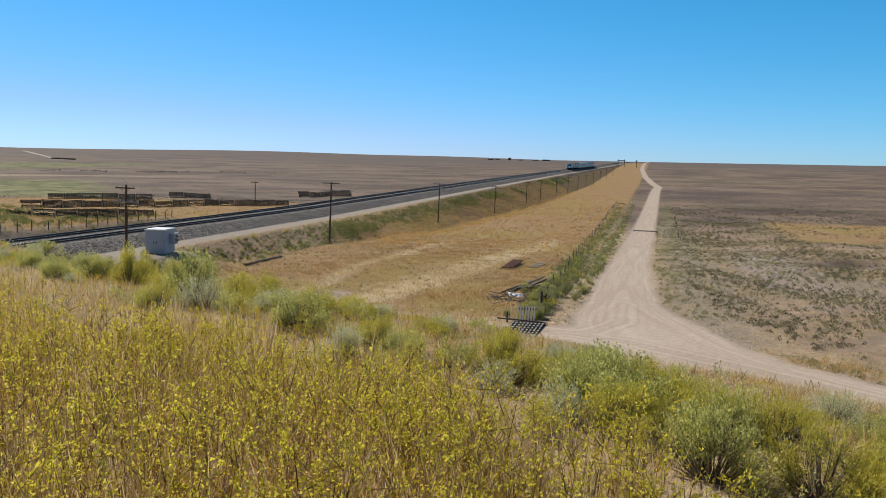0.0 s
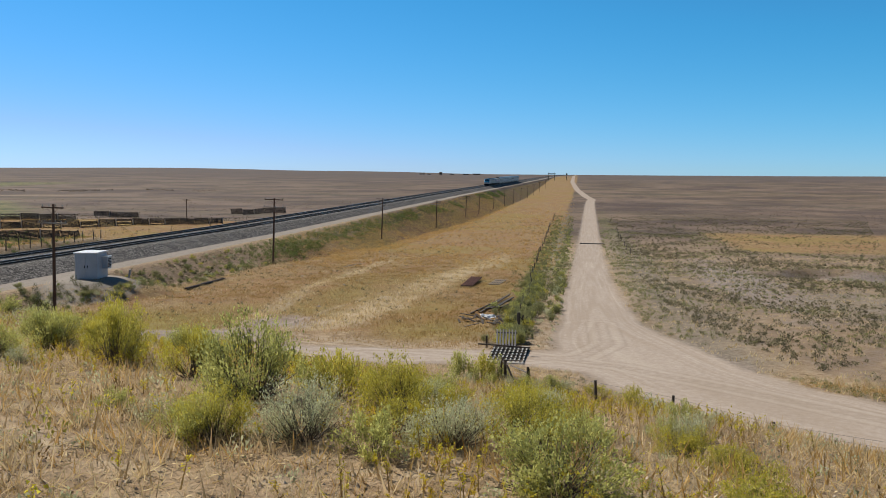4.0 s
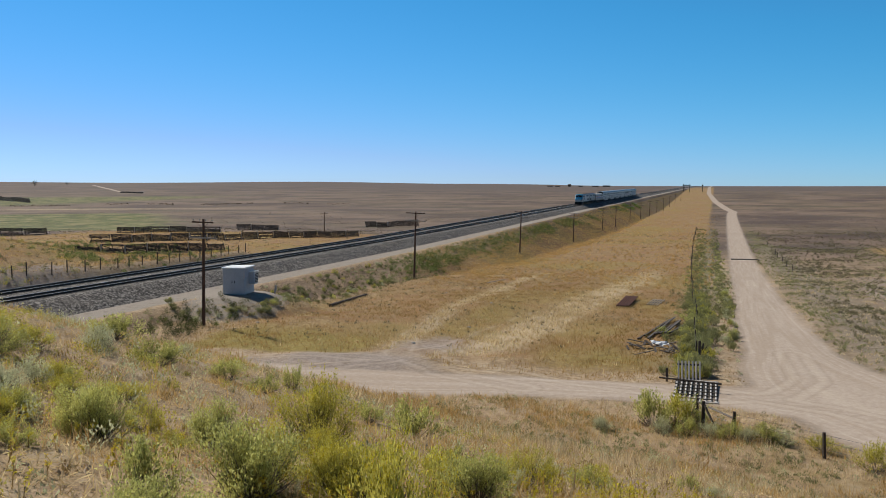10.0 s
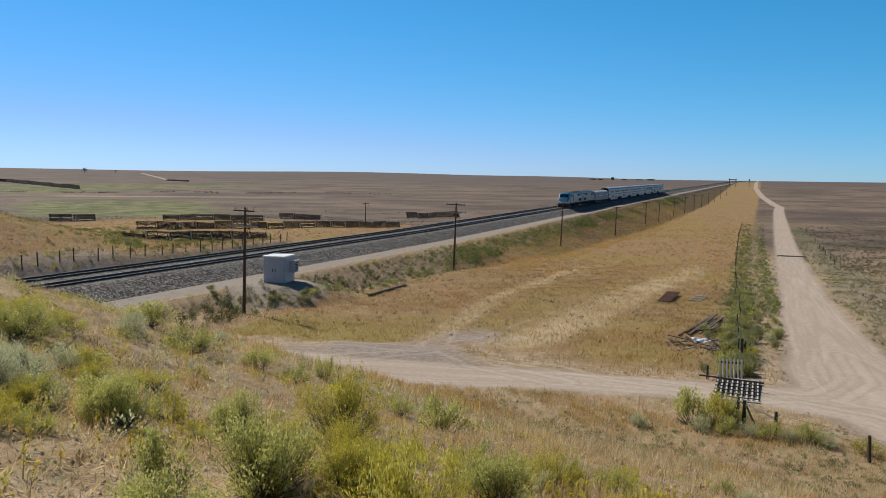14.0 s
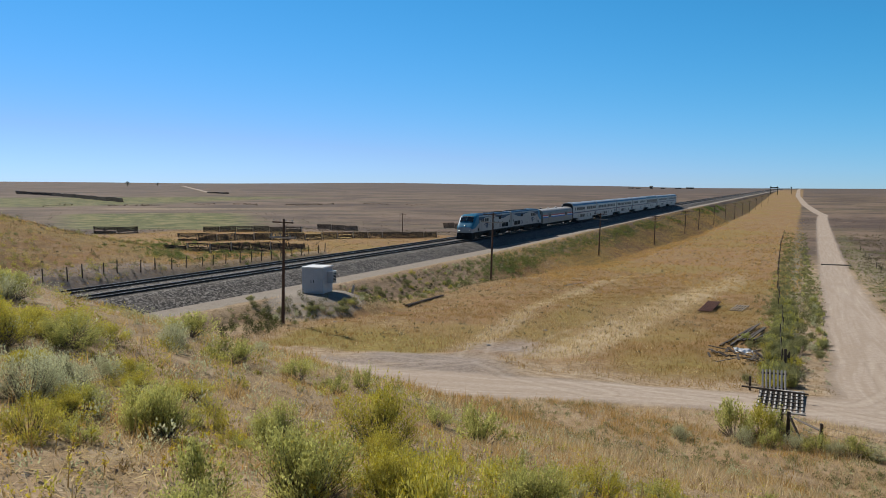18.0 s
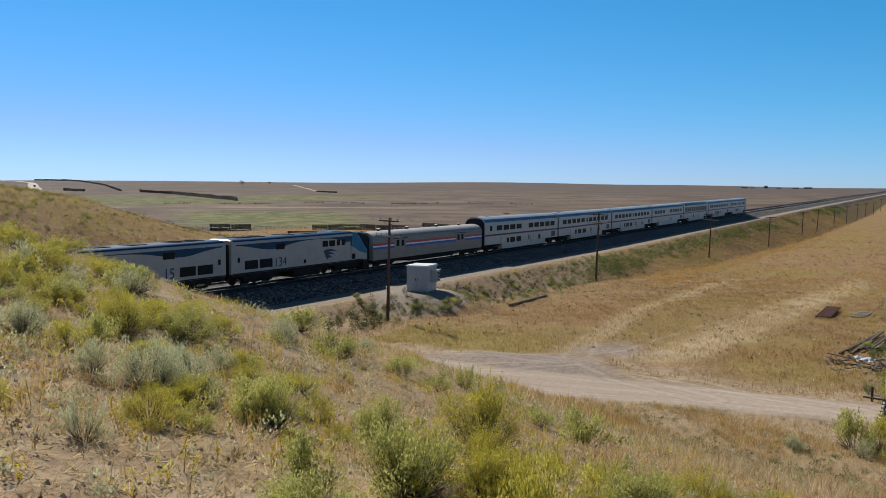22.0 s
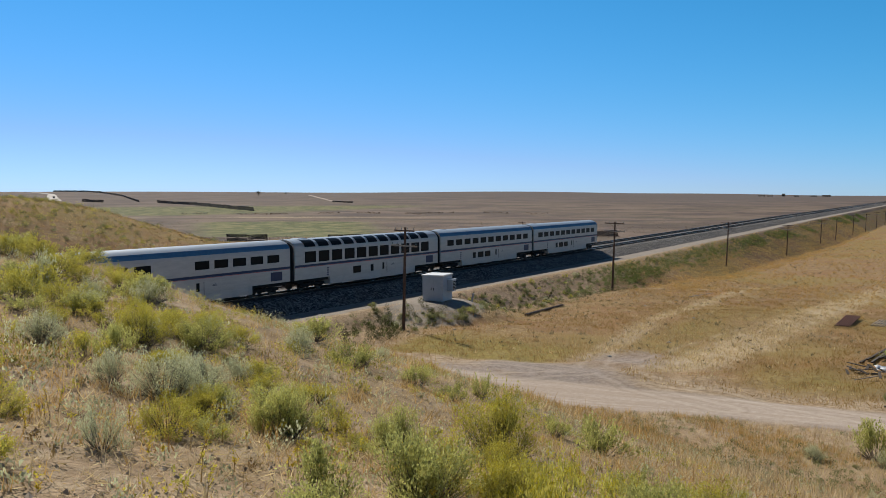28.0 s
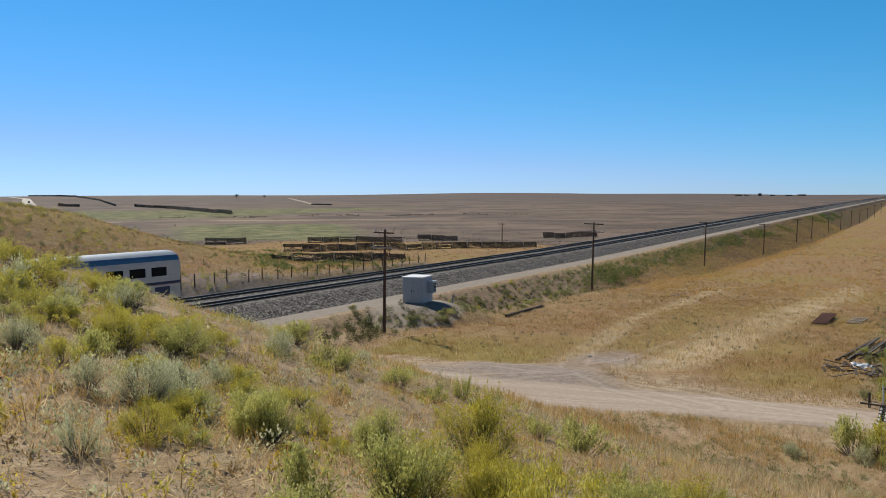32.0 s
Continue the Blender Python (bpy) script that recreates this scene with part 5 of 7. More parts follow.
# across, along, radius, height, kind
SHRUBS = [
    (49.7, 8.3, 0.48, 0.73, "r"), (50.8, 5.1, 0.31, 0.44, "r"), (51.4, 5.2, 0.32, 0.42, "r"), (50.4, 4.3, 0.25, 0.39, "m"), (49.3, 6.8, 0.28, 0.47, "m"),
    (48.3, 6.2, 0.32, 0.47, "m"), (49.4, 12.2, 0.51, 0.6, "m"), (52.1, 5.8, 0.2, 0.27, "m"), (45.1, 13.6, 0.34, 0.39, "m"), (45.6, 15.3, 0.21, 0.48, "m"),
    (49.3, 37.1, 0.39, 0.52, "s"), (51.4, 38.8, 0.95, 1.58, "m"), (52.4, 39.2, 0.82, 1.43, "r"), (53.2, 39.6, 0.64, 1.16, "m"), (51.9, 37.5, 0.45, 0.74, "s"),
    (53, 37.7, 0.53, 0.74, "m"), (54, 37.4, 0.5, 0.68, "s"), (54.8, 37.1, 0.55, 0.78, "m"), (55.5, 36.9, 0.49, 0.62, "s"), (56.2, 37.1, 0.57, 0.78, "m"),
    (56.9, 36.9, 0.47, 0.62, "s"), (44.5, 8.7, 0.42, 0.42, "m"), (44, 11.4, 0.31, 0.46, "s"), (44.3, 12.7, 0.37, 0.27, "m"), (42.6, 13.5, 0.48, 0.48, "m"),
    (46, 13.4, 0.38, 0.33, "m"), (52.8, 7.8, 0.23, 0.23, "m"), (52.4, 6.6, 0.17, 0.17, "s"), (48.3, 13, 0.3, 0.3, "m"), (52.7, 21.7, 0.31, 0.34, "s"),
    (53.7, 11.3, 0.18, 0.2, "m"), (54, 10.8, 0.18, 0.19, "s"), (58.4, 36.7, 0.58, 0.65, "r"), (46.5, 6.7, 0.21, 0.28, "s"), (47.3, 6.5, 0.13, 0.16, "s"),
    (39.6, 9.3, 0.41, 0.7, "s"), (40.5, 9.7, 0.29, 0.45, "s"), (48.8, 3.8, 0.17, 0.34, "s"), (44.4, 6.2, 0.31, 0.39, "s"), (45.3, 6.5, 0.23, 0.38, "m"),
    (44.3, 7.8, 0.39, 0.59, "r"), (47.1, 5.8, 0.34, 0.5, "s"), (46.5, 5.6, 0.22, 0.35, "s"), (38.2, 10.6, 0.48, 0.48, "r"),
    (34.6, 12.5, 0.48, 0.48, "r"), (35, 13.3, 0.48, 0.43, "r"), (39, 11.5, 0.39, 0.36, "r"), (40.1, 11.5, 0.37, 0.49, "m"), (43.5, 12, 0.27, 0.38, "s"),
    (44.4, 12.5, 0.49, 0.44, "m"), (40.7, 18.5, 0.31, 0.31, "s"), (48.5, 6.1, 0.28, 0.49, "m"), (49.4, 36.8, 0.39, 0.47, "s"), (30.3, 13.6, 0.46, 0.49, "s"),
    (30.2, 9.3, 0.35, 0.3, "r"), (28.3, 10.8, 0.39, 0.4, "r"), (30.5, 14.5, 0.48, 0.46, "m"), (35.9, 8.9, 0.54, 0.56, "s"), (32.2, 9.5, 0.37, 0.36, "s"),
    (34, 8.6, 0.35, 0.35, "m"), (27.3, 16, 0.39, 0.38, "s"), (31.6, 14.2, 0.49, 0.52, "r"), (39.8, 11.4, 0.47, 0.48, "m"), (37.6, 10.8, 0.39, 0.29, "r"),
    (38.6, 11, 0.38, 0.35, "r"), (28.4, 11.4, 0.41, 0.58, "m"), (40.4, 11, 0.39, 0.46, "s"), (33.6, 12.3, 0.48, 0.52, "r"), (43.2, 9.8, 0.39, 0.27, "r"),
    (43.9, 9.4, 0.39, 0.39, "r"), (38.7, 12.5, 0.36, 0.32, "m"), (39.6, 6.7, 0.47, 0.45, "r"), (27.6, 15, 0.35, 0.52, "r"),
    (36.6, 13.2, 0.39, 0.36, "r"), (31, 9.9, 0.5, 0.52, "r"), (31.6, 10.1, 0.5, 0.58, "s"), (40.9, 8, 0.41, 0.5, "r"), (31.9, 15.7, 0.6, 0.42, "m"),
    (39.6, 9.2, 0.59, 0.5, "r"), (38.2, 12.5, 0.43, 0.38, "r"), (41.7, 8.3, 0.37, 0.37, "r"), (28.6, 13, 0.46, 0.5, "s"), (28.2, 13.7, 0.48, 0.44, "r"),
    (35.2, 9, 0.54, 0.42, "r"), (42.4, 8.2, 0.32, 0.32, "m"), (47.2, 6.2, 0.25, 0.34, "s"), (44, 8.2, 0.25, 0.27, "s"), (40, 7.6, 0.41, 0.42, "s"),
    (48.5, 7.8, 0.14, 0.12, "s"), (48.5, 7.7, 0.15, 0.12, "s"), (50.8, 4.8, 0.19, 0.18, "m"), (51.5, 5, 0.22, 0.25, "r"), (48.6, 2.7, 0.39, 0.37, "s"),
    (51.5, 5.1, 0.12, 0.13, "r"), (51.7, 5.2, 0.12, 0.11, "m"), (42.4, 8.3, 0.29, 0.29, "s"), (43.8, 10.5, 0.15, 0.17, "s"), (48.8, 2.9, 0.24, 0.24, "r"),
    (44.3, 9.7, 0.28, 0.29, "r"), (46.5, 7.4, 0.22, 0.3, "s"), (44.1, 8.6, 0.23, 0.26, "r"), (51.1, 5, 0.13, 0.14, "s"), (52.1, 4.7, 0.13, 0.2, "m"),
    (40.1, 8.1, 0.28, 0.31, "m"), (43.1, 7.2, 0.26, 0.24, "r"), (48.6, 5, 0.18, 0.21, "m"), (46.5, 7.8, 0.24, 0.28, "r"), (47.5, 6.1, 0.23, 0.27, "m"),
    (46.2, 8.2, 0.22, 0.21, "m"), (47.2, 3.9, 0.28, 0.31, "r"), (50.9, 3.7, 0.33, 0.33, "m"), (43.7, 9.6, 0.29, 0.28, "s"), (48.9, 6.6, 0.15, 0.17, "r"),
    (49.1, 6.5, 0.14, 0.15, "m"), (45.4, 6.1, 0.25, 0.3, "r"), (47.7, 5.7, 0.33, 0.26, "r"), (38.4, 9.4, 0.31, 0.38, "m"), (54.7, 2, 0.44, 0.66, "m"),
    (53.6, 3.2, 0.3, 0.46, "r"), (52.3, 3.9, 0.33, 0.7, "r"), (50.9, 4.8, 0.38, 0.52, "m"), (55.6, 0.7, 0.33, 0.4, "s"), (55.4, 2.2, 0.27, 0.43, "r"),
    (56.1, 1.6, 0.36, 0.42, "r"), (56.6, 0.7, 0.3, 0.32, "s"), (57.1, 1, 0.33, 0.37, "r"), (57.5, 1.2, 0.22, 0.25, "m"), (56.4, 2.1, 0.17, 0.26, "r"),
    (59.9, 34.2, 0.68, 1.04, "r"), (60.8, 32.8, 0.79, 1.1, "s"), (58.2, 2.9, 0.18, 0.21, "m"), (63.4, 32.4, 0.77, 0.64, "s"), (58.5, 4.5, 0.17, 0.23, "m"),
    (54.3, 1, 0.19, 0.18, "s"), (53.8, 1.4, 0.17, 0.17, "m"), (51.5, 3.4, 0.21, 0.19, "s"), (52.3, 5.7, 0.3, 0.37, "m"), (58.7, 4.1, 0.16, 0.19, "s"),
    (57.2, 6.5, 0.18, 0.19, "s"), (62.3, 32.6, 0.78, 0.65, "m"), (60.9, -2, 0.51, 0.49, "m"), (60.1, -1.2, 0.31, 0.31, "r"), (61.1, -2.8, 0.32, 0.4, "r"),
    (61.6, -2.6, 0.31, 0.4, "r"), (60.7, -2.6, 0.25, 0.35, "s"), (59.4, -0.9, 0.24, 0.31, "m"), (58.9, -1.1, 0.31, 0.36, "m"), (58.3, -1.3, 0.28, 0.36, "s"),
    (61.5, -1.9, 0.25, 0.33, "r"), (57.3, -0.1, 0.4, 0.4, "m"), (59.9, -1.6, 0.25, 0.28, "s"), (61.9, -2.3, 0.23, 0.27, "m"), (58.4, -0.4, 0.35, 0.31, "r"),
    (62.4, -3.3, 0.39, 0.44, "r"), (62.7, -3.2, 0.24, 0.24, "m"), (61.7, -3.4, 0.37, 0.49, "m"), (61.2, -1.4, 0.36, 0.33, "r"), (62.3, -2.1, 0.37, 0.31, "r"),
    (59.9, -1, 0.32, 0.44, "r"), (60.8, -1.3, 0.28, 0.41, "m"),
]
for _k, _row in enumerate(SHRUBS):
    plant_bush(*_row, _k)
# thickets on the brow where the walk begins
_rng = random.Random(21)
for _k in range(20):
    _x = _rng.uniform(54.8, 60.5)
    _y = _rng.uniform(0.4, 3.6) - 0.55 * max(_x - 58, 0)
    plant_bush(_x, _y, _rng.uniform(0.18, 0.34), _rng.uniform(0.18, 0.34), _rng.choice("mrsrm"), _k)
for _k in range(18):
    _x = _rng.uniform(60.2, 63.6)
    plant_bush(_x, _rng.uniform(-3.2, -0.6) - 0.35 * max(_x - 62, 0), _rng.uniform(0.2, 0.36), _rng.uniform(0.22, 0.4), _rng.choice("rmrms"), _k)
for _k in range(12):
    plant_bush(_rng.uniform(49.5, 54), _rng.uniform(4.2, 8.5), _rng.uniform(0.16, 0.3), _rng.uniform(0.18, 0.34), _rng.choice("msr"), _k)
for _k in range(30):
    _x = _rng.uniform(39.5, 49)
    plant_bush(_x, _rng.uniform(3.2, 8.6) + 0.42 * (46 - _x), _rng.uniform(0.2, 0.42), _rng.uniform(0.18, 0.36), _rng.choice("rrrmrs"), _k)
plant_bush(50.9, 62.8, 0.55, 0.62, "d", 1)
plant_bush(50.3, 66.6, 0.55, 0.6, "m", 2)
plant_bush(52.2, 57.3, 0.5, 0.75, "r", 3)
plant_bush(51.8, 56.0, 0.45, 0.5, "r", 4)
# bushes round the gravel pad and on the railway bank
for _k in range(34):
    _a = _rng.uniform(-2.6, 1.2)
    _d = _rng.uniform(4.6, 6.4)
    plant_bush(11.9 + _d * math.cos(_a) * 0.85, 67.2 + _d * math.sin(_a) * 1.15, _rng.uniform(0.22, 0.48), _rng.uniform(0.28, 0.62), _rng.choice("dddms"), _k)
for _k in range(60):
    _y = _rng.uniform(72, 106)
    plant_bush(_rng.uniform(9.8, 15.2), _y, _rng.uniform(0.2, 0.45), _rng.uniform(0.25, 0.55), _rng.choice("ddmsr"), _k)
# two rows of brush: along the fence, and on the road's edge
for _k in range(150):
    _y = 50.8 + 46 * _rng.random() ** 1.35
    _x = _rng.gauss(52.9 - 0.013 * (_y - 57), 0.55)
    plant_bush(_x, _y, _rng.uniform(0.3, 0.62), _rng.uniform(0.42, 0.9), _rng.choice("dddmdr"), _k)
for _k in range(40):
    _y = 61 + 46 * _rng.random()
    plant_bush(_rng.gauss(55.3, 0.35), _y, _rng.uniform(0.22, 0.45), _rng.uniform(0.3, 0.65), _rng.choice("dmds"), _k)


# ---- scattered cover ----
def scatter(n, x0, x1, y0, y1, chance, seed, off_road=0.5):
    """Places kept by chance(x, y), clear of roads and track."""
    rng = np.random.default_rng(seed)
    x, y = x0 + (x1 - x0) * rng.random(n), y0 + (y1 - y0) * rng.random(n)
    keep = (rng.random(n) < chance(x, y)) & (road_gap(x, y) > off_road) & (np.abs(x) > 8.6)
    x, y = x[keep], y[keep]
    return np.stack([x, y, ground_z(x, y)], -1), rng


def patchy(x, y, a=0.35, b=0.5):
    return 0.5 + 0.5 * np.sin(a * x + 2.1 * np.sin(b * y * 0.6)) * np.sin(b * y + 1.7 * np.sin(a * x * 0.8))


def clumps(name, label, places, rng, per, size, leaf, width, mat, spread=0.6, upright=0.8, category="shrubs", tall=1.0):
    """Many small plants in one mesh; size: low and high radius."""
    n = len(places)
    s = size[0] + (size[1] - size[0]) * rng.random(n) ** 1.6
    d = unit(rng.normal(size=(n, per, 3)))
    d[..., 2] = np.abs(d[..., 2])
    far = rng.random((n, per, 1)) ** 0.5
    base = places[:, None] + d * far * s[:, None, None] * np.array([spread, spread, 0.75 * tall])
    way = unit(d * 0.7 + np.array([0, 0, upright]) + 0.4 * rng.normal(size=d.shape))
    ln = (leaf * (0.6 + 0.8 * rng.random((n, per))) * (s / size[1])[:, None] ** 0.5).ravel()
    wd = (width * (0.7 + 0.6 * rng.random((n, per)))).ravel()
    # random tone per plant, plus light from above painted on upper outer leaves
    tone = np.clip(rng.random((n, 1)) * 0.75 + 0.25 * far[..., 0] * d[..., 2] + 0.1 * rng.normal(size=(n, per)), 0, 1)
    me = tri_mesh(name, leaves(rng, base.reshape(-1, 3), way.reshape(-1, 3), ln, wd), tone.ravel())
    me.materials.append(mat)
    return tagged(new(name, me), label, category, kind="stuff")


def tufts(name, label, places, rng, per, tall, width, mat, lean=0.35, spread=0.08, tone_at=None):
    """Grass: blades rising from each place."""
    n = len(places)
    h = tall[0] + (tall[1] - tall[0]) * rng.random((n, 1)) * (0.6 + 0.4 * rng.random((n, per)))
    foot = places[:, None] + np.concatenate([spread * rng.normal(size=(n, per, 2)), np.zeros((n, per, 1))], -1)
    way = unit(np.concatenate([lean * rng.normal(size=(n, per, 2)), np.ones((n, per, 1))], -1))
    side = unit(np.cross(way, rng.normal(size=way.shape))) * (width * (0.6 + 0.8 * rng.random((n, per, 1)))) * 0.5
    tip = foot + way * h[..., None] + 0.12 * h[..., None] * rng.normal(size=way.shape)
    tris = np.stack([foot - side, foot + side, tip], 2).reshape(-1, 3, 3)
    each = rng.random(n) if tone_at is None else np.clip(tone_at(places[:, 0], places[:, 1]) + 0.12 * rng.normal(size=n), 0, 1)
    tone = np.clip(each[:, None] * 0.75 + 0.3 * rng.random((n, per)), 0, 1).ravel()
    me = tri_mesh(name, tris, tone)
    me.materials.append(mat)
    return tagged(new(name, me), label, "grass", kind="stuff")


def on_hill(x, y):
    return np.clip((hill_z(x, y) - field_z(x, y)) / 2, 0, 1)


def weed_edge(x):
    return np.interp(x, (50, 54.5, 56.5, 58.5, 59.5, 61, 62, 66), (-2.6, -2.4, -1.9, -2.0, -2.6, -4.2, -5.2, -6.6))


def hill_cover():
    near = lambda x, y: on_hill(x, y) * (x > 20) * np.exp(-np.maximum(np.hypot(x - 56, y) - 9, 0) / 11)
    p, rng = scatter(54000, 24, 80, -20, 34, lambda x, y: near(x, y) * (0.25 + 0.75 * patchy(x, y, 0.8, 0.7)), 1)
    tufts("dry_grass", "tufts of pale dry grass on the hillside", p, rng, 9, (0.05, 0.22), 0.010, M_GRASS, 0.8, 0.08)
    p, rng = scatter(30000, 22, 80, -20, 36, lambda x, y: near(x, y) * smooth01(0.3, 0.75, patchy(x, y, 0.5, 0.9)), 2)
    tufts("russet_grass", "russet seed grass between shrubs", p, rng, 10, (0.08, 0.28), 0.013, M_RUSSET, 0.5, 0.10)
    p, rng = scatter(42000, 22, 80, -20, 36, lambda x, y: near(x, y) * smooth01(0.35, 0.8, patchy(y, x, 0.7, 0.6)), 12)
    tufts("tan_grass", "tan bunch grass on the hillside", p, rng, 9, (0.06, 0.26), 0.013, M_TAN, 0.5, 0.09)
    p, rng = scatter(3400, 26, 72, -8, 26, lambda x, y: near(x, y) * (0.3 + 0.7 * patchy(x, y, 0.6, 0.4)), 3)
    clumps("low_sage", "low grey-green sage seedlings", p, rng, 34, (0.08, 0.26), 0.06, 0.02, M_SAGE)
    p, rng = scatter(1700, 26, 72, -8, 24, lambda x, y: near(x, y) * (0.2 + 0.8 * patchy(x, y, 0.35, 0.5)), 13)
    clumps("low_rabbitbrush", "small olive rabbitbrush seedlings", p, rng, 44, (0.10, 0.30), 0.06, 0.02, M_RABBIT)
    left = lambda x, y: near(x, y) * smooth01(52, 47, x) * (0.25 + 0.75 * smooth01(0.3, 0.7, patchy(y, x, 0.55, 0.5)))
    p, rng = scatter(1500, 26, 52, 0, 24, left, 14)
    clumps("slope_sage", "knee-high grey-green sage on the slope", p, rng, 70, (0.12, 0.42), 0.07, 0.024, M_SAGE)
    p, rng = scatter(1300, 26, 52, 0, 24, left, 15)
    clumps("slope_rabbitbrush", "knee-high olive rabbitbrush on the slope", p, rng, 80, (0.12, 0.45), 0.07, 0.024, M_RABBIT)
    p, rng = scatter(1400, 30, 66, -4, 26, lambda x, y: near(x, y) * (0.3 + 0.7 * patchy(x, y, 0.9, 0.8)), 16)
    clumps("dead_brush", "small dead brown brush on the slope", p, rng, 34, (0.08, 0.26), 0.09, 0.014, M_STALK)
    p, rng = scatter(1500, 34, 72, -8, 18, lambda x, y: near(x, y) * patchy(x, y, 0.45, 0.6), 4)
    clumps("yellow_forb", "small yellow-leaved forbs", p, rng, 34, (0.12, 0.34), 0.04, 0.02, M_WEED, 0.8, 1.0)
    p, rng = scatter(7500, 43, 60, -3.5, 8, lambda x, y: smooth01(60.5, 57, x) * (0.12 + 0.88 * smooth01(0.4, 0.85, patchy(x, y, 0.7, 0.55))), 6)
    p = p[np.hypot(p[:, 0] - 54, p[:, 1]) > 1.0]
    near_eye = np.hypot(p[:, 0] - 57, p[:, 1] + 3.6) > 1.0
    near_eye &= (rng.random(len(p)) < 0.25 + 0.75 * smooth01(49, 52, p[:, 0]))
    green = ((patchy(p[:, 0], p[:, 1], 0.5, 0.8) > 0.5) | (rng.random(len(p)) < 0.4)) & near_eye
    weeds("low_weed", "knee-high ochre weeds among the grass", p[~green & near_eye], rng, (0.14, 0.34), 14, M_OCHRE, 0.66)
    weeds("green_weed", "knee-high yellow-green weeds among the grass", p[green], rng, (0.18, 0.42), 15, None, 0.66)
    close = lambda x, y: on_hill(x, y) * np.exp(-np.maximum(np.hypot(x - 52, y - 4) - 6, 0) / 4)
    p, rng = scatter(34000, 38, 64, -4, 16, lambda x, y: close(x, y) * (0.3 + 0.7 * patchy(x, y, 1.1, 0.9)), 17)
    tufts("fine_grass", "fine tan grass close to the crest", p, rng, 6, (0.04, 0.17), 0.006, M_TAN, 0.9, 0.08)
    p, rng = scatter(2600, 38, 64, -4, 16, lambda x, y: close(x, y) * smooth01(0.35, 0.75, patchy(y, x, 0.9, 0.8)), 18)
    tufts("brown_grass", "brown seed grass close to the crest", p, rng, 7, (0.08, 0.26), 0.008, M_RUSSET, 0.5, 0.07)
    p, rng = scatter(26000, 40, 66, -6, 16, lambda x, y: close(x, y) * smooth01(0.2, 0.7, patchy(y, x, 0.8, 1.1)), 19)
    pebbles("soil_pebbles", "pale pebbles and clods on dry soil", p, rng, (0.008, 0.04), M_PEBBLE)
    # straw litter lying flat
    p, rng = scatter(52000, 38, 68, -7, 16, lambda x, y: near(x, y) * (0.3 + 0.7 * patchy(x, y, 1.5, 1.3)), 5)
    n = len(p)
    way = unit(np.concatenate([rng.normal(size=(n, 2)), 0.12 * np.abs(rng.normal(size=(n, 1)))], -1))
    me = tri_mesh("straw_litter", leaves(rng, p + [0, 0, 0.02], way, 0.06 + 0.14 * rng.random(n), 0.008 + 0.010 * rng.random(n)), rng.random(n))
    me.materials.append(M_GRASS)
    tagged(new("straw_litter", me), "dead straw litter on the soil", "litter", kind="stuff")


def pebbles(name, label, places, rng, size, mat):
    """Small angular stones, half sunk."""
    n = len(places)
    r = (size[0] + (size[1] - size[0]) * rng.random(n) ** 2.5)[:, None]
    a = rng.random(n) * 6.28
    ring = [places + r * np.stack([np.cos(a + q) * (0.7 + 0.5 * rng.random(n)), np.sin(a + q) * (0.7 + 0.5 * rng.random(n)), -0.15 * np.ones(n)], -1) for q in (0, 2.1, 4.2)]
    top = places + r * np.stack([0.3 * rng.normal(size=n), 0.3 * rng.normal(size=n), 0.55 + 0.3 * rng.random(n)], -1)
    tris = np.concatenate([np.stack([ring[k], ring[(k + 1) % 3], top], 1) for k in range(3)])
    me = tri_mesh(name, tris, np.tile(rng.random(n), 3))
    me.materials.append(mat)
    tagged(new(name, me), label, "stones", kind="stuff")


def weeds(name, label, p, rng, height, leafy, leaf_mat=None, leaf=1.0):
    """Slim branching stalks with small yellow leaves."""
    n = len(p)
    tall = (height[0] + (height[1] - height[0]) * rng.random(n)) * (1 - 0.35 * smooth01(-4.5, -2, p[:, 1]))
    lean = unit(np.concatenate([0.16 * rng.normal(size=(n, 2)), np.ones((n, 1))], -1))
    side = unit(np.cross(lean, rng.normal(size=lean.shape))) * 0.006
    top = p + lean * tall[:, None]
    st = np.stack([p - side, p + side, top], 1)
    branch_f = 0.3 + 0.6 * rng.random((n, 5))
    b0 = p[:, None] + lean[:, None] * (tall[:, None] * branch_f)[..., None]
    bw = unit(lean[:, None] + 0.6 * rng.normal(size=(n, 5, 3)))
    b1 = b0 + bw * (0.16 + 0.18 * rng.random((n, 5, 1))) * (tall / 0.9)[:, None, None]
    bs = unit(np.cross(bw, rng.normal(size=bw.shape))) * 0.004
    br = np.stack([b0 - bs, b0 + bs, b1], 2).reshape(-1, 3, 3)
    me = tri_mesh(name + "_stalks", np.concatenate([st, br]), rng.random(n * 6))
    me.materials.append(M_STALK)
    tagged(new(name + "_stalks", me), "thin brown stalks of " + label, "weeds", kind="stuff")
    f = rng.random((n, 5, leafy, 1)) ** 0.7
    q = (b0[:, :, None] + (b1 - b0)[:, :, None] * f).reshape(-1, 3)
    w = unit(rng.normal(size=q.shape) + [0, 0, 0.5])
    tone = np.clip(np.repeat(0.1 + 0.6 * rng.random(n), 5 * leafy) + 0.25 * rng.random(len(q)), 0, 1)
    me = tri_mesh(name + "_leaves", leaves(rng, q, w, leaf * (0.016 + 0.02 * rng.random(len(q))), leaf * (0.010 + 0.011 * rng.random(len(q)))), tone)
    me.materials.append(leaf_mat or M_WEED)
    tagged(new(name + "_leaves", me), "small yellow-green leaves of " + label, "weeds", kind="stuff")


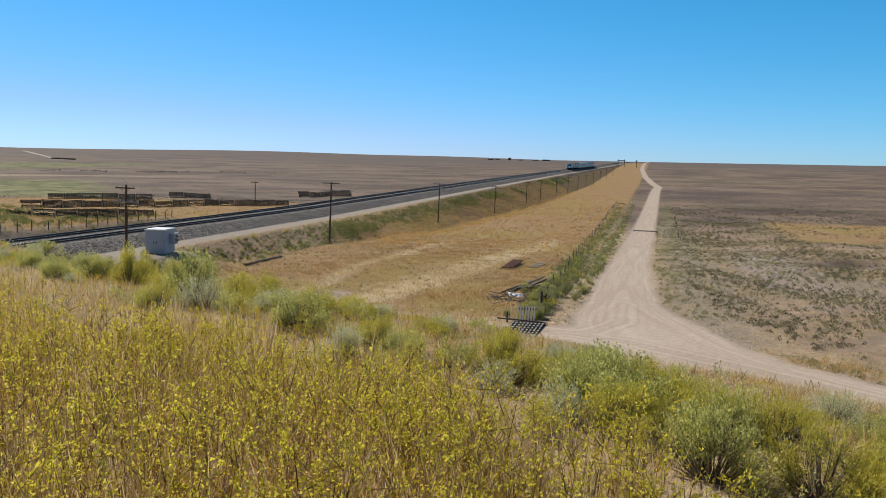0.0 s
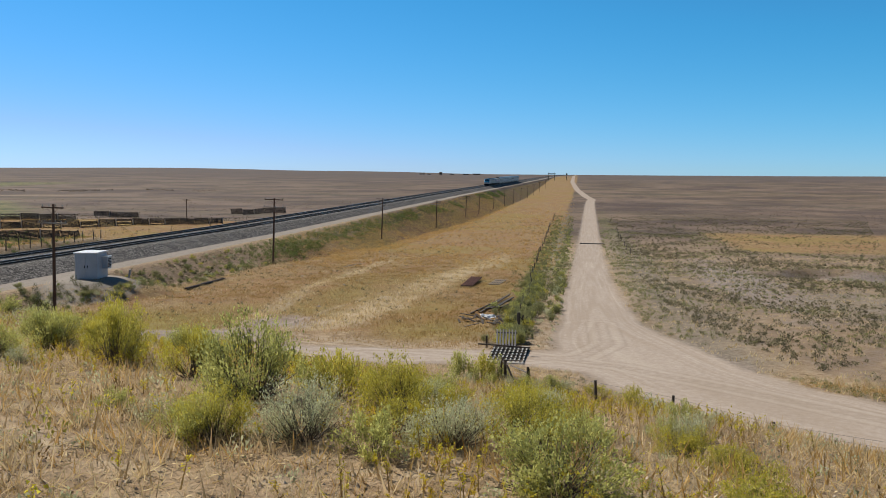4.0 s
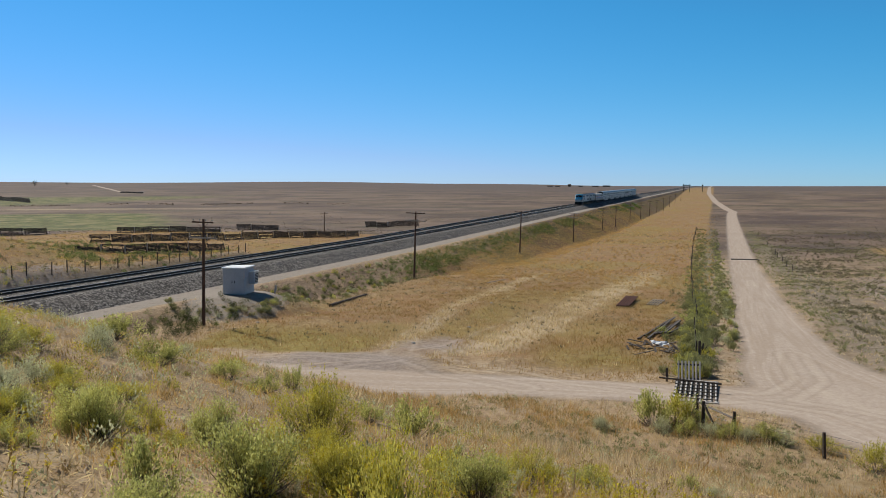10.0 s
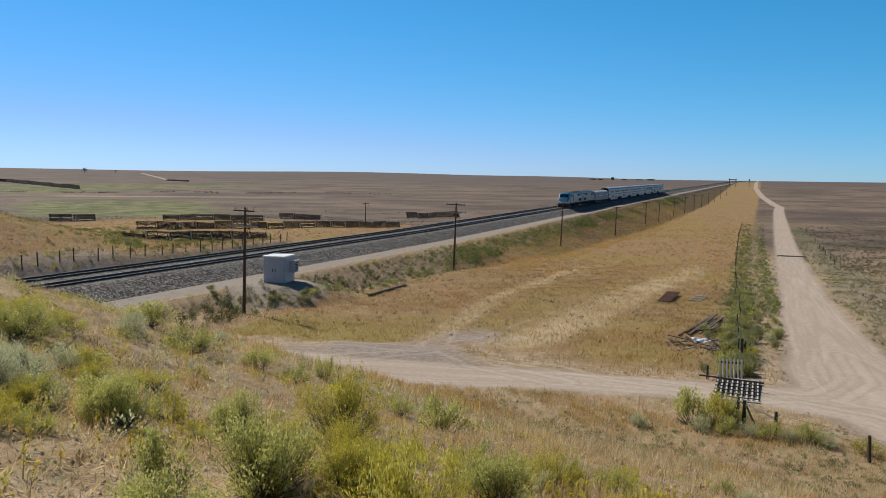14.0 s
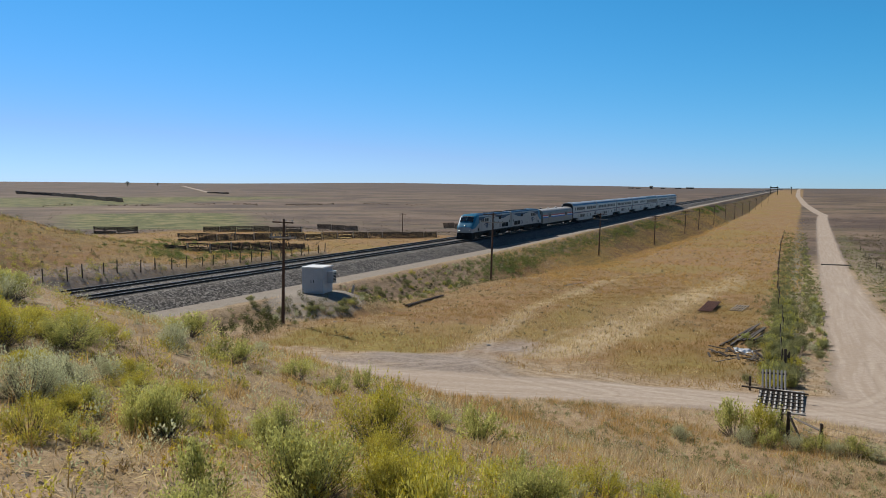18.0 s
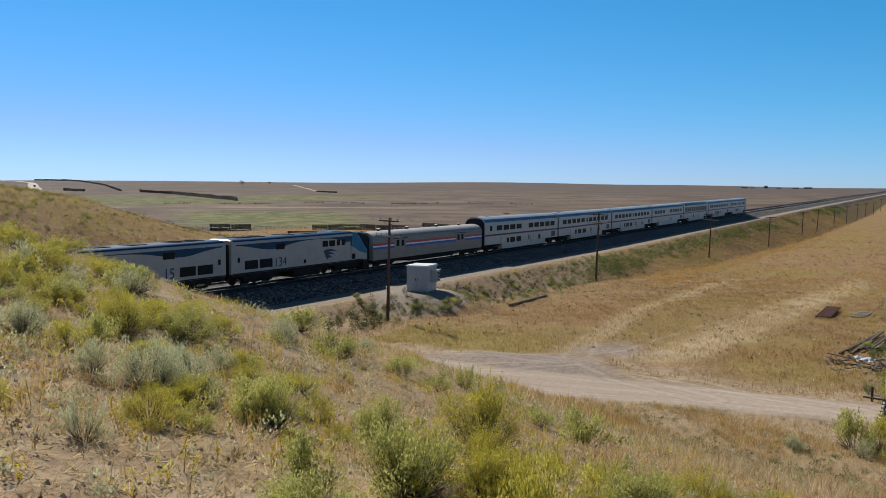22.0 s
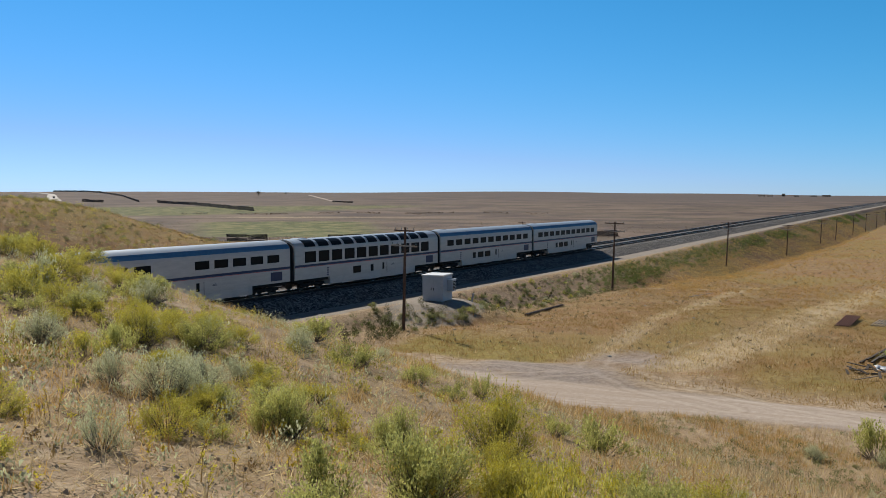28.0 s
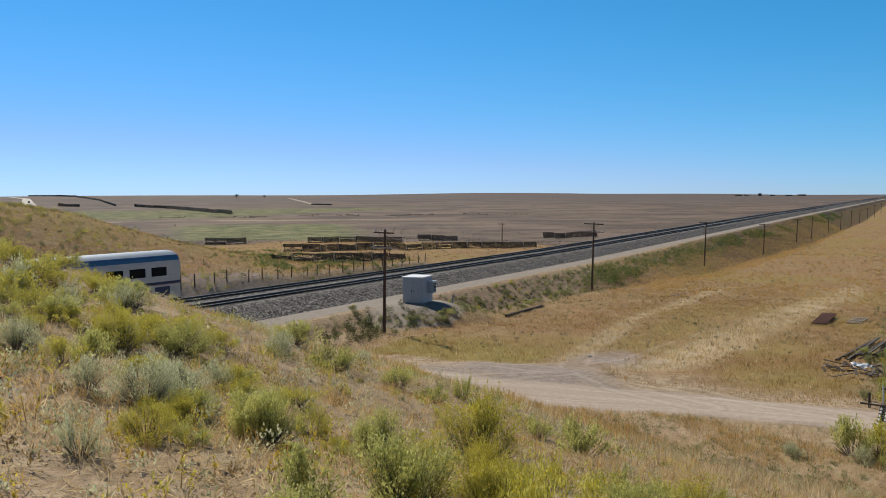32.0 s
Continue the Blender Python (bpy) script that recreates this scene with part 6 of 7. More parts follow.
def weed_patch(x, y):
    """Ragged outline of the weedy crest."""
    ragged = 0.7 * np.sin(1.3 * x + 2 * np.sin(0.9 * y)) + 0.5 * np.sin(2.9 * y + x)
    inside = smooth01(48.5, 52.5, x + ragged) * smooth01(69.5, 65.5, x + ragged) * smooth01(-13.5, -9.8, y + ragged)
    return inside * (y < weed_edge(x) + 0.35 * np.sin(3 * x) + 0.25 * np.sin(7 * x + 2))


def tall_weeds():
    """Where the walk begins: yellow weeds, straw and brown grass, dense to the brow."""
    p, rng = scatter(29000, 47, 70, -14, 0, lambda x, y: weed_patch(x, y) * (0.5 + 0.5 * patchy(x, y, 1.3, 1.1)), 8)
    # leave the walker's line free at its start
    p = p[np.hypot(p[:, 0] - 61.25, p[:, 1] + 9.1) > 0.9]
    weeds("tall_weed", "tall yellow weeds", p, rng, (0.42, 0.85), 12)
    p2, rng = scatter(6500, 47, 70, -14, 0.5, lambda x, y: weed_patch(x, y - 0.4) * 1.0, 9)
    tufts("tall_straw", "tall straw-coloured grass among the weeds", p2, rng, 11, (0.2, 0.65), 0.012, M_GRASS, 0.3, 0.10)
    p2, rng = scatter(9000, 47, 70, -14, 0.5, lambda x, y: weed_patch(x, y - 0.4) * (0.4 + 0.6 * patchy(x, y, 0.9, 1.2)), 10)
    tufts("tall_brown_grass", "brown-gold grass among the weeds", p2, rng, 9, (0.2, 0.65), 0.011, M_RUSSET, 0.3, 0.10)


def field_tone(x, y):
    """0 olive-yellow, half russet, 1 pale straw."""
    wave = 0.45 + 0.42 * np.sin(x * 0.16 + 1.6 * np.sin(y * 0.055)) * np.sin(y * 0.075 + 1.2 * np.sin(x * 0.12))
    near_road = smooth01(64, 52, y) * smooth01(33, 22, x)
    return np.clip(wave + 0.5 * np.minimum(zones(x, y)["straw"], 1) - 0.45 * near_road, 0, 1)


def valley_cover():
    p, rng = scatter(16000, 24, 76, 14, 44, lambda x, y: (hill_z(x, y) < 4) * (0.3 + 0.6 * patchy(x, y, 0.5, 0.6)), 21)
    tufts("verge_grass", "dry russet grass on the road verge", p, rng, 8, (0.10, 0.40), 0.022, M_TAN, 0.45, 0.14)
    p, rng = scatter(9000, 24, 76, 14, 44, lambda x, y: (hill_z(x, y) < 5) * (0.2 + 0.6 * patchy(x, y, 0.7, 0.4)), 22)
    tufts("verge_straw", "pale straw grass on the lower slope", p, rng, 8, (0.10, 0.34), 0.02, M_GRASS, 0.45, 0.14)
    p, rng = scatter(5200, 36, 78, 22, 44, lambda x, y: (hill_z(x, y) < 4) * (0.1 + 0.75 * smooth01(0.45, 0.8, patchy(x, y, 0.45, 0.35))), 49)
    clumps("verge_shrubs", "low olive shrubs on the verge below the road", p, rng, 44, (0.12, 0.45), 0.085, 0.036, M_BRUSH)
    p, rng = scatter(9000, 36, 78, 20, 42, lambda x, y: (hill_z(x, y) < 4) * smooth01(0.35, 0.75, patchy(y, x, 0.4, 0.5)), 50)
    tufts("verge_russet", "clumps of russet grass on the verge", p, rng, 9, (0.15, 0.5), 0.02, M_RUSSET, 0.4, 0.14)
    p, rng = scatter(4200, 24, 80, 16, 44, lambda x, y: (hill_z(x, y) < 5) * 0.22, 23)
    clumps("verge_sage", "small grey sage on the lower slope", p, rng, 50, (0.12, 0.40), 0.08, 0.03, M_SAGE)
    # yellow field
    p, rng = scatter(34000, 15, 53, 49, 170, lambda x, y: (0.2 + 0.6 * patchy(x, y, 0.22, 0.25)) * smooth01(165, 80, y) * (zones(x, y)["bare"] < 0.5), 24)
    tufts("field_grass", "knee-high yellow grass in the field", p, rng, 8, (0.12, 0.38), 0.034, M_FIELD, 0.5, 0.28, field_tone)
    p, rng = scatter(12000, 15, 53, 49, 170, lambda x, y: (0.04 + 0.95 * zones(x, y)["straw"]) * smooth01(165, 80, y) * (zones(x, y)["bare"] < 0.5), 25)
    tufts("field_straw", "pale straw tufts in the field", p, rng, 5, (0.15, 0.42), 0.06, M_GRASS, 0.4, 0.2)
    p, rng = scatter(11000, 16, 54, 85, 600, lambda x, y: (0.35 + 0.65 * patchy(x, y, 0.25, 0.06)) * smooth01(85, 130, y) * np.exp(-np.maximum(y - 130, 0) / 170), 44)
    clumps("field_weeds", "russet weeds scattered over the far field", p, rng, 10, (0.2, 0.6), 0.35, 0.13, M_RUSSET, 0.8, 0.9, "weeds")
    p, rng = scatter(5200, 16, 54, 56, 300, lambda x, y: 0.5 * patchy(x, y, 0.15, 0.08), 45)
    clumps("field_brush", "small dark brush in the field", p, rng, 14, (0.1, 0.35), 0.2, 0.07, M_RANGE)
    # shrubs along the fence line and road
    row = lambda x, y: (np.exp(-((x - 53.4 + 0.013 * y) / 1.2) ** 2) + 0.8 * np.exp(-((x - 55.2 + 0.004 * y) / 0.8) ** 2) * smooth01(62, 75, y)) * smooth01(50.5, 52.5, y) * np.exp(-np.maximum(y - 70, 0) / 190) * 1.3
    p, rng = scatter(7000, 46, 60, 80, 330, row, 26, 0.3)
    clumps("fence_shrubs", "olive green shrubs along the fence line", p, rng, 50, (0.3, 0.75), 0.17, 0.08, M_BRUSH)
    p, rng = scatter(2400, 46, 60, 80, 260, lambda x, y: row(x, y) * 0.6, 27, 0.3)
    clumps("fence_rabbitbrush", "yellow-green brush along the fence line", p, rng, 50, (0.28, 0.65), 0.17, 0.08, M_GREENISH)
    p, rng = scatter(1500, 52, 58, 50, 150, lambda x, y: 0.45, 41, 0.15)
    clumps("roadside_sage", "low sage between fence and road", p, rng, 40, (0.12, 0.38), 0.10, 0.04, M_SAGE)
    # bank below the service road
    bank = lambda x, y: smooth01(9.3, 10.5, x) * smooth01(17, 15, x) * (0.15 + 0.65 * smooth01(0.4, 0.75, patchy(x, y, 0.5, 0.25))) * (np.hypot(x - 12.4, (y - 68) * 0.8) > 3.2)
    p, rng = scatter(3000, 9, 18, 40, 130, lambda x, y: bank(x, y) * 0.35, 28)
    clumps("bank_shrubs", "grey-green shrubs on the railway bank", p, rng, 110, (0.25, 0.62), 0.10, 0.04, M_BELT, tall=1.15)
    p, rng = scatter(2400, 9, 18, 62, 130, lambda x, y: bank(x, y) * 0.22, 42)
    clumps("bank_bushes", "dark olive bushes on the railway bank", p, rng, 80, (0.2, 0.6), 0.13, 0.05, M_DARKLEAF, tall=1.2)
    p, rng = scatter(6500, 8.8, 18, 40, 140, lambda x, y: (0.25 + 0.6 * patchy(x, y, 0.5, 0.3)) * (np.hypot(x - 12.4, (y - 68) * 0.8) > 3.4), 43)
    tufts("bank_grass", "dry straw grass on the railway bank", p, rng, 9, (0.10, 0.34), 0.024, M_TAN, 0.45, 0.22)
    p, rng = scatter(14000, 8.8, 22, 120, 420, lambda x, y: 0.8 * smooth01(8.8, 9.6, x), 51)
    tufts("far_bank_grass", "russet grass on the far embankment", p, rng, 6, (0.15, 0.5), 0.05, M_RUSSET, 0.45, 0.35)
    p, rng = scatter(2600, 9, 18, 44, 125, lambda x, y: smooth01(9.3, 10.5, x) * (0.1 + 0.5 * smooth01(0.45, 0.75, patchy(x, y, 0.6, 0.35))) * smooth01(17.5, 15, x) * (np.hypot(x - 12.2, (y - 67.5) * 0.85) > 3.4), 52)
    clumps("bank_scrub", "dark scrub and stones on the railway bank", p, rng, 60, (0.14, 0.5), 0.085, 0.045, M_RANGE, 0.85, 0.8, tall=1.2)
    p, rng = scatter(1500, 9, 18, 42, 66, lambda x, y: smooth01(9.3, 11, x) * smooth01(17, 15, x) * 0.13, 29)
    clumps("upright_shrubs", "dark green upright shrubs below the track", p, rng, 130, (0.35, 0.75), 0.13, 0.045, M_DARKLEAF, 0.5, 1.2, tall=1.7)
    p, rng = scatter(15000, 9, 17, 95, 480, lambda x, y: smooth01(9.3, 10.5, x) * smooth01(15.5, 12.5, x) * (0.8 * smooth01(0.5, 0.75, patchy(x, y, 0.3, 0.09)) + 0.35 * smooth01(98, 112, y) * smooth01(220, 180, y)), 30)
    clumps("embankment_sage", "dense sage on the far embankment", p, rng, 64, (0.3, 0.85), 0.15, 0.062, M_BELT, tall=1.2)
    # right-hand range
    p, rng = scatter(52000, 60, 160, 30, 330, lambda x, y: (x < 67 + 0.29 * y) * (1 - 0.85 * np.clip(zones(x, y)["gold"] + zones(x, y)["bare"], 0, 1)) * smooth01(2, 6, road_gap(x, y)) * (0.12 + 0.88 * smooth01(0.3, 0.7, patchy(x, y, 0.23, 0.13))) * np.exp(-np.maximum(y - 60, 0) / 200), 31, 1.0)
    clumps("range_sage", "scattered grey sagebrush across the range", p, rng, 26, (0.2, 0.72), 0.19, 0.11, M_RANGE, tall=1.1)
    p, rng = scatter(40000, 62, 140, 34, 240, lambda x, y: (x < 67 + 0.29 * y) * (1 - 0.85 * zones(x, y)["gold"]) * 0.6 * smooth01(0.35, 0.75, patchy(y, x, 0.2, 0.17)), 32, 0.4)
    clumps("range_greasewood", "olive shrubs across the range", p, rng, 26, (0.16, 0.5), 0.13, 0.07, M_BRUSH)
    p, rng = scatter(14000, 60, 150, 28, 150, lambda x, y: 0.5, 33, 0.4)
    tufts("range_grass", "thin dry grass between the sage", p, rng, 5, (0.1, 0.34), 0.06, M_GRASS, 0.4, 0.2)
    # brush along the far edge of the road
    p, rng = scatter(9000, 56, 76, 56, 330, lambda x, y: 0.75 * (x > 58) * smooth01(7, 3, road_gap(x, y)) * (0.35 + 0.65 * patchy(x, y, 0.5, 0.2)) * np.exp(-np.maximum(y - 120, 0) / 160), 53, 0.6)
    clumps("road_edge_brush", "yellow-green brush along the dirt road", p, rng, 30, (0.2, 0.55), 0.13, 0.06, M_BRUSH)
    p, rng = scatter(6000, 53, 62, 46, 130, lambda x, y: 0.4 * (x < 59), 54, 0.15)
    tufts("road_edge_grass", "thin brown grass between fence and road", p, rng, 6, (0.06, 0.22), 0.022, M_STALK, 0.6, 0.16)
    # beyond the track
    p, rng = scatter(9000, -150, -9, 40, 260, lambda x, y: (0.25 + 0.5 * smooth01(0.35, 0.8, patchy(x, y, 0.13, 0.1))) * np.exp(-np.maximum(-x - 40, 0) / 70), 34)
    clumps("far_side_sage", "sagebrush on the land beyond the track", p, rng, 22, (0.2, 0.6), 0.2, 0.09, M_RANGE)
    p, rng = scatter(3000, -75, -9, 72, 150, lambda x, y: 0.9 * smooth01(0.25, 0.6, patchy(x, y, 0.2, 0.15)) * np.maximum(smooth01(92, 102, y), 0.6 * smooth01(72, 80, y) * smooth01(-26, -20, x)) * smooth01(150, 125, y), 35)
    clumps("far_side_shrubs", "green shrubs before the snow fences", p, rng, 90, (0.35, 1.0), 0.19, 0.085, M_BELT)
    p, rng = scatter(13000, -120, -9, 84, 215, lambda x, y: 0.8, 36)
    tufts("far_side_grass", "dry brown grass beyond the track", p, rng, 5, (0.15, 0.45), 0.05, M_RUSSET, 0.45, 0.35)
    p, rng = scatter(5200, -80, -9.5, 22, 104, lambda x, y: (0.12 + 0.88 * np.maximum(smooth01(70, 60, y), smooth01(-42, -56, x))) * (0.2 + 0.8 * smooth01(0.3, 0.7, patchy(x, y, 0.25, 0.2))), 46)
    clumps("knoll_rabbitbrush", "yellow-green brush on top of the knoll", p[::2], rng, 84, (0.4, 1.05), 0.13, 0.055, M_RABBIT)
    clumps("knoll_sage", "olive brush on top of the knoll", p[1::2], rng, 84, (0.4, 1.05), 0.13, 0.055, M_BRUSH)
    p, rng = scatter(700, -80, -9.5, 22, 106, lambda x, y: 0.3 + 0.6 * patchy(x, y, 0.4, 0.3), 47)
    clumps("knoll_brush", "dark olive brush on the knoll beyond the track", p, rng, 130, (0.4, 1.0), 0.13, 0.06, M_BRUSH)
    p, rng = scatter(30000, -80, -9.5, 22, 106, lambda x, y: 0.85, 48)
    tufts("knoll_grass", "russet grass on the knoll beyond the track", p[::2], rng, 5, (0.12, 0.4), 0.034, M_RUSSET, 0.5, 0.28)
    tufts("knoll_stubble", "brown dry stubble on the knoll beyond the track", p[1::2], rng, 5, (0.12, 0.4), 0.034, M_STALK, 0.5, 0.28)
    # the wide plain
    rng = np.random.default_rng(37)
    n = 16000
    d, a = 110 + 420 * rng.random(n) ** 1.2, radians(90) + (rng.random(n) - 0.42) * 1.7
    x, y = 40 + d * np.cos(a), d * np.sin(a)
    z = zones(x, y)
    ok = (road_gap(x, y) > 2) & ((x < -12) | (x > 52)) & (patchy(x, y, 0.06, 0.05) > 0.35) & (rng.random(n) < smooth01(110, 250, d)) & (z["gold"] + z["green"] + z["straw"] < 0.4)
    p = np.stack([x[ok], y[ok], ground_z(x[ok], y[ok])], -1)
    clumps("plain_sage", "low distant sagebrush on the plain", p, rng, 9, (0.2, 0.5), 0.3, 0.16, M_SPECK)
    # broken row of dark brush beyond the meadow
    n = 420
    a = radians(113.5) + radians(26) * rng.random(n)
    d = 700 + 9 * rng.normal(size=n) + 14 * np.sin(a * 40)
    x, y = 54 + d * np.cos(a), d * np.sin(a)
    ok = np.sin(a * 95 + 1.3 * np.sin(a * 31)) > -0.2
    p = np.stack([x[ok], y[ok], ground_z(x[ok], y[ok])], -1)
    clumps("far_brush_row", "broken row of reddish brown brush beyond the meadow", p, rng, 14, (0.4, 1.2), 0.7, 0.4, M_SPECK)


hill_cover()
tall_weeds()
valley_cover()


# ---- fences, cattle guard, scrap ----
M_POST = simple("weathered_fence_post", (0.03, 0.022, 0.018), (0.09, 0.07, 0.055), 6, 0.9, stretch=(6, 6, 1), bumps=0.3)
M_WIRE = simple("rusty_wire", (0.10, 0.085, 0.075), (0.18, 0.16, 0.15), 10, 0.6, 0.5)
M_PLANK = simple("grey_weathered_plank", (0.09, 0.075, 0.062), (0.20, 0.17, 0.145), 3, 0.9, stretch=(1, 1, 6), bumps=0.4, var=0.5)
M_RUST = simple("rusted_sheet_iron", (0.10, 0.04, 0.028), (0.21, 0.09, 0.06), 2.5, 0.8, 0.2, bumps=0.3)
M_PIPE = simple("pale_pipe_paint", (0.34, 0.32, 0.30), (0.52, 0.50, 0.47), 5, 0.6, 0.1, bumps=0.2)
M_PIT = simple("dark_pit_shade", (0.02, 0.017, 0.014), (0.045, 0.04, 0.034), 3, 0.95)


def wire_fence(points, gap, tall, label, name="wire_fence", wires=3, thick=0.06):
    th = thing(name, label, "fence")
    rng = random.Random(int(points[0][0] * 7 + points[0][1]))
    line = []
    for (xa, ya), (xb, yb) in zip(points, points[1:]):
        n = max(1, round(math.hypot(xb - xa, yb - ya) / gap))
        line += [(xa + (xb - xa) * k / n, ya + (yb - ya) * k / n) for k in range(n)]
    line.append(points[-1])
    tops = []
    for x, y in line:
        x, y = x + rng.uniform(-0.12, 0.12), y + rng.uniform(-0.3, 0.3)
        z, t = H(x, y), tall * rng.uniform(0.85, 1.12)
        tops.append((x, y, z, t))
        lx, ly = rng.uniform(-0.07, 0.07), rng.uniform(-0.07, 0.07)
        part("post", Geo().tube([(x, y, z - 0.3), (x + lx, y + ly, z + t)], [thick * rng.uniform(0.9, 1.2), thick * 0.85], 7), M_POST, th)
    for k in range(wires):
        f = 0.35 + 0.55 * k / max(wires - 1, 1)
        part("wire", Geo().tube([(x, y, z + t * f) for x, y, z, t in tops], 0.008, 3, caps=False), M_WIRE, th)
    return th


wire_fence([(-10.5, 52), (-10.6, 66), (-10.2, 76), (-9.9, 92), (-10.2, 130)], 2.3, 1.25, "old wooden post and wire fence beyond the track", thick=0.065)
wire_fence([(54.95, 37.9), (58.45, 35.5), (61.64, 33.6), (65.4, 30.9), (69.4, 27.7), (74, 24.5)], 4.3, 1.0, "short dark fence posts with wire along the dirt road", thick=0.075)
wire_fence([(53.0, 57), (52.4, 80), (50.6, 134), (48.4, 240), (47.4, 330)], 6.0, 1.25, "thin post and wire fence through shrubs beside the road", thick=0.045)
wire_fence([(66.5, 150), (66.8, 190), (67.5, 240)], 12, 1.2, "sparse wire fence on the range", wires=2)


def cattle_guard():
    """Bars over a slab that stands for the pit, where the branch road leaves the main road."""
    x0, x1, y0, y1 = 52.05, 54.3, 44.3, 48.9
    z = H(53.2, 47) + 0.10
    th = thing("cattle_guard", "pale steel cattle guard grid across the dirt road", "cattle guard", m=pose(0, 0, 0))
    # near-black slab at road level: the pit's shade put into its colour
    part("pit", Geo().box(x0, x1, y0, y1, z - 0.28, z - 0.06, 0.02), M_PIT, th, "dark slab in place of the shaded pit under the bars")
    for k in range(9):
        x = x0 + 0.08 + (x1 - x0 - 0.16) * k / 8
        part("bar", Geo().tube([(x, y0, z), (x, y1, z)], 0.05, 8), M_PIPE, th, smooth=True)
    for k in range(5):
        y = y0 + 0.2 + (y1 - y0 - 0.4) * k / 4
        part("cross_beam", Geo().box(x0, x1, y - 0.07, y + 0.07, z - 0.15, z - 0.05, 0.01), M_POST, th)
    # dark bars added on top to draw the cross shadows over the grid
    for k in range(6):
        y = y0 + 0.35 + (y1 - y0 - 0.7) * k / 5
        part("tie_bar", Geo().box(x0, x1, y - 0.06, y + 0.06, z + 0.035, z + 0.075, 0.008), M_POST, th)
    for y in (y0 - 0.12, y1 + 0.12):
        part("curb", Geo().box(x0 - 0.05, x1 + 0.05, y - 0.1, y + 0.1, z - 0.3, z + 0.04, 0.02), M_CONC, th)
    return th


cattle_guard()


def guard_wing(x, y, rz, tip, w, h, label):
    """Slatted wing panel that leans at the end of the cattle guard."""
    th = thing("guard_wing", label, "fence panel", "wing panels of the cattle guard", pose(x, y, H(x, y) - 0.02, tip, 0, rz))
    for k in range(7):
        px = -w / 2 + w * k / 6
        part("slat", Geo().box(px - 0.05, px + 0.05, -0.02, 0.02, 0.05, h, 0.008), M_PIPE, th)
    for z in (0.25, h - 0.2):
        part("rail", Geo().box(-w / 2 - 0.1, w / 2 + 0.1, 0.022, 0.075, z - 0.05, z + 0.05, 0.01), M_POST, th)
    return th


guard_wing(52.75, 50.0, 4, -35, 1.2, 1.35, "pale slatted wing panel leaning at the cattle guard")
brace = thing("brace_assembly", "dark wooden gate posts with long rail at the cattle guard", "gate post")
for x, y, t, r in ((53.35, 40.6, 1.1, 0.09), (53.65, 39.2, 1.2, 0.09), (51.5, 49.6, 0.8, 0.07), (54.95, 37.9, 0.95, 0.08), (53.2, 55.4, 1.5, 0.10)):
    part("post", Geo().tube([(x, y, H(x, y) - 0.3), (x, y, H(x, y) + t)], [r, r * 0.85], 8), M_POST, brace)
part("rail", Geo().tube([(51.2, 47.3, H(51.2, 47.3) + 0.55), (54.5, 46.9, H(54.5, 47) + 0.5)], 0.05, 7), M_POST, brace)
part("rail", Geo().tube([(53.4, 40.3, H(53.4, 40.3) + 0.95), (54.95, 37.9, H(54.95, 37.9) + 0.75)], 0.045, 7), M_PLANK, brace)
part("rail", Geo().tube([(53.1, 41.4, H(53.1, 41.4) + 0.15), (53.35, 40.5, H(53.35, 40.5) + 1.0)], 0.05, 7), M_POST, brace)
part("rail", Geo().tube([(53.65, 39.2, H(53.7, 39.2) + 1.1), (54.2, 38.5, H(54.2, 38.5) + 0.1)], 0.05, 7), M_POST, brace)
for k in range(3):
    part("wire", Geo().tube([(53.7, 39.1, H(53.7, 39.1) + 0.4 + 0.3 * k), (54.95, 37.9, H(54.95, 37.9) + 0.3 + 0.22 * k)], 0.01, 4), M_WIRE, brace)

# dead stump with twisted limbs in the fence line
stump = thing("dead_snag", "dark dead snag beside the fence line", "dead tree", m=pose(53.4, 56.6, H(53.4, 56.6)))
part("trunk", Geo().tube([(0, 0, -0.2), (0.03, 0, 0.4), (-0.04, 0.03, 0.8), (0.03, 0.0, 1.1)], [0.13, 0.11, 0.08, 0.04], 8), M_POST, stump)
for k, (dx, dz) in enumerate(((0.75, 0.25), (-0.5, 0.55), (0.55, 0.6), (-0.7, 0.1))):
    part("limb", Geo().tube([(0, 0, 0.4 + 0.13 * k), (dx * 0.3, 0.05, 0.5 + 0.13 * k), (dx * 0.6, 0.0, 0.45 + 0.13 * k + dz * 0.5)], [0.05, 0.035, 0.015], 6), M_POST, stump)


def plank(name, a, b, w, t, mat, label, cat="lumber", group=""):
    """One board from a to b."""
    a, b = Vector(a), Vector(b)
    d = b - a
    L = d.length
    rot = d.to_track_quat("X", "Z").to_matrix().to_4x4()
    th = part(name, Geo().box(0, L, -w / 2, w / 2, -t / 2, t / 2, 0.006), mat, None)
    th.matrix_basis = Matrix.Translation(a) @ rot
    return tagged(th, label, cat, group)


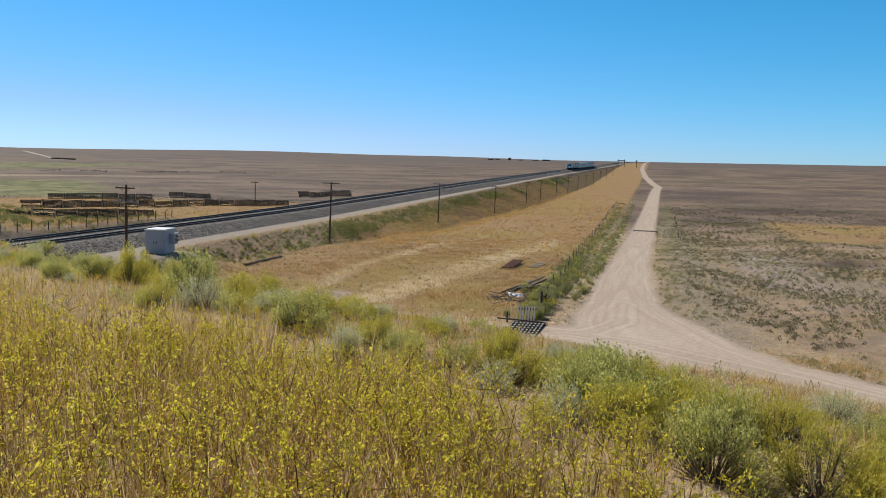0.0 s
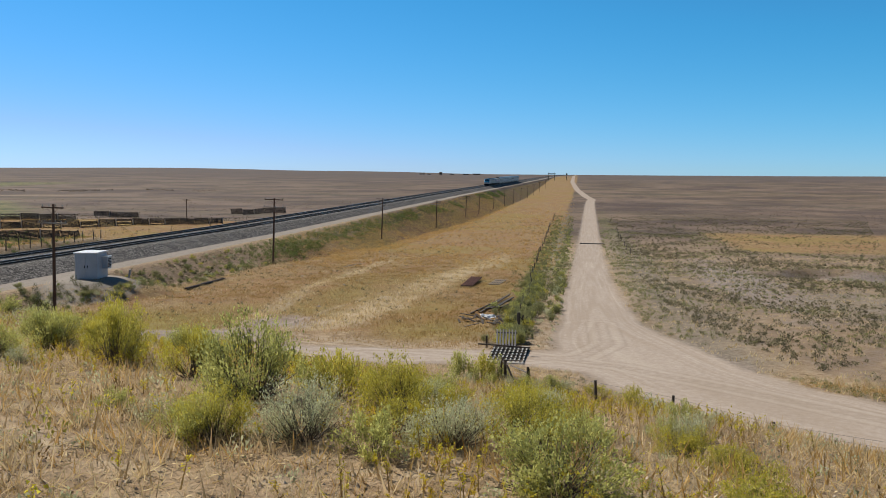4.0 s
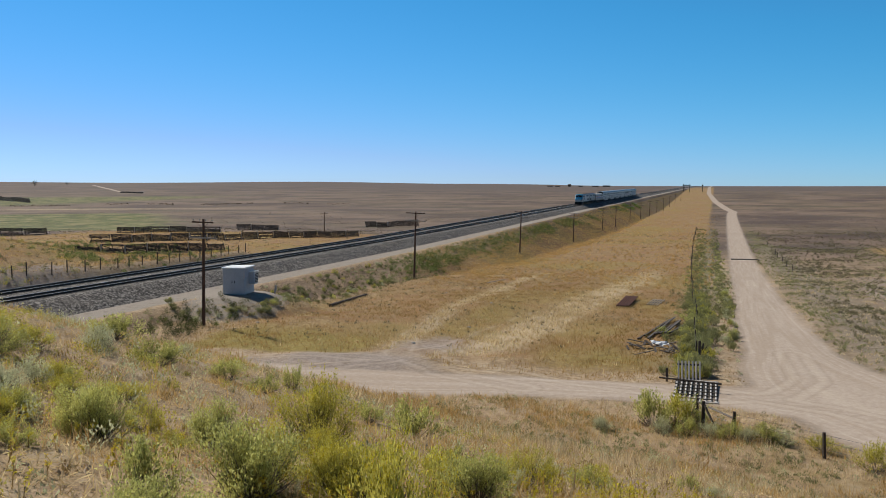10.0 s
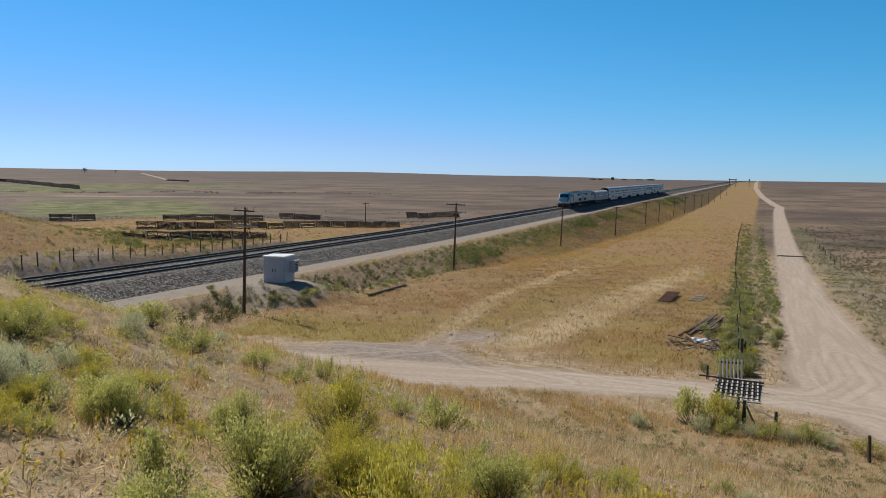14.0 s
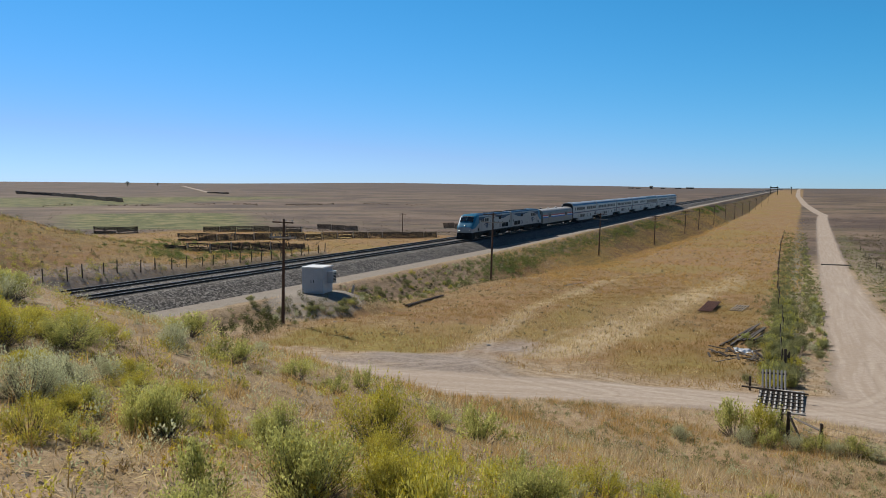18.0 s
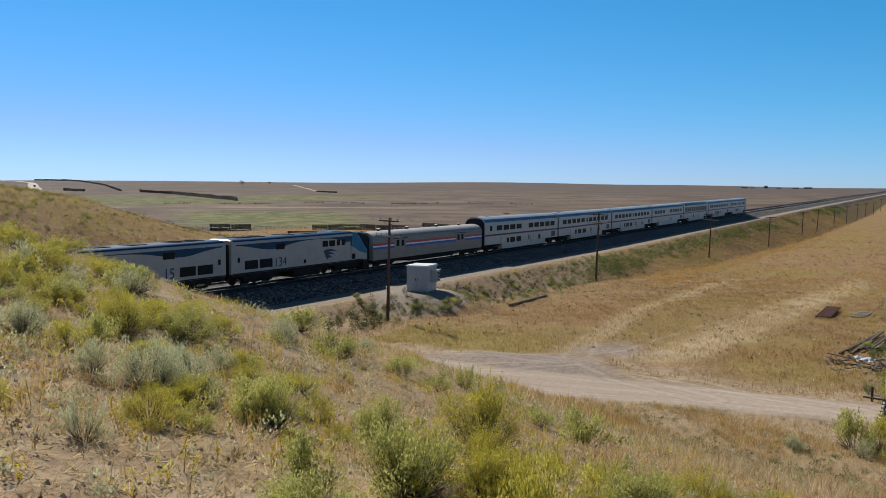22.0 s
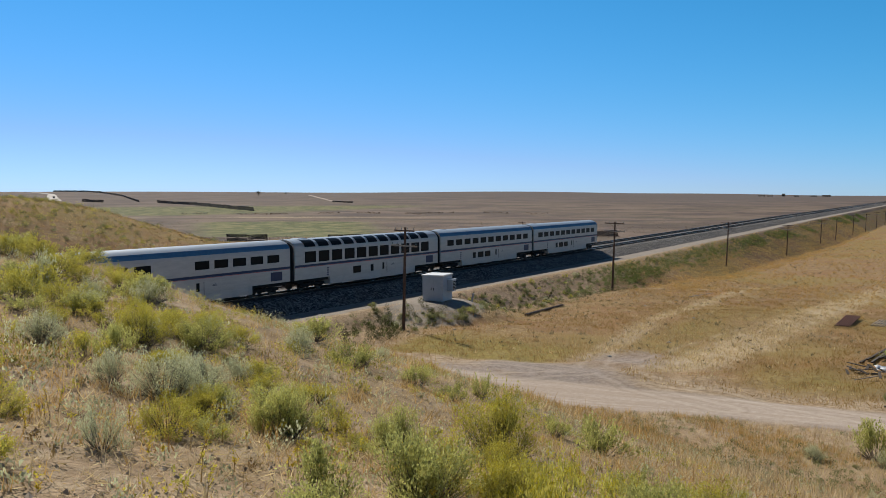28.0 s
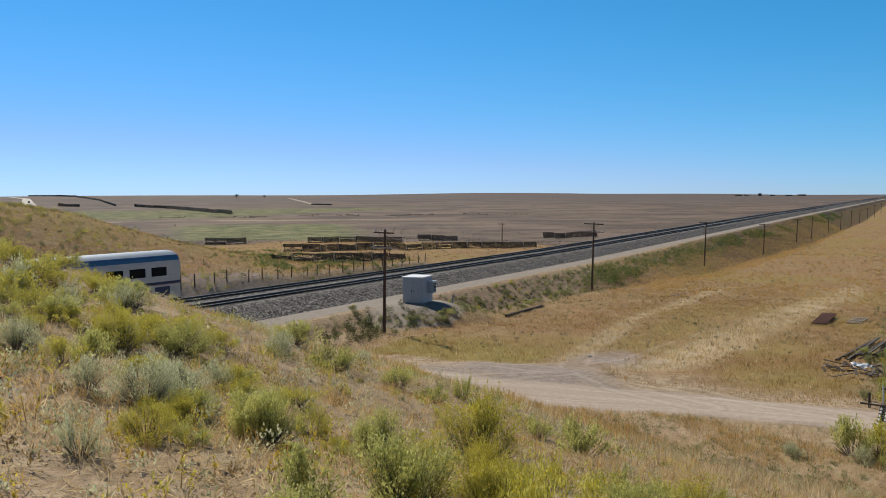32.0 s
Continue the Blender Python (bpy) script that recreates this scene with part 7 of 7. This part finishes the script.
def scrap():
    rng = random.Random(5)
    # long boards leaning in a heap beside the fence
    for k in range(7):
        x = 48.7 + 0.36 * k
        a = (x, 63.0 + rng.uniform(-0.8, 0.8) + 0.55 * k, 0)
        b = (x + 1.5 - 0.08 * k + rng.uniform(-0.25, 0.25), 74.5 + rng.uniform(-2.0, 2.5), 0)
        dark = k % 3 != 2
        plank("timber", (a[0], a[1], H(*a[:2]) + 0.10 + 0.04 * k), (b[0], b[1], H(*b[:2]) + 0.18 + 0.10 * (k % 3)), 0.15, 0.10, M_POST if dark else M_PLANK, "dark weathered timber lying in dry grass" if dark else "grey weathered timber lying in dry grass", group="timbers by the fence")
    # broken boards
    for k in range(24):
        x, y, a = 50.2 + rng.uniform(-1.9, 1.7), 58.4 + rng.uniform(-1.3, 1.5), rng.uniform(0, 3.14)
        L = rng.uniform(0.6, 2.0)
        z = H(x, y) + 0.06 + 0.05 * (k % 6)
        m = (M_PLANK, M_POST, M_POST, M_PLANK)[k % 4]
        plank("broken_board", (x, y, z), (x + L * math.cos(a), y + 0.8 * L * math.sin(a), z + rng.uniform(-0.02, 0.32)), rng.uniform(0.1, 0.22), 0.04, m, ("grey", "dark", "blackened", "weathered grey")[k % 4] + " broken board in a scrap heap", group="scrap heap")
    heap = thing("scrap_sheet", "crumpled white and grey sheet scrap on the heap", "scrap", m=pose(50.5, 59.6, H(50.5, 59.6) + 0.42, 14, 4, 20))
    g = Geo()
    n = 7
    verts = [((i - 3) * 0.2, (j - 3) * 0.13, 0.10 * math.sin(i * 1.7) * math.cos(j * 1.3) + 0.05 * rng.random()) for j in range(n) for i in range(n)]
    g.add(verts, [(j * n + i, j * n + i + 1, j * n + n + i + 1, j * n + n + i) for j in range(n - 1) for i in range(n - 1)])
    part("sheet", g, M_WHITE, heap)
    # rusted corrugated sheet lying in the field
    sh = thing("corrugated_sheet", "rusted corrugated iron sheet lying in the field", "sheet metal", m=pose(45.3, 90.0, H(45.3, 90) + 0.22, 3, 0, -4))
    for k in range(7):
        x = -0.60 + 1.2 * k / 6
        part("rib", Geo().box(x - 0.06, x + 0.06, -2.9, 2.9, 0, 0.06, 0.02), M_RUST, sh)
    part("sheet", Geo().box(-0.68, 0.68, -2.95, 2.95, -0.03, 0.002, 0.002), M_DARK, sh)
    pl = thing("pale_pallet", "bleached slatted pallet lying in the grass", "pallet", m=pose(48.2, 90.5, H(48.2, 90.5) + 0.1, 2, 0, -8))
    for k in range(5):
        x = -0.55 + 1.1 * k / 4
        part("slat", Geo().box(x - 0.05, x + 0.05, -1.8, 1.8, 0.1, 0.14, 0.01), M_PALE, pl)
    for y in (-1.5, 0, 1.5):
        part("runner", Geo().box(-0.65, 0.65, y - 0.08, y + 0.08, -0.02, 0.1, 0.01), M_PALE, pl)
    # fallen pole on the bank
    a, b = (17.6, 75.5), (16.4, 87.5)
    log = part("fallen_pole", Geo().tube([(*a, H(*a) + 0.16), ((a[0] + b[0]) / 2 + 0.1, 81.4, H(17, 81.4) + 0.2), (*b, H(*b) + 0.14)], [0.17, 0.15, 0.12], 9), M_POST, None, smooth=True)
    tagged(log, "dark fallen pole lying on the grassy bank", "log")
    a, b = (25.6, 106.0), (27.4, 110.5)
    tagged(part("bleached_stick", Geo().tube([(*a, H(*a) + 0.06), (*b, H(*b) + 0.35)], [0.06, 0.03], 6), M_PALE, None), "bleached branch lying in yellow grass", "branch")
    for k in range(9):
        x, y = 30 + rng.uniform(-12, 16), 60 + rng.uniform(-4, 40)
        r = rng.uniform(0.08, 0.2)
        rock = part("stone", Geo().loft([[(r * math.cos(a) * q * rng.uniform(0.8, 1.2), r * math.sin(a) * q * 0.8, zz * r) for a in np.linspace(0, 2 * math.pi, 8)[:-1]] for q, zz in ((0.7, -0.3), (1.0, 0.1), (0.75, 0.5), (0.3, 0.7))]), M_CONC, None, m=pose(x, y, H(x, y)))
        tagged(rock, "pale stone lying in yellow grass", "stone", "stones in the field")


scrap()


# second cattle guard down the road
cg = thing("cattle_guard", "dark narrow cattle guard across the far road", "cattle guard", m=pose(60.0, 182, H(60, 182) + 0.05))
for k in range(6):
    part("bar", Geo().tube([(-2.5, -0.9 + 0.36 * k, 0.04), (2.5, -0.9 + 0.36 * k, 0.04)], 0.045, 6), M_PLANK, cg)
for x in (-2.55, 2.55):
    part("end_beam", Geo().box(x - 0.1, x + 0.1, -1.1, 1.1, -0.05, 0.14, 0.02), M_PLANK, cg)


# ---- snow fences and far things ----
M_FENCE = simple("old_snow_fence_boards", (0.036, 0.028, 0.022), (0.13, 0.10, 0.08), 2, 0.95, stretch=(1, 1, 5), bumps=0.3, var=0.5)


def snow_fence(xa, ya, xb, yb, tall, panels, label, rails=7, seed=1):
    """Board panels on A-frames, some slumped."""
    th = thing("snow_fence", label, "snow fence", "snow fences on the plain")
    rng = random.Random(seed)
    for k in range(panels):
        f0, f1 = (k + 0.01) / panels, (k + 0.99) / panels
        p, q = (xa + (xb - xa) * f0, ya + (yb - ya) * f0), (xa + (xb - xa) * f1, ya + (yb - ya) * f1)
        z0, z1 = H(*p), H(*q)
        t = tall * (rng.uniform(0.86, 1.05) if rails < 7 or rng.random() < 0.94 else rng.uniform(0.55, 0.8))
        slump = rng.uniform(-0.3, 0.1) if rails == 7 and rng.random() < 0.25 else 0.0
        g, loose = Geo(), rails == 7
        dx, dy = (q[1] - p[1]), -(q[0] - p[0])
        s = 0.28 * t / max(math.hypot(dx, dy), 0.1)
        for r in range(rails):
            if rng.random() < 0.09 and rails == 7:
                continue
            f = (r + 0.6) / rails
            a = (p[0] - dx * s * f, p[1] - dy * s * f, z0 + t * f)
            b = (q[0] - dx * s * f, q[1] - dy * s * f, z1 + t * f + slump * f)
            h = t / rails * (0.40 if rails == 7 else 0.47)
            tri = Geo() if loose else g
            tri.add([(a[0], a[1], a[2] - h), (b[0], b[1], b[2] - h), (b[0], b[1], b[2] + h), (a[0], a[1], a[2] + h), (a[0] + dx * 0.004, a[1] + dy * 0.004, a[2] - h), (b[0] + dx * 0.004, b[1] + dy * 0.004, b[2] - h), (b[0] + dx * 0.004, b[1] + dy * 0.004, b[2] + h), (a[0] + dx * 0.004, a[1] + dy * 0.004, a[2] + h)], [(0, 1, 2, 3), (7, 6, 5, 4), (3, 2, 6, 7), (0, 4, 5, 1)])
            if loose:
                part("board", tri, M_FENCE, th)
        if not loose:
            tagged(part("board_panel", g, M_FENCE, th), kind="stuff")
        if loose:
            # crossed braces on the face of the panel
            for up in (0, 1):
                a = (p[0] - dx * s * (0.1 + 0.8 * up) + dx * 0.02, p[1] - dy * s * (0.1 + 0.8 * up) + dy * 0.02, z0 + t * (0.12 + 0.8 * up))
                b = (q[0] - dx * s * (0.9 - 0.8 * up) + dx * 0.02, q[1] - dy * s * (0.9 - 0.8 * up) + dy * 0.02, z1 + t * (0.92 - 0.8 * up))
                part("brace", Geo().tube([a, b], 0.06, 4), M_FENCE, th)
        if loose and rng.random() < 0.7:
            part("post", Geo().box(q[0] - 0.09, q[0] + 0.09, q[1] - 0.09, q[1] + 0.09, z1 - 0.3, z1 + tall * rng.uniform(0.85, 1.12), 0.02), M_PALE, th, "pale weathered post between panels")
        for f in (0.06, 0.5, 0.94):
            x, y = p[0] + (q[0] - p[0]) * f, p[1] + (q[1] - p[1]) * f
            z = H(x, y)
            part("leg", Geo().tube([(x + dx * s * 0.8, y + dy * s * 0.8, z - 0.1), (x - dx * s, y - dy * s, z + t)], 0.07, 5), M_FENCE, th)
    return th


snow_fence(-39.8, 105.4, -33.4, 137.0, 1.6, 7, "old dark board snow fence with slumped panels", seed=2)
snow_fence(-69, 142.4, -36.6, 206.6, 1.75, 16, "long dark board snow fence on the flat", seed=3)
snow_fence(-106, 196, -84, 214, 1.9, 6, "dark board snow fence behind others", seed=4)
snow_fence(-121.3, 170, -115.9, 181, 2.0, 2, "short dark snow fence near the meadow", seed=5)
snow_fence(-92, 236, -86, 252, 2.0, 3, "short snow fence in yellow grass", seed=6)
snow_fence(-74.6, 300, -63, 328, 2.4, 5, "broken snow fence far along the flat", seed=8)
snow_fence(-484, 556, -702, 677, 3.7, 20, "very long dark snow fence on the far plain", rails=5, seed=9)
snow_fence(-702, 677, -797, 710, 3.4, 9, "end of a very long snow fence on the far plain", rails=5, seed=12)
snow_fence(-833, 712, -1099, 894, 3.2, 20, "distant dark snow fence climbing the plain", rails=4, seed=10)
snow_fence(-1099, 894, -1321, 1024, 3.2, 15, "distant dark snow fence below the skyline", rails=4, seed=13)
snow_fence(-1321, 1024, -1750, 1305, 3.6, 24, "dark snow fence reaching the skyline", rails=4, seed=14)
snow_fence(-898, 675, -859, 678, 3.6, 3, "short dark snow fence far on the plain", rails=4, seed=15)
snow_fence(-1750, 1305, -2110, 1446, 4.0, 20, "dark snow fence along the skyline", rails=4, seed=17)
snow_fence(-643, 862, -597, 847, 1.8, 4, "short dark snow fence beside the far road", rails=4, seed=16)
telegraph_pole(-50, 213, 6.2, 0.5, [(0.3, 2.4, 4)], "lone brown pole beside the snow fence")

# pale roads climbing to the skyline
M_FARROAD = simple("pale_far_road", (0.40, 0.36, 0.31), (0.54, 0.50, 0.44), 0.05, 0.95, bumps=0.0)


M_FARTRACK = simple("dusty_far_track", (0.26, 0.20, 0.155), (0.36, 0.285, 0.22), 0.05, 0.95, bumps=0.0)


def far_track(points, label, mat=M_FARROAD):
    """A slightly raised pale road along the points: across, along, half width."""
    g, ring = Geo(), []
    for (xa, ya, wa), (xb, yb, wb) in zip(points, points[1:]):
        n = max(2, int(math.hypot(xb - xa, yb - ya) / 40))
        ring += [(xa + (xb - xa) * k / n, ya + (yb - ya) * k / n, wa + (wb - wa) * k / n) for k in range(n)]
    ring.append(points[-1])
    g.loft([[(x + 0.5 * w * s, y + 0.85 * w * s, H(x + 0.5 * w * s, y + 0.85 * w * s) + 0.5 + dz) for s, dz in ((-1, -1.0), (-1, 0), (1, 0), (1, -1.0))] for x, y, w in ring])
    tagged(part("far_road", g, mat, None), label, "road", kind="structure")


far_track([(-1700, 1075, 4), (-1416, 949, 4.5), (-1277, 885, 5), (-1195, 832, 7), (-1120, 782, 7.5), (-950, 674, 7)], "pale dirt road far across the plain")
far_track([(-987, 1220, 3), (-705, 932, 3), (-640, 866, 3.5)], "dusty dirt road below the skyline", M_FARTRACK)
hut = thing("far_hut", "small dark hut standing on the pale far road", "hut", m=pose(-1050, 738, H(-1050, 738) + 0.4, 0, 0, 55))
part("wall", Geo().box(-1.3, 1.3, -1.3, 1.3, 0, 2.2, 0.05), M_DARK, hut)
part("roof", Geo().loft([[(-1.5, -1.5, 2.15), (-1.5, 1.5, 2.15), (-1.5, 0, 2.9)], [(1.5, -1.5, 2.15), (1.5, 1.5, 2.15), (1.5, 0, 2.9)]]), M_DARK, hut)

# things on the skyline
M_FAR = simple("far_dark_foliage", (0.03, 0.033, 0.02), (0.07, 0.07, 0.045), 1, 0.95)
for x, y, s in ((-1020, 1120, 0.9), (-1050, 1226, 0.55)):
    tree = thing("far_tree", "small dark tree on the far skyline", "tree", m=pose(x, y, H(x, y)))
    part("trunk", Geo().tube([(0, 0, -0.5), (0.2, 0, 3 * s), (0, 0, 6 * s)], [0.5 * s, 0.4 * s, 0.15 * s], 6), M_FAR, tree)
    rng2 = np.random.default_rng(int(abs(x)))
    c = np.array([0, 0, 6.5 * s]) + rng2.normal(size=(260, 3)) * np.array([2.2, 2.2, 1.7]) * s
    part("crown", tri_mesh("crown", leaves(rng2, c, unit(rng2.normal(size=c.shape)), np.full(260, 1.3 * s), np.full(260, 0.9 * s)), rng2.random(260)), M_FAR, tree)

for x, w, h in ((-352, 14, 3.2), (-333, 11, 2.8), (-302, 6, 6.8), (-273, 10, 3.0), (-236, 15, 3.0), (-208, 18, 3.6)):
    shed = thing("ranch_shed", "dark tall ranch building on the skyline" if h > 8 else "low dark ranch shed on the skyline", "shed", "ranch sheds on the skyline", pose(x, 2150, H(x, 2150) - 0.3))
    part("wall", Geo().box(-w / 2, w / 2, -5, 5, 0, h * 0.72, 0.1), M_FENCE, shed)
    part("roof", Geo().loft([[(-w / 2 - 0.4, -5.4, h * 0.7), (-w / 2 - 0.4, 5.4, h * 0.7), (-w / 2 - 0.4, 0, h)], [(w / 2 + 0.4, -5.4, h * 0.7), (w / 2 + 0.4, 5.4, h * 0.7), (w / 2 + 0.4, 0, h)]]), M_FENCE, shed)
gantry = thing("signal_gantry", "far signal gantry across the tracks", "signal gantry", m=pose(16, 1200, H(16, 1200)))
for x in (-4.2, 4.2):
    part("mast", Geo().tube([(x, 0, -0.5), (x, 0, 11)], 0.45, 6), M_FAR, gantry)
part("crossbar", Geo().box(-5.2, 5.2, -0.3, 0.3, 8.6, 9.8, 0.05), M_FAR, gantry)
mast = thing("signal_mast", "thin far signal mast beside the track", "signal mast", m=pose(37, 1200, H(37, 1200)))
part("mast", Geo().tube([(0, 0, -0.5), (0, 0, 10)], 0.4, 6), M_FAR, mast)
part("head", Geo().box(-0.9, 0.9, -0.3, 0.3, 8.0, 10.0, 0.1), M_FAR, mast)


def motions():
    for th, length, start in CARS:
        rows = []
        for t in range(0, 33):
            y0 = nose_at(t) + start
            z0, z1 = float(track_z(y0)), float(track_z(y0 + length))
            rows.append((t, pose(0, y0, z0, math.degrees(math.atan2(z1 - z0, length)), 0, 0)))
        walk(th, rows)


motions()
